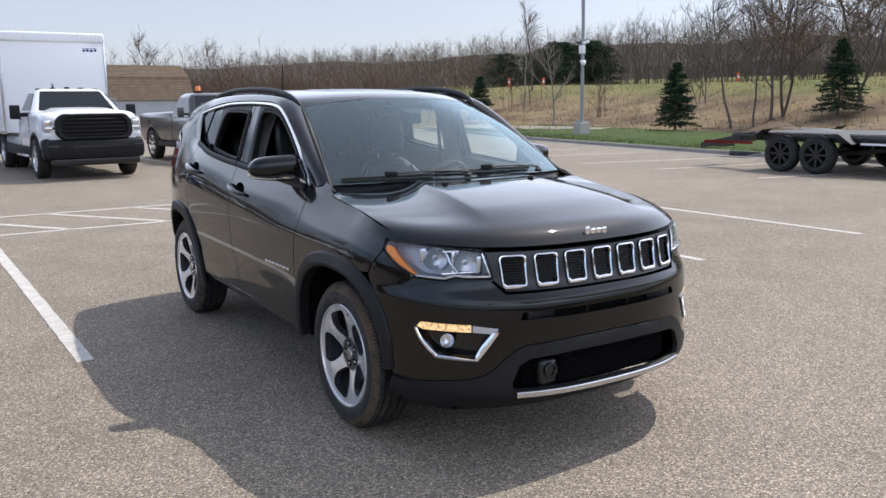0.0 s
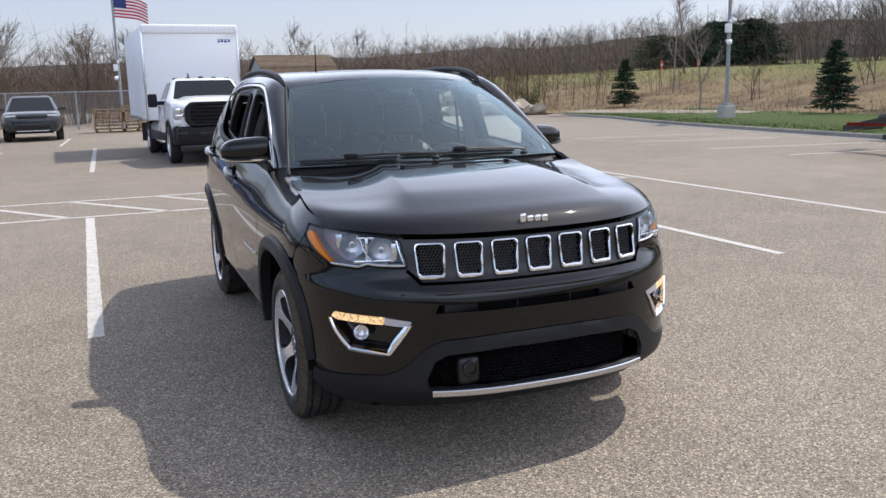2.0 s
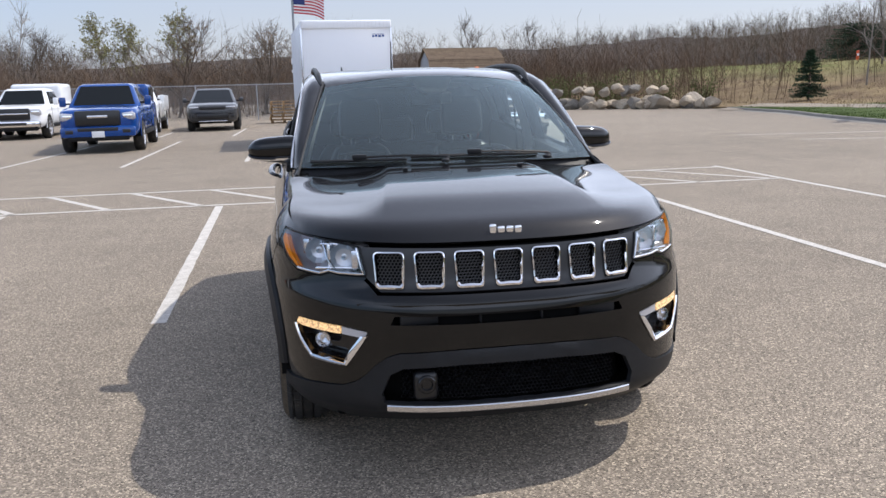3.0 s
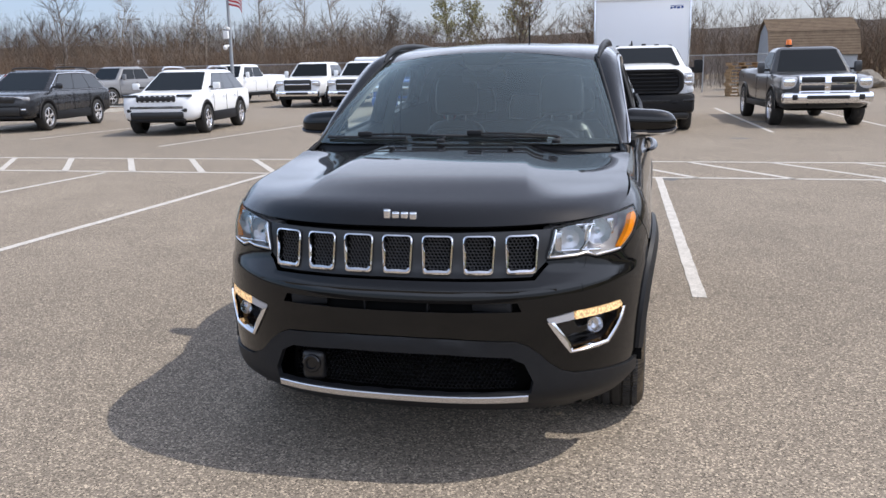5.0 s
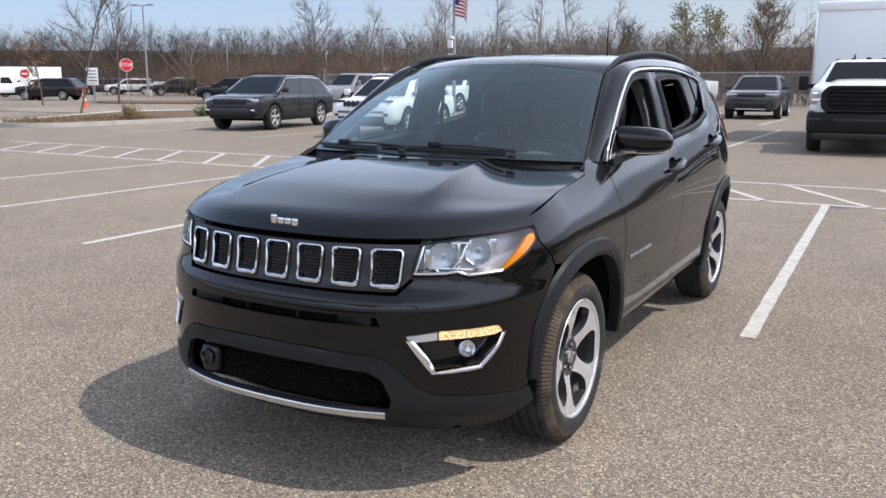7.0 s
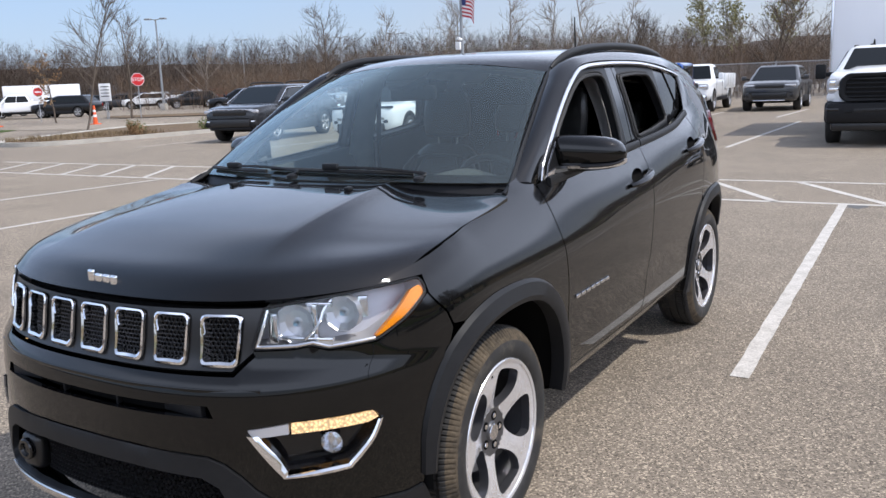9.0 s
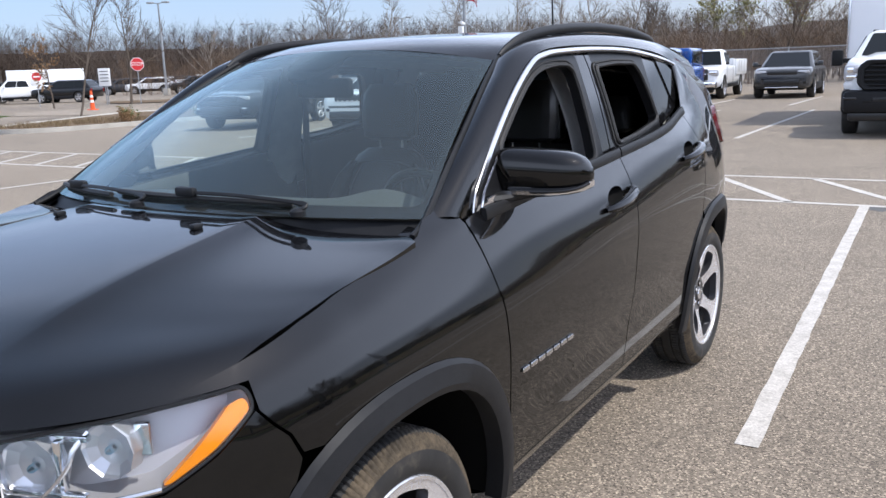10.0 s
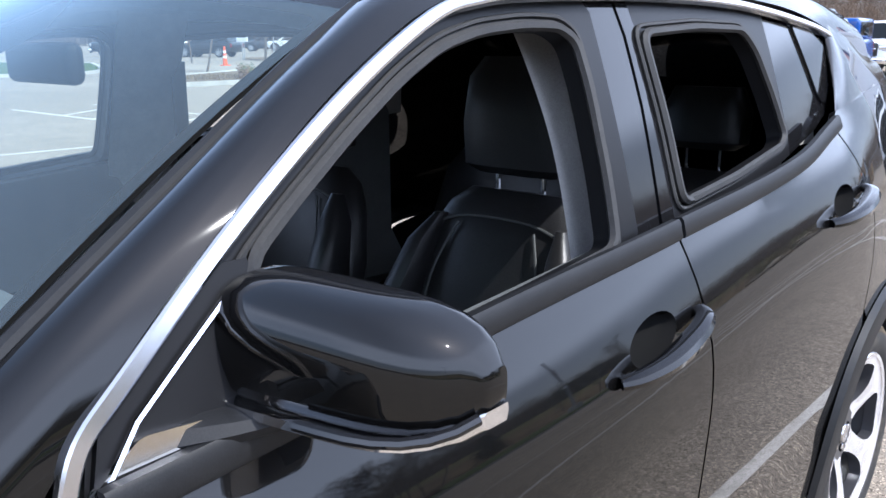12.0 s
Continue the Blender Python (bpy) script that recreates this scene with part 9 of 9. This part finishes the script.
# gravel and soil heaps behind the trailer
for x, y, r, h in ((22.2, 13.2, 1.6, .62), (24.5, 11.0, 1.6, .35), (23.6, 14.8, 1.1, .40)):
    bm = bmesh.new()
    rings = []
    for k in range(8):
        t = k / 7
        rings.append([Vector((x + r * (1 - t) * math.cos(a) * (1 + .15 * noise.noise((math.cos(a) * 2 + x, math.sin(a) * 2, t))), y + r * (1 - t) * math.sin(a), .1 + h * smooth01(t) + .04 * noise.noise((a * 3, t * 5, x)))) for a in [2 * math.pi * j / 28 for j in range(28)]])
    ring_loft(bm, rings, True, False)
    tagged(part("soil_heap", bm, M_SOIL, None, "heap of grey-brown soil and gravel"), "heap of grey-brown soil and gravel", "heap", "soil heaps")

# ---- far car lot ----
random.seed(31)
PAINTS = [M_WHITEP, M_BLKP, M_BLKP, M_GREYP, M_WHITEP, M_REDP, M_SILVERP, M_BROWNP, M_BLUEP]
PROTO = {}


def far_vehicle(kind, mat, m, label, cat):
    key = (kind, mat.name)
    if key not in PROTO:
        spec = suv_spec() if kind == "suv" else pickup_spec()
        PROTO[key] = vehicle("parked_" + kind, label, mat, spec, m, "cars in the far lot", cat, False)
        return PROTO[key]
    return copy_thing(PROTO[key], m)


NAMES = {M_WHITEP.name: "white", M_BLKP.name: "black", M_GREYP.name: "slate grey", M_REDP.name: "red", M_SILVERP.name: "silver", M_BROWNP.name: "dark grey", M_BLUEP.name: "blue"}
# nearer far cars, each where it stands
for kind, mat, x, y, yaw in (("pickup", M_WHITEP, -60, 33.0, -28), ("pickup", M_BLKP, -66, 33, -28), ("suv", M_BLKP, -57, 35.5, -66), ("suv", M_GREYP, -74, 53.5, -50), ("suv", M_WHITEP, -72, 55, -45), ("suv", M_BLKP, -63, 53, -35), ("suv", M_BLKP, -41, 38.2, -72), ("suv", M_REDP, -43, 44.5, -60), ("suv", M_WHITEP, -69, 41, -30), ("suv", M_BLKP, -72, 38, -30), ("suv", M_SILVERP, -77, 40, -30), ("suv", M_BLKP, -52, 52, -40), ("suv", M_GREYP, -57, 56, -40)):
    far_vehicle(kind, mat, place(x, y, yaw), NAMES[mat.name] + " " + kind.upper().replace("PICKUP", "pickup") + " parked in a far lot", "car" if kind == "suv" else "pickup")
for row in range(7):
    for k in range(15):
        u = k / 14
        x = lerp(-92, -40, u) - row * 5.5 + random.gauss(0, .3)
        y = lerp(48, 92, u) + row * 9 + random.gauss(0, .3)
        if random.random() < .12 or (row == 0 and k < 5):
            continue
        kind = "pickup" if random.random() < .4 else "suv"
        mat = random.choice(PAINTS)
        far_vehicle(kind, mat, place(x, y, 140 + random.choice((0, 180)) + random.gauss(0, 2)), NAMES[mat.name] + " " + kind.upper().replace("PICKUP", "pickup") + " parked in a far lot", "car" if kind == "suv" else "pickup")
# white trailers and vans far off
for x, y, l, yaw in ((-94, 59.5, 8.5, -33), (-58, 84, 6, 40), (-80, 100, 7, 40)):
    v = empty("cargo_trailer", "white box trailer parked in a far lot", "trailer", place(x, y, yaw), "white trailers")
    box("trailer_box", (0, 0, 1.9), (2.4, l, 2.3), M_BOXPANEL, v, .05)
    box("trailer_frame", (0, 0, .65), (2.2, l * .95, .2), M_STEELBLK, v, .02)
    for sx in (1, -1):
        for yy in (l * .3, l * .3 - .9):
            plain_wheel(v, sx * 1.05, yy, .42, .26, (8, True))
    box("trailer_leg", (0, -l * .4, .4), (.3, .3, .8), M_STEELBLK, v, .02)
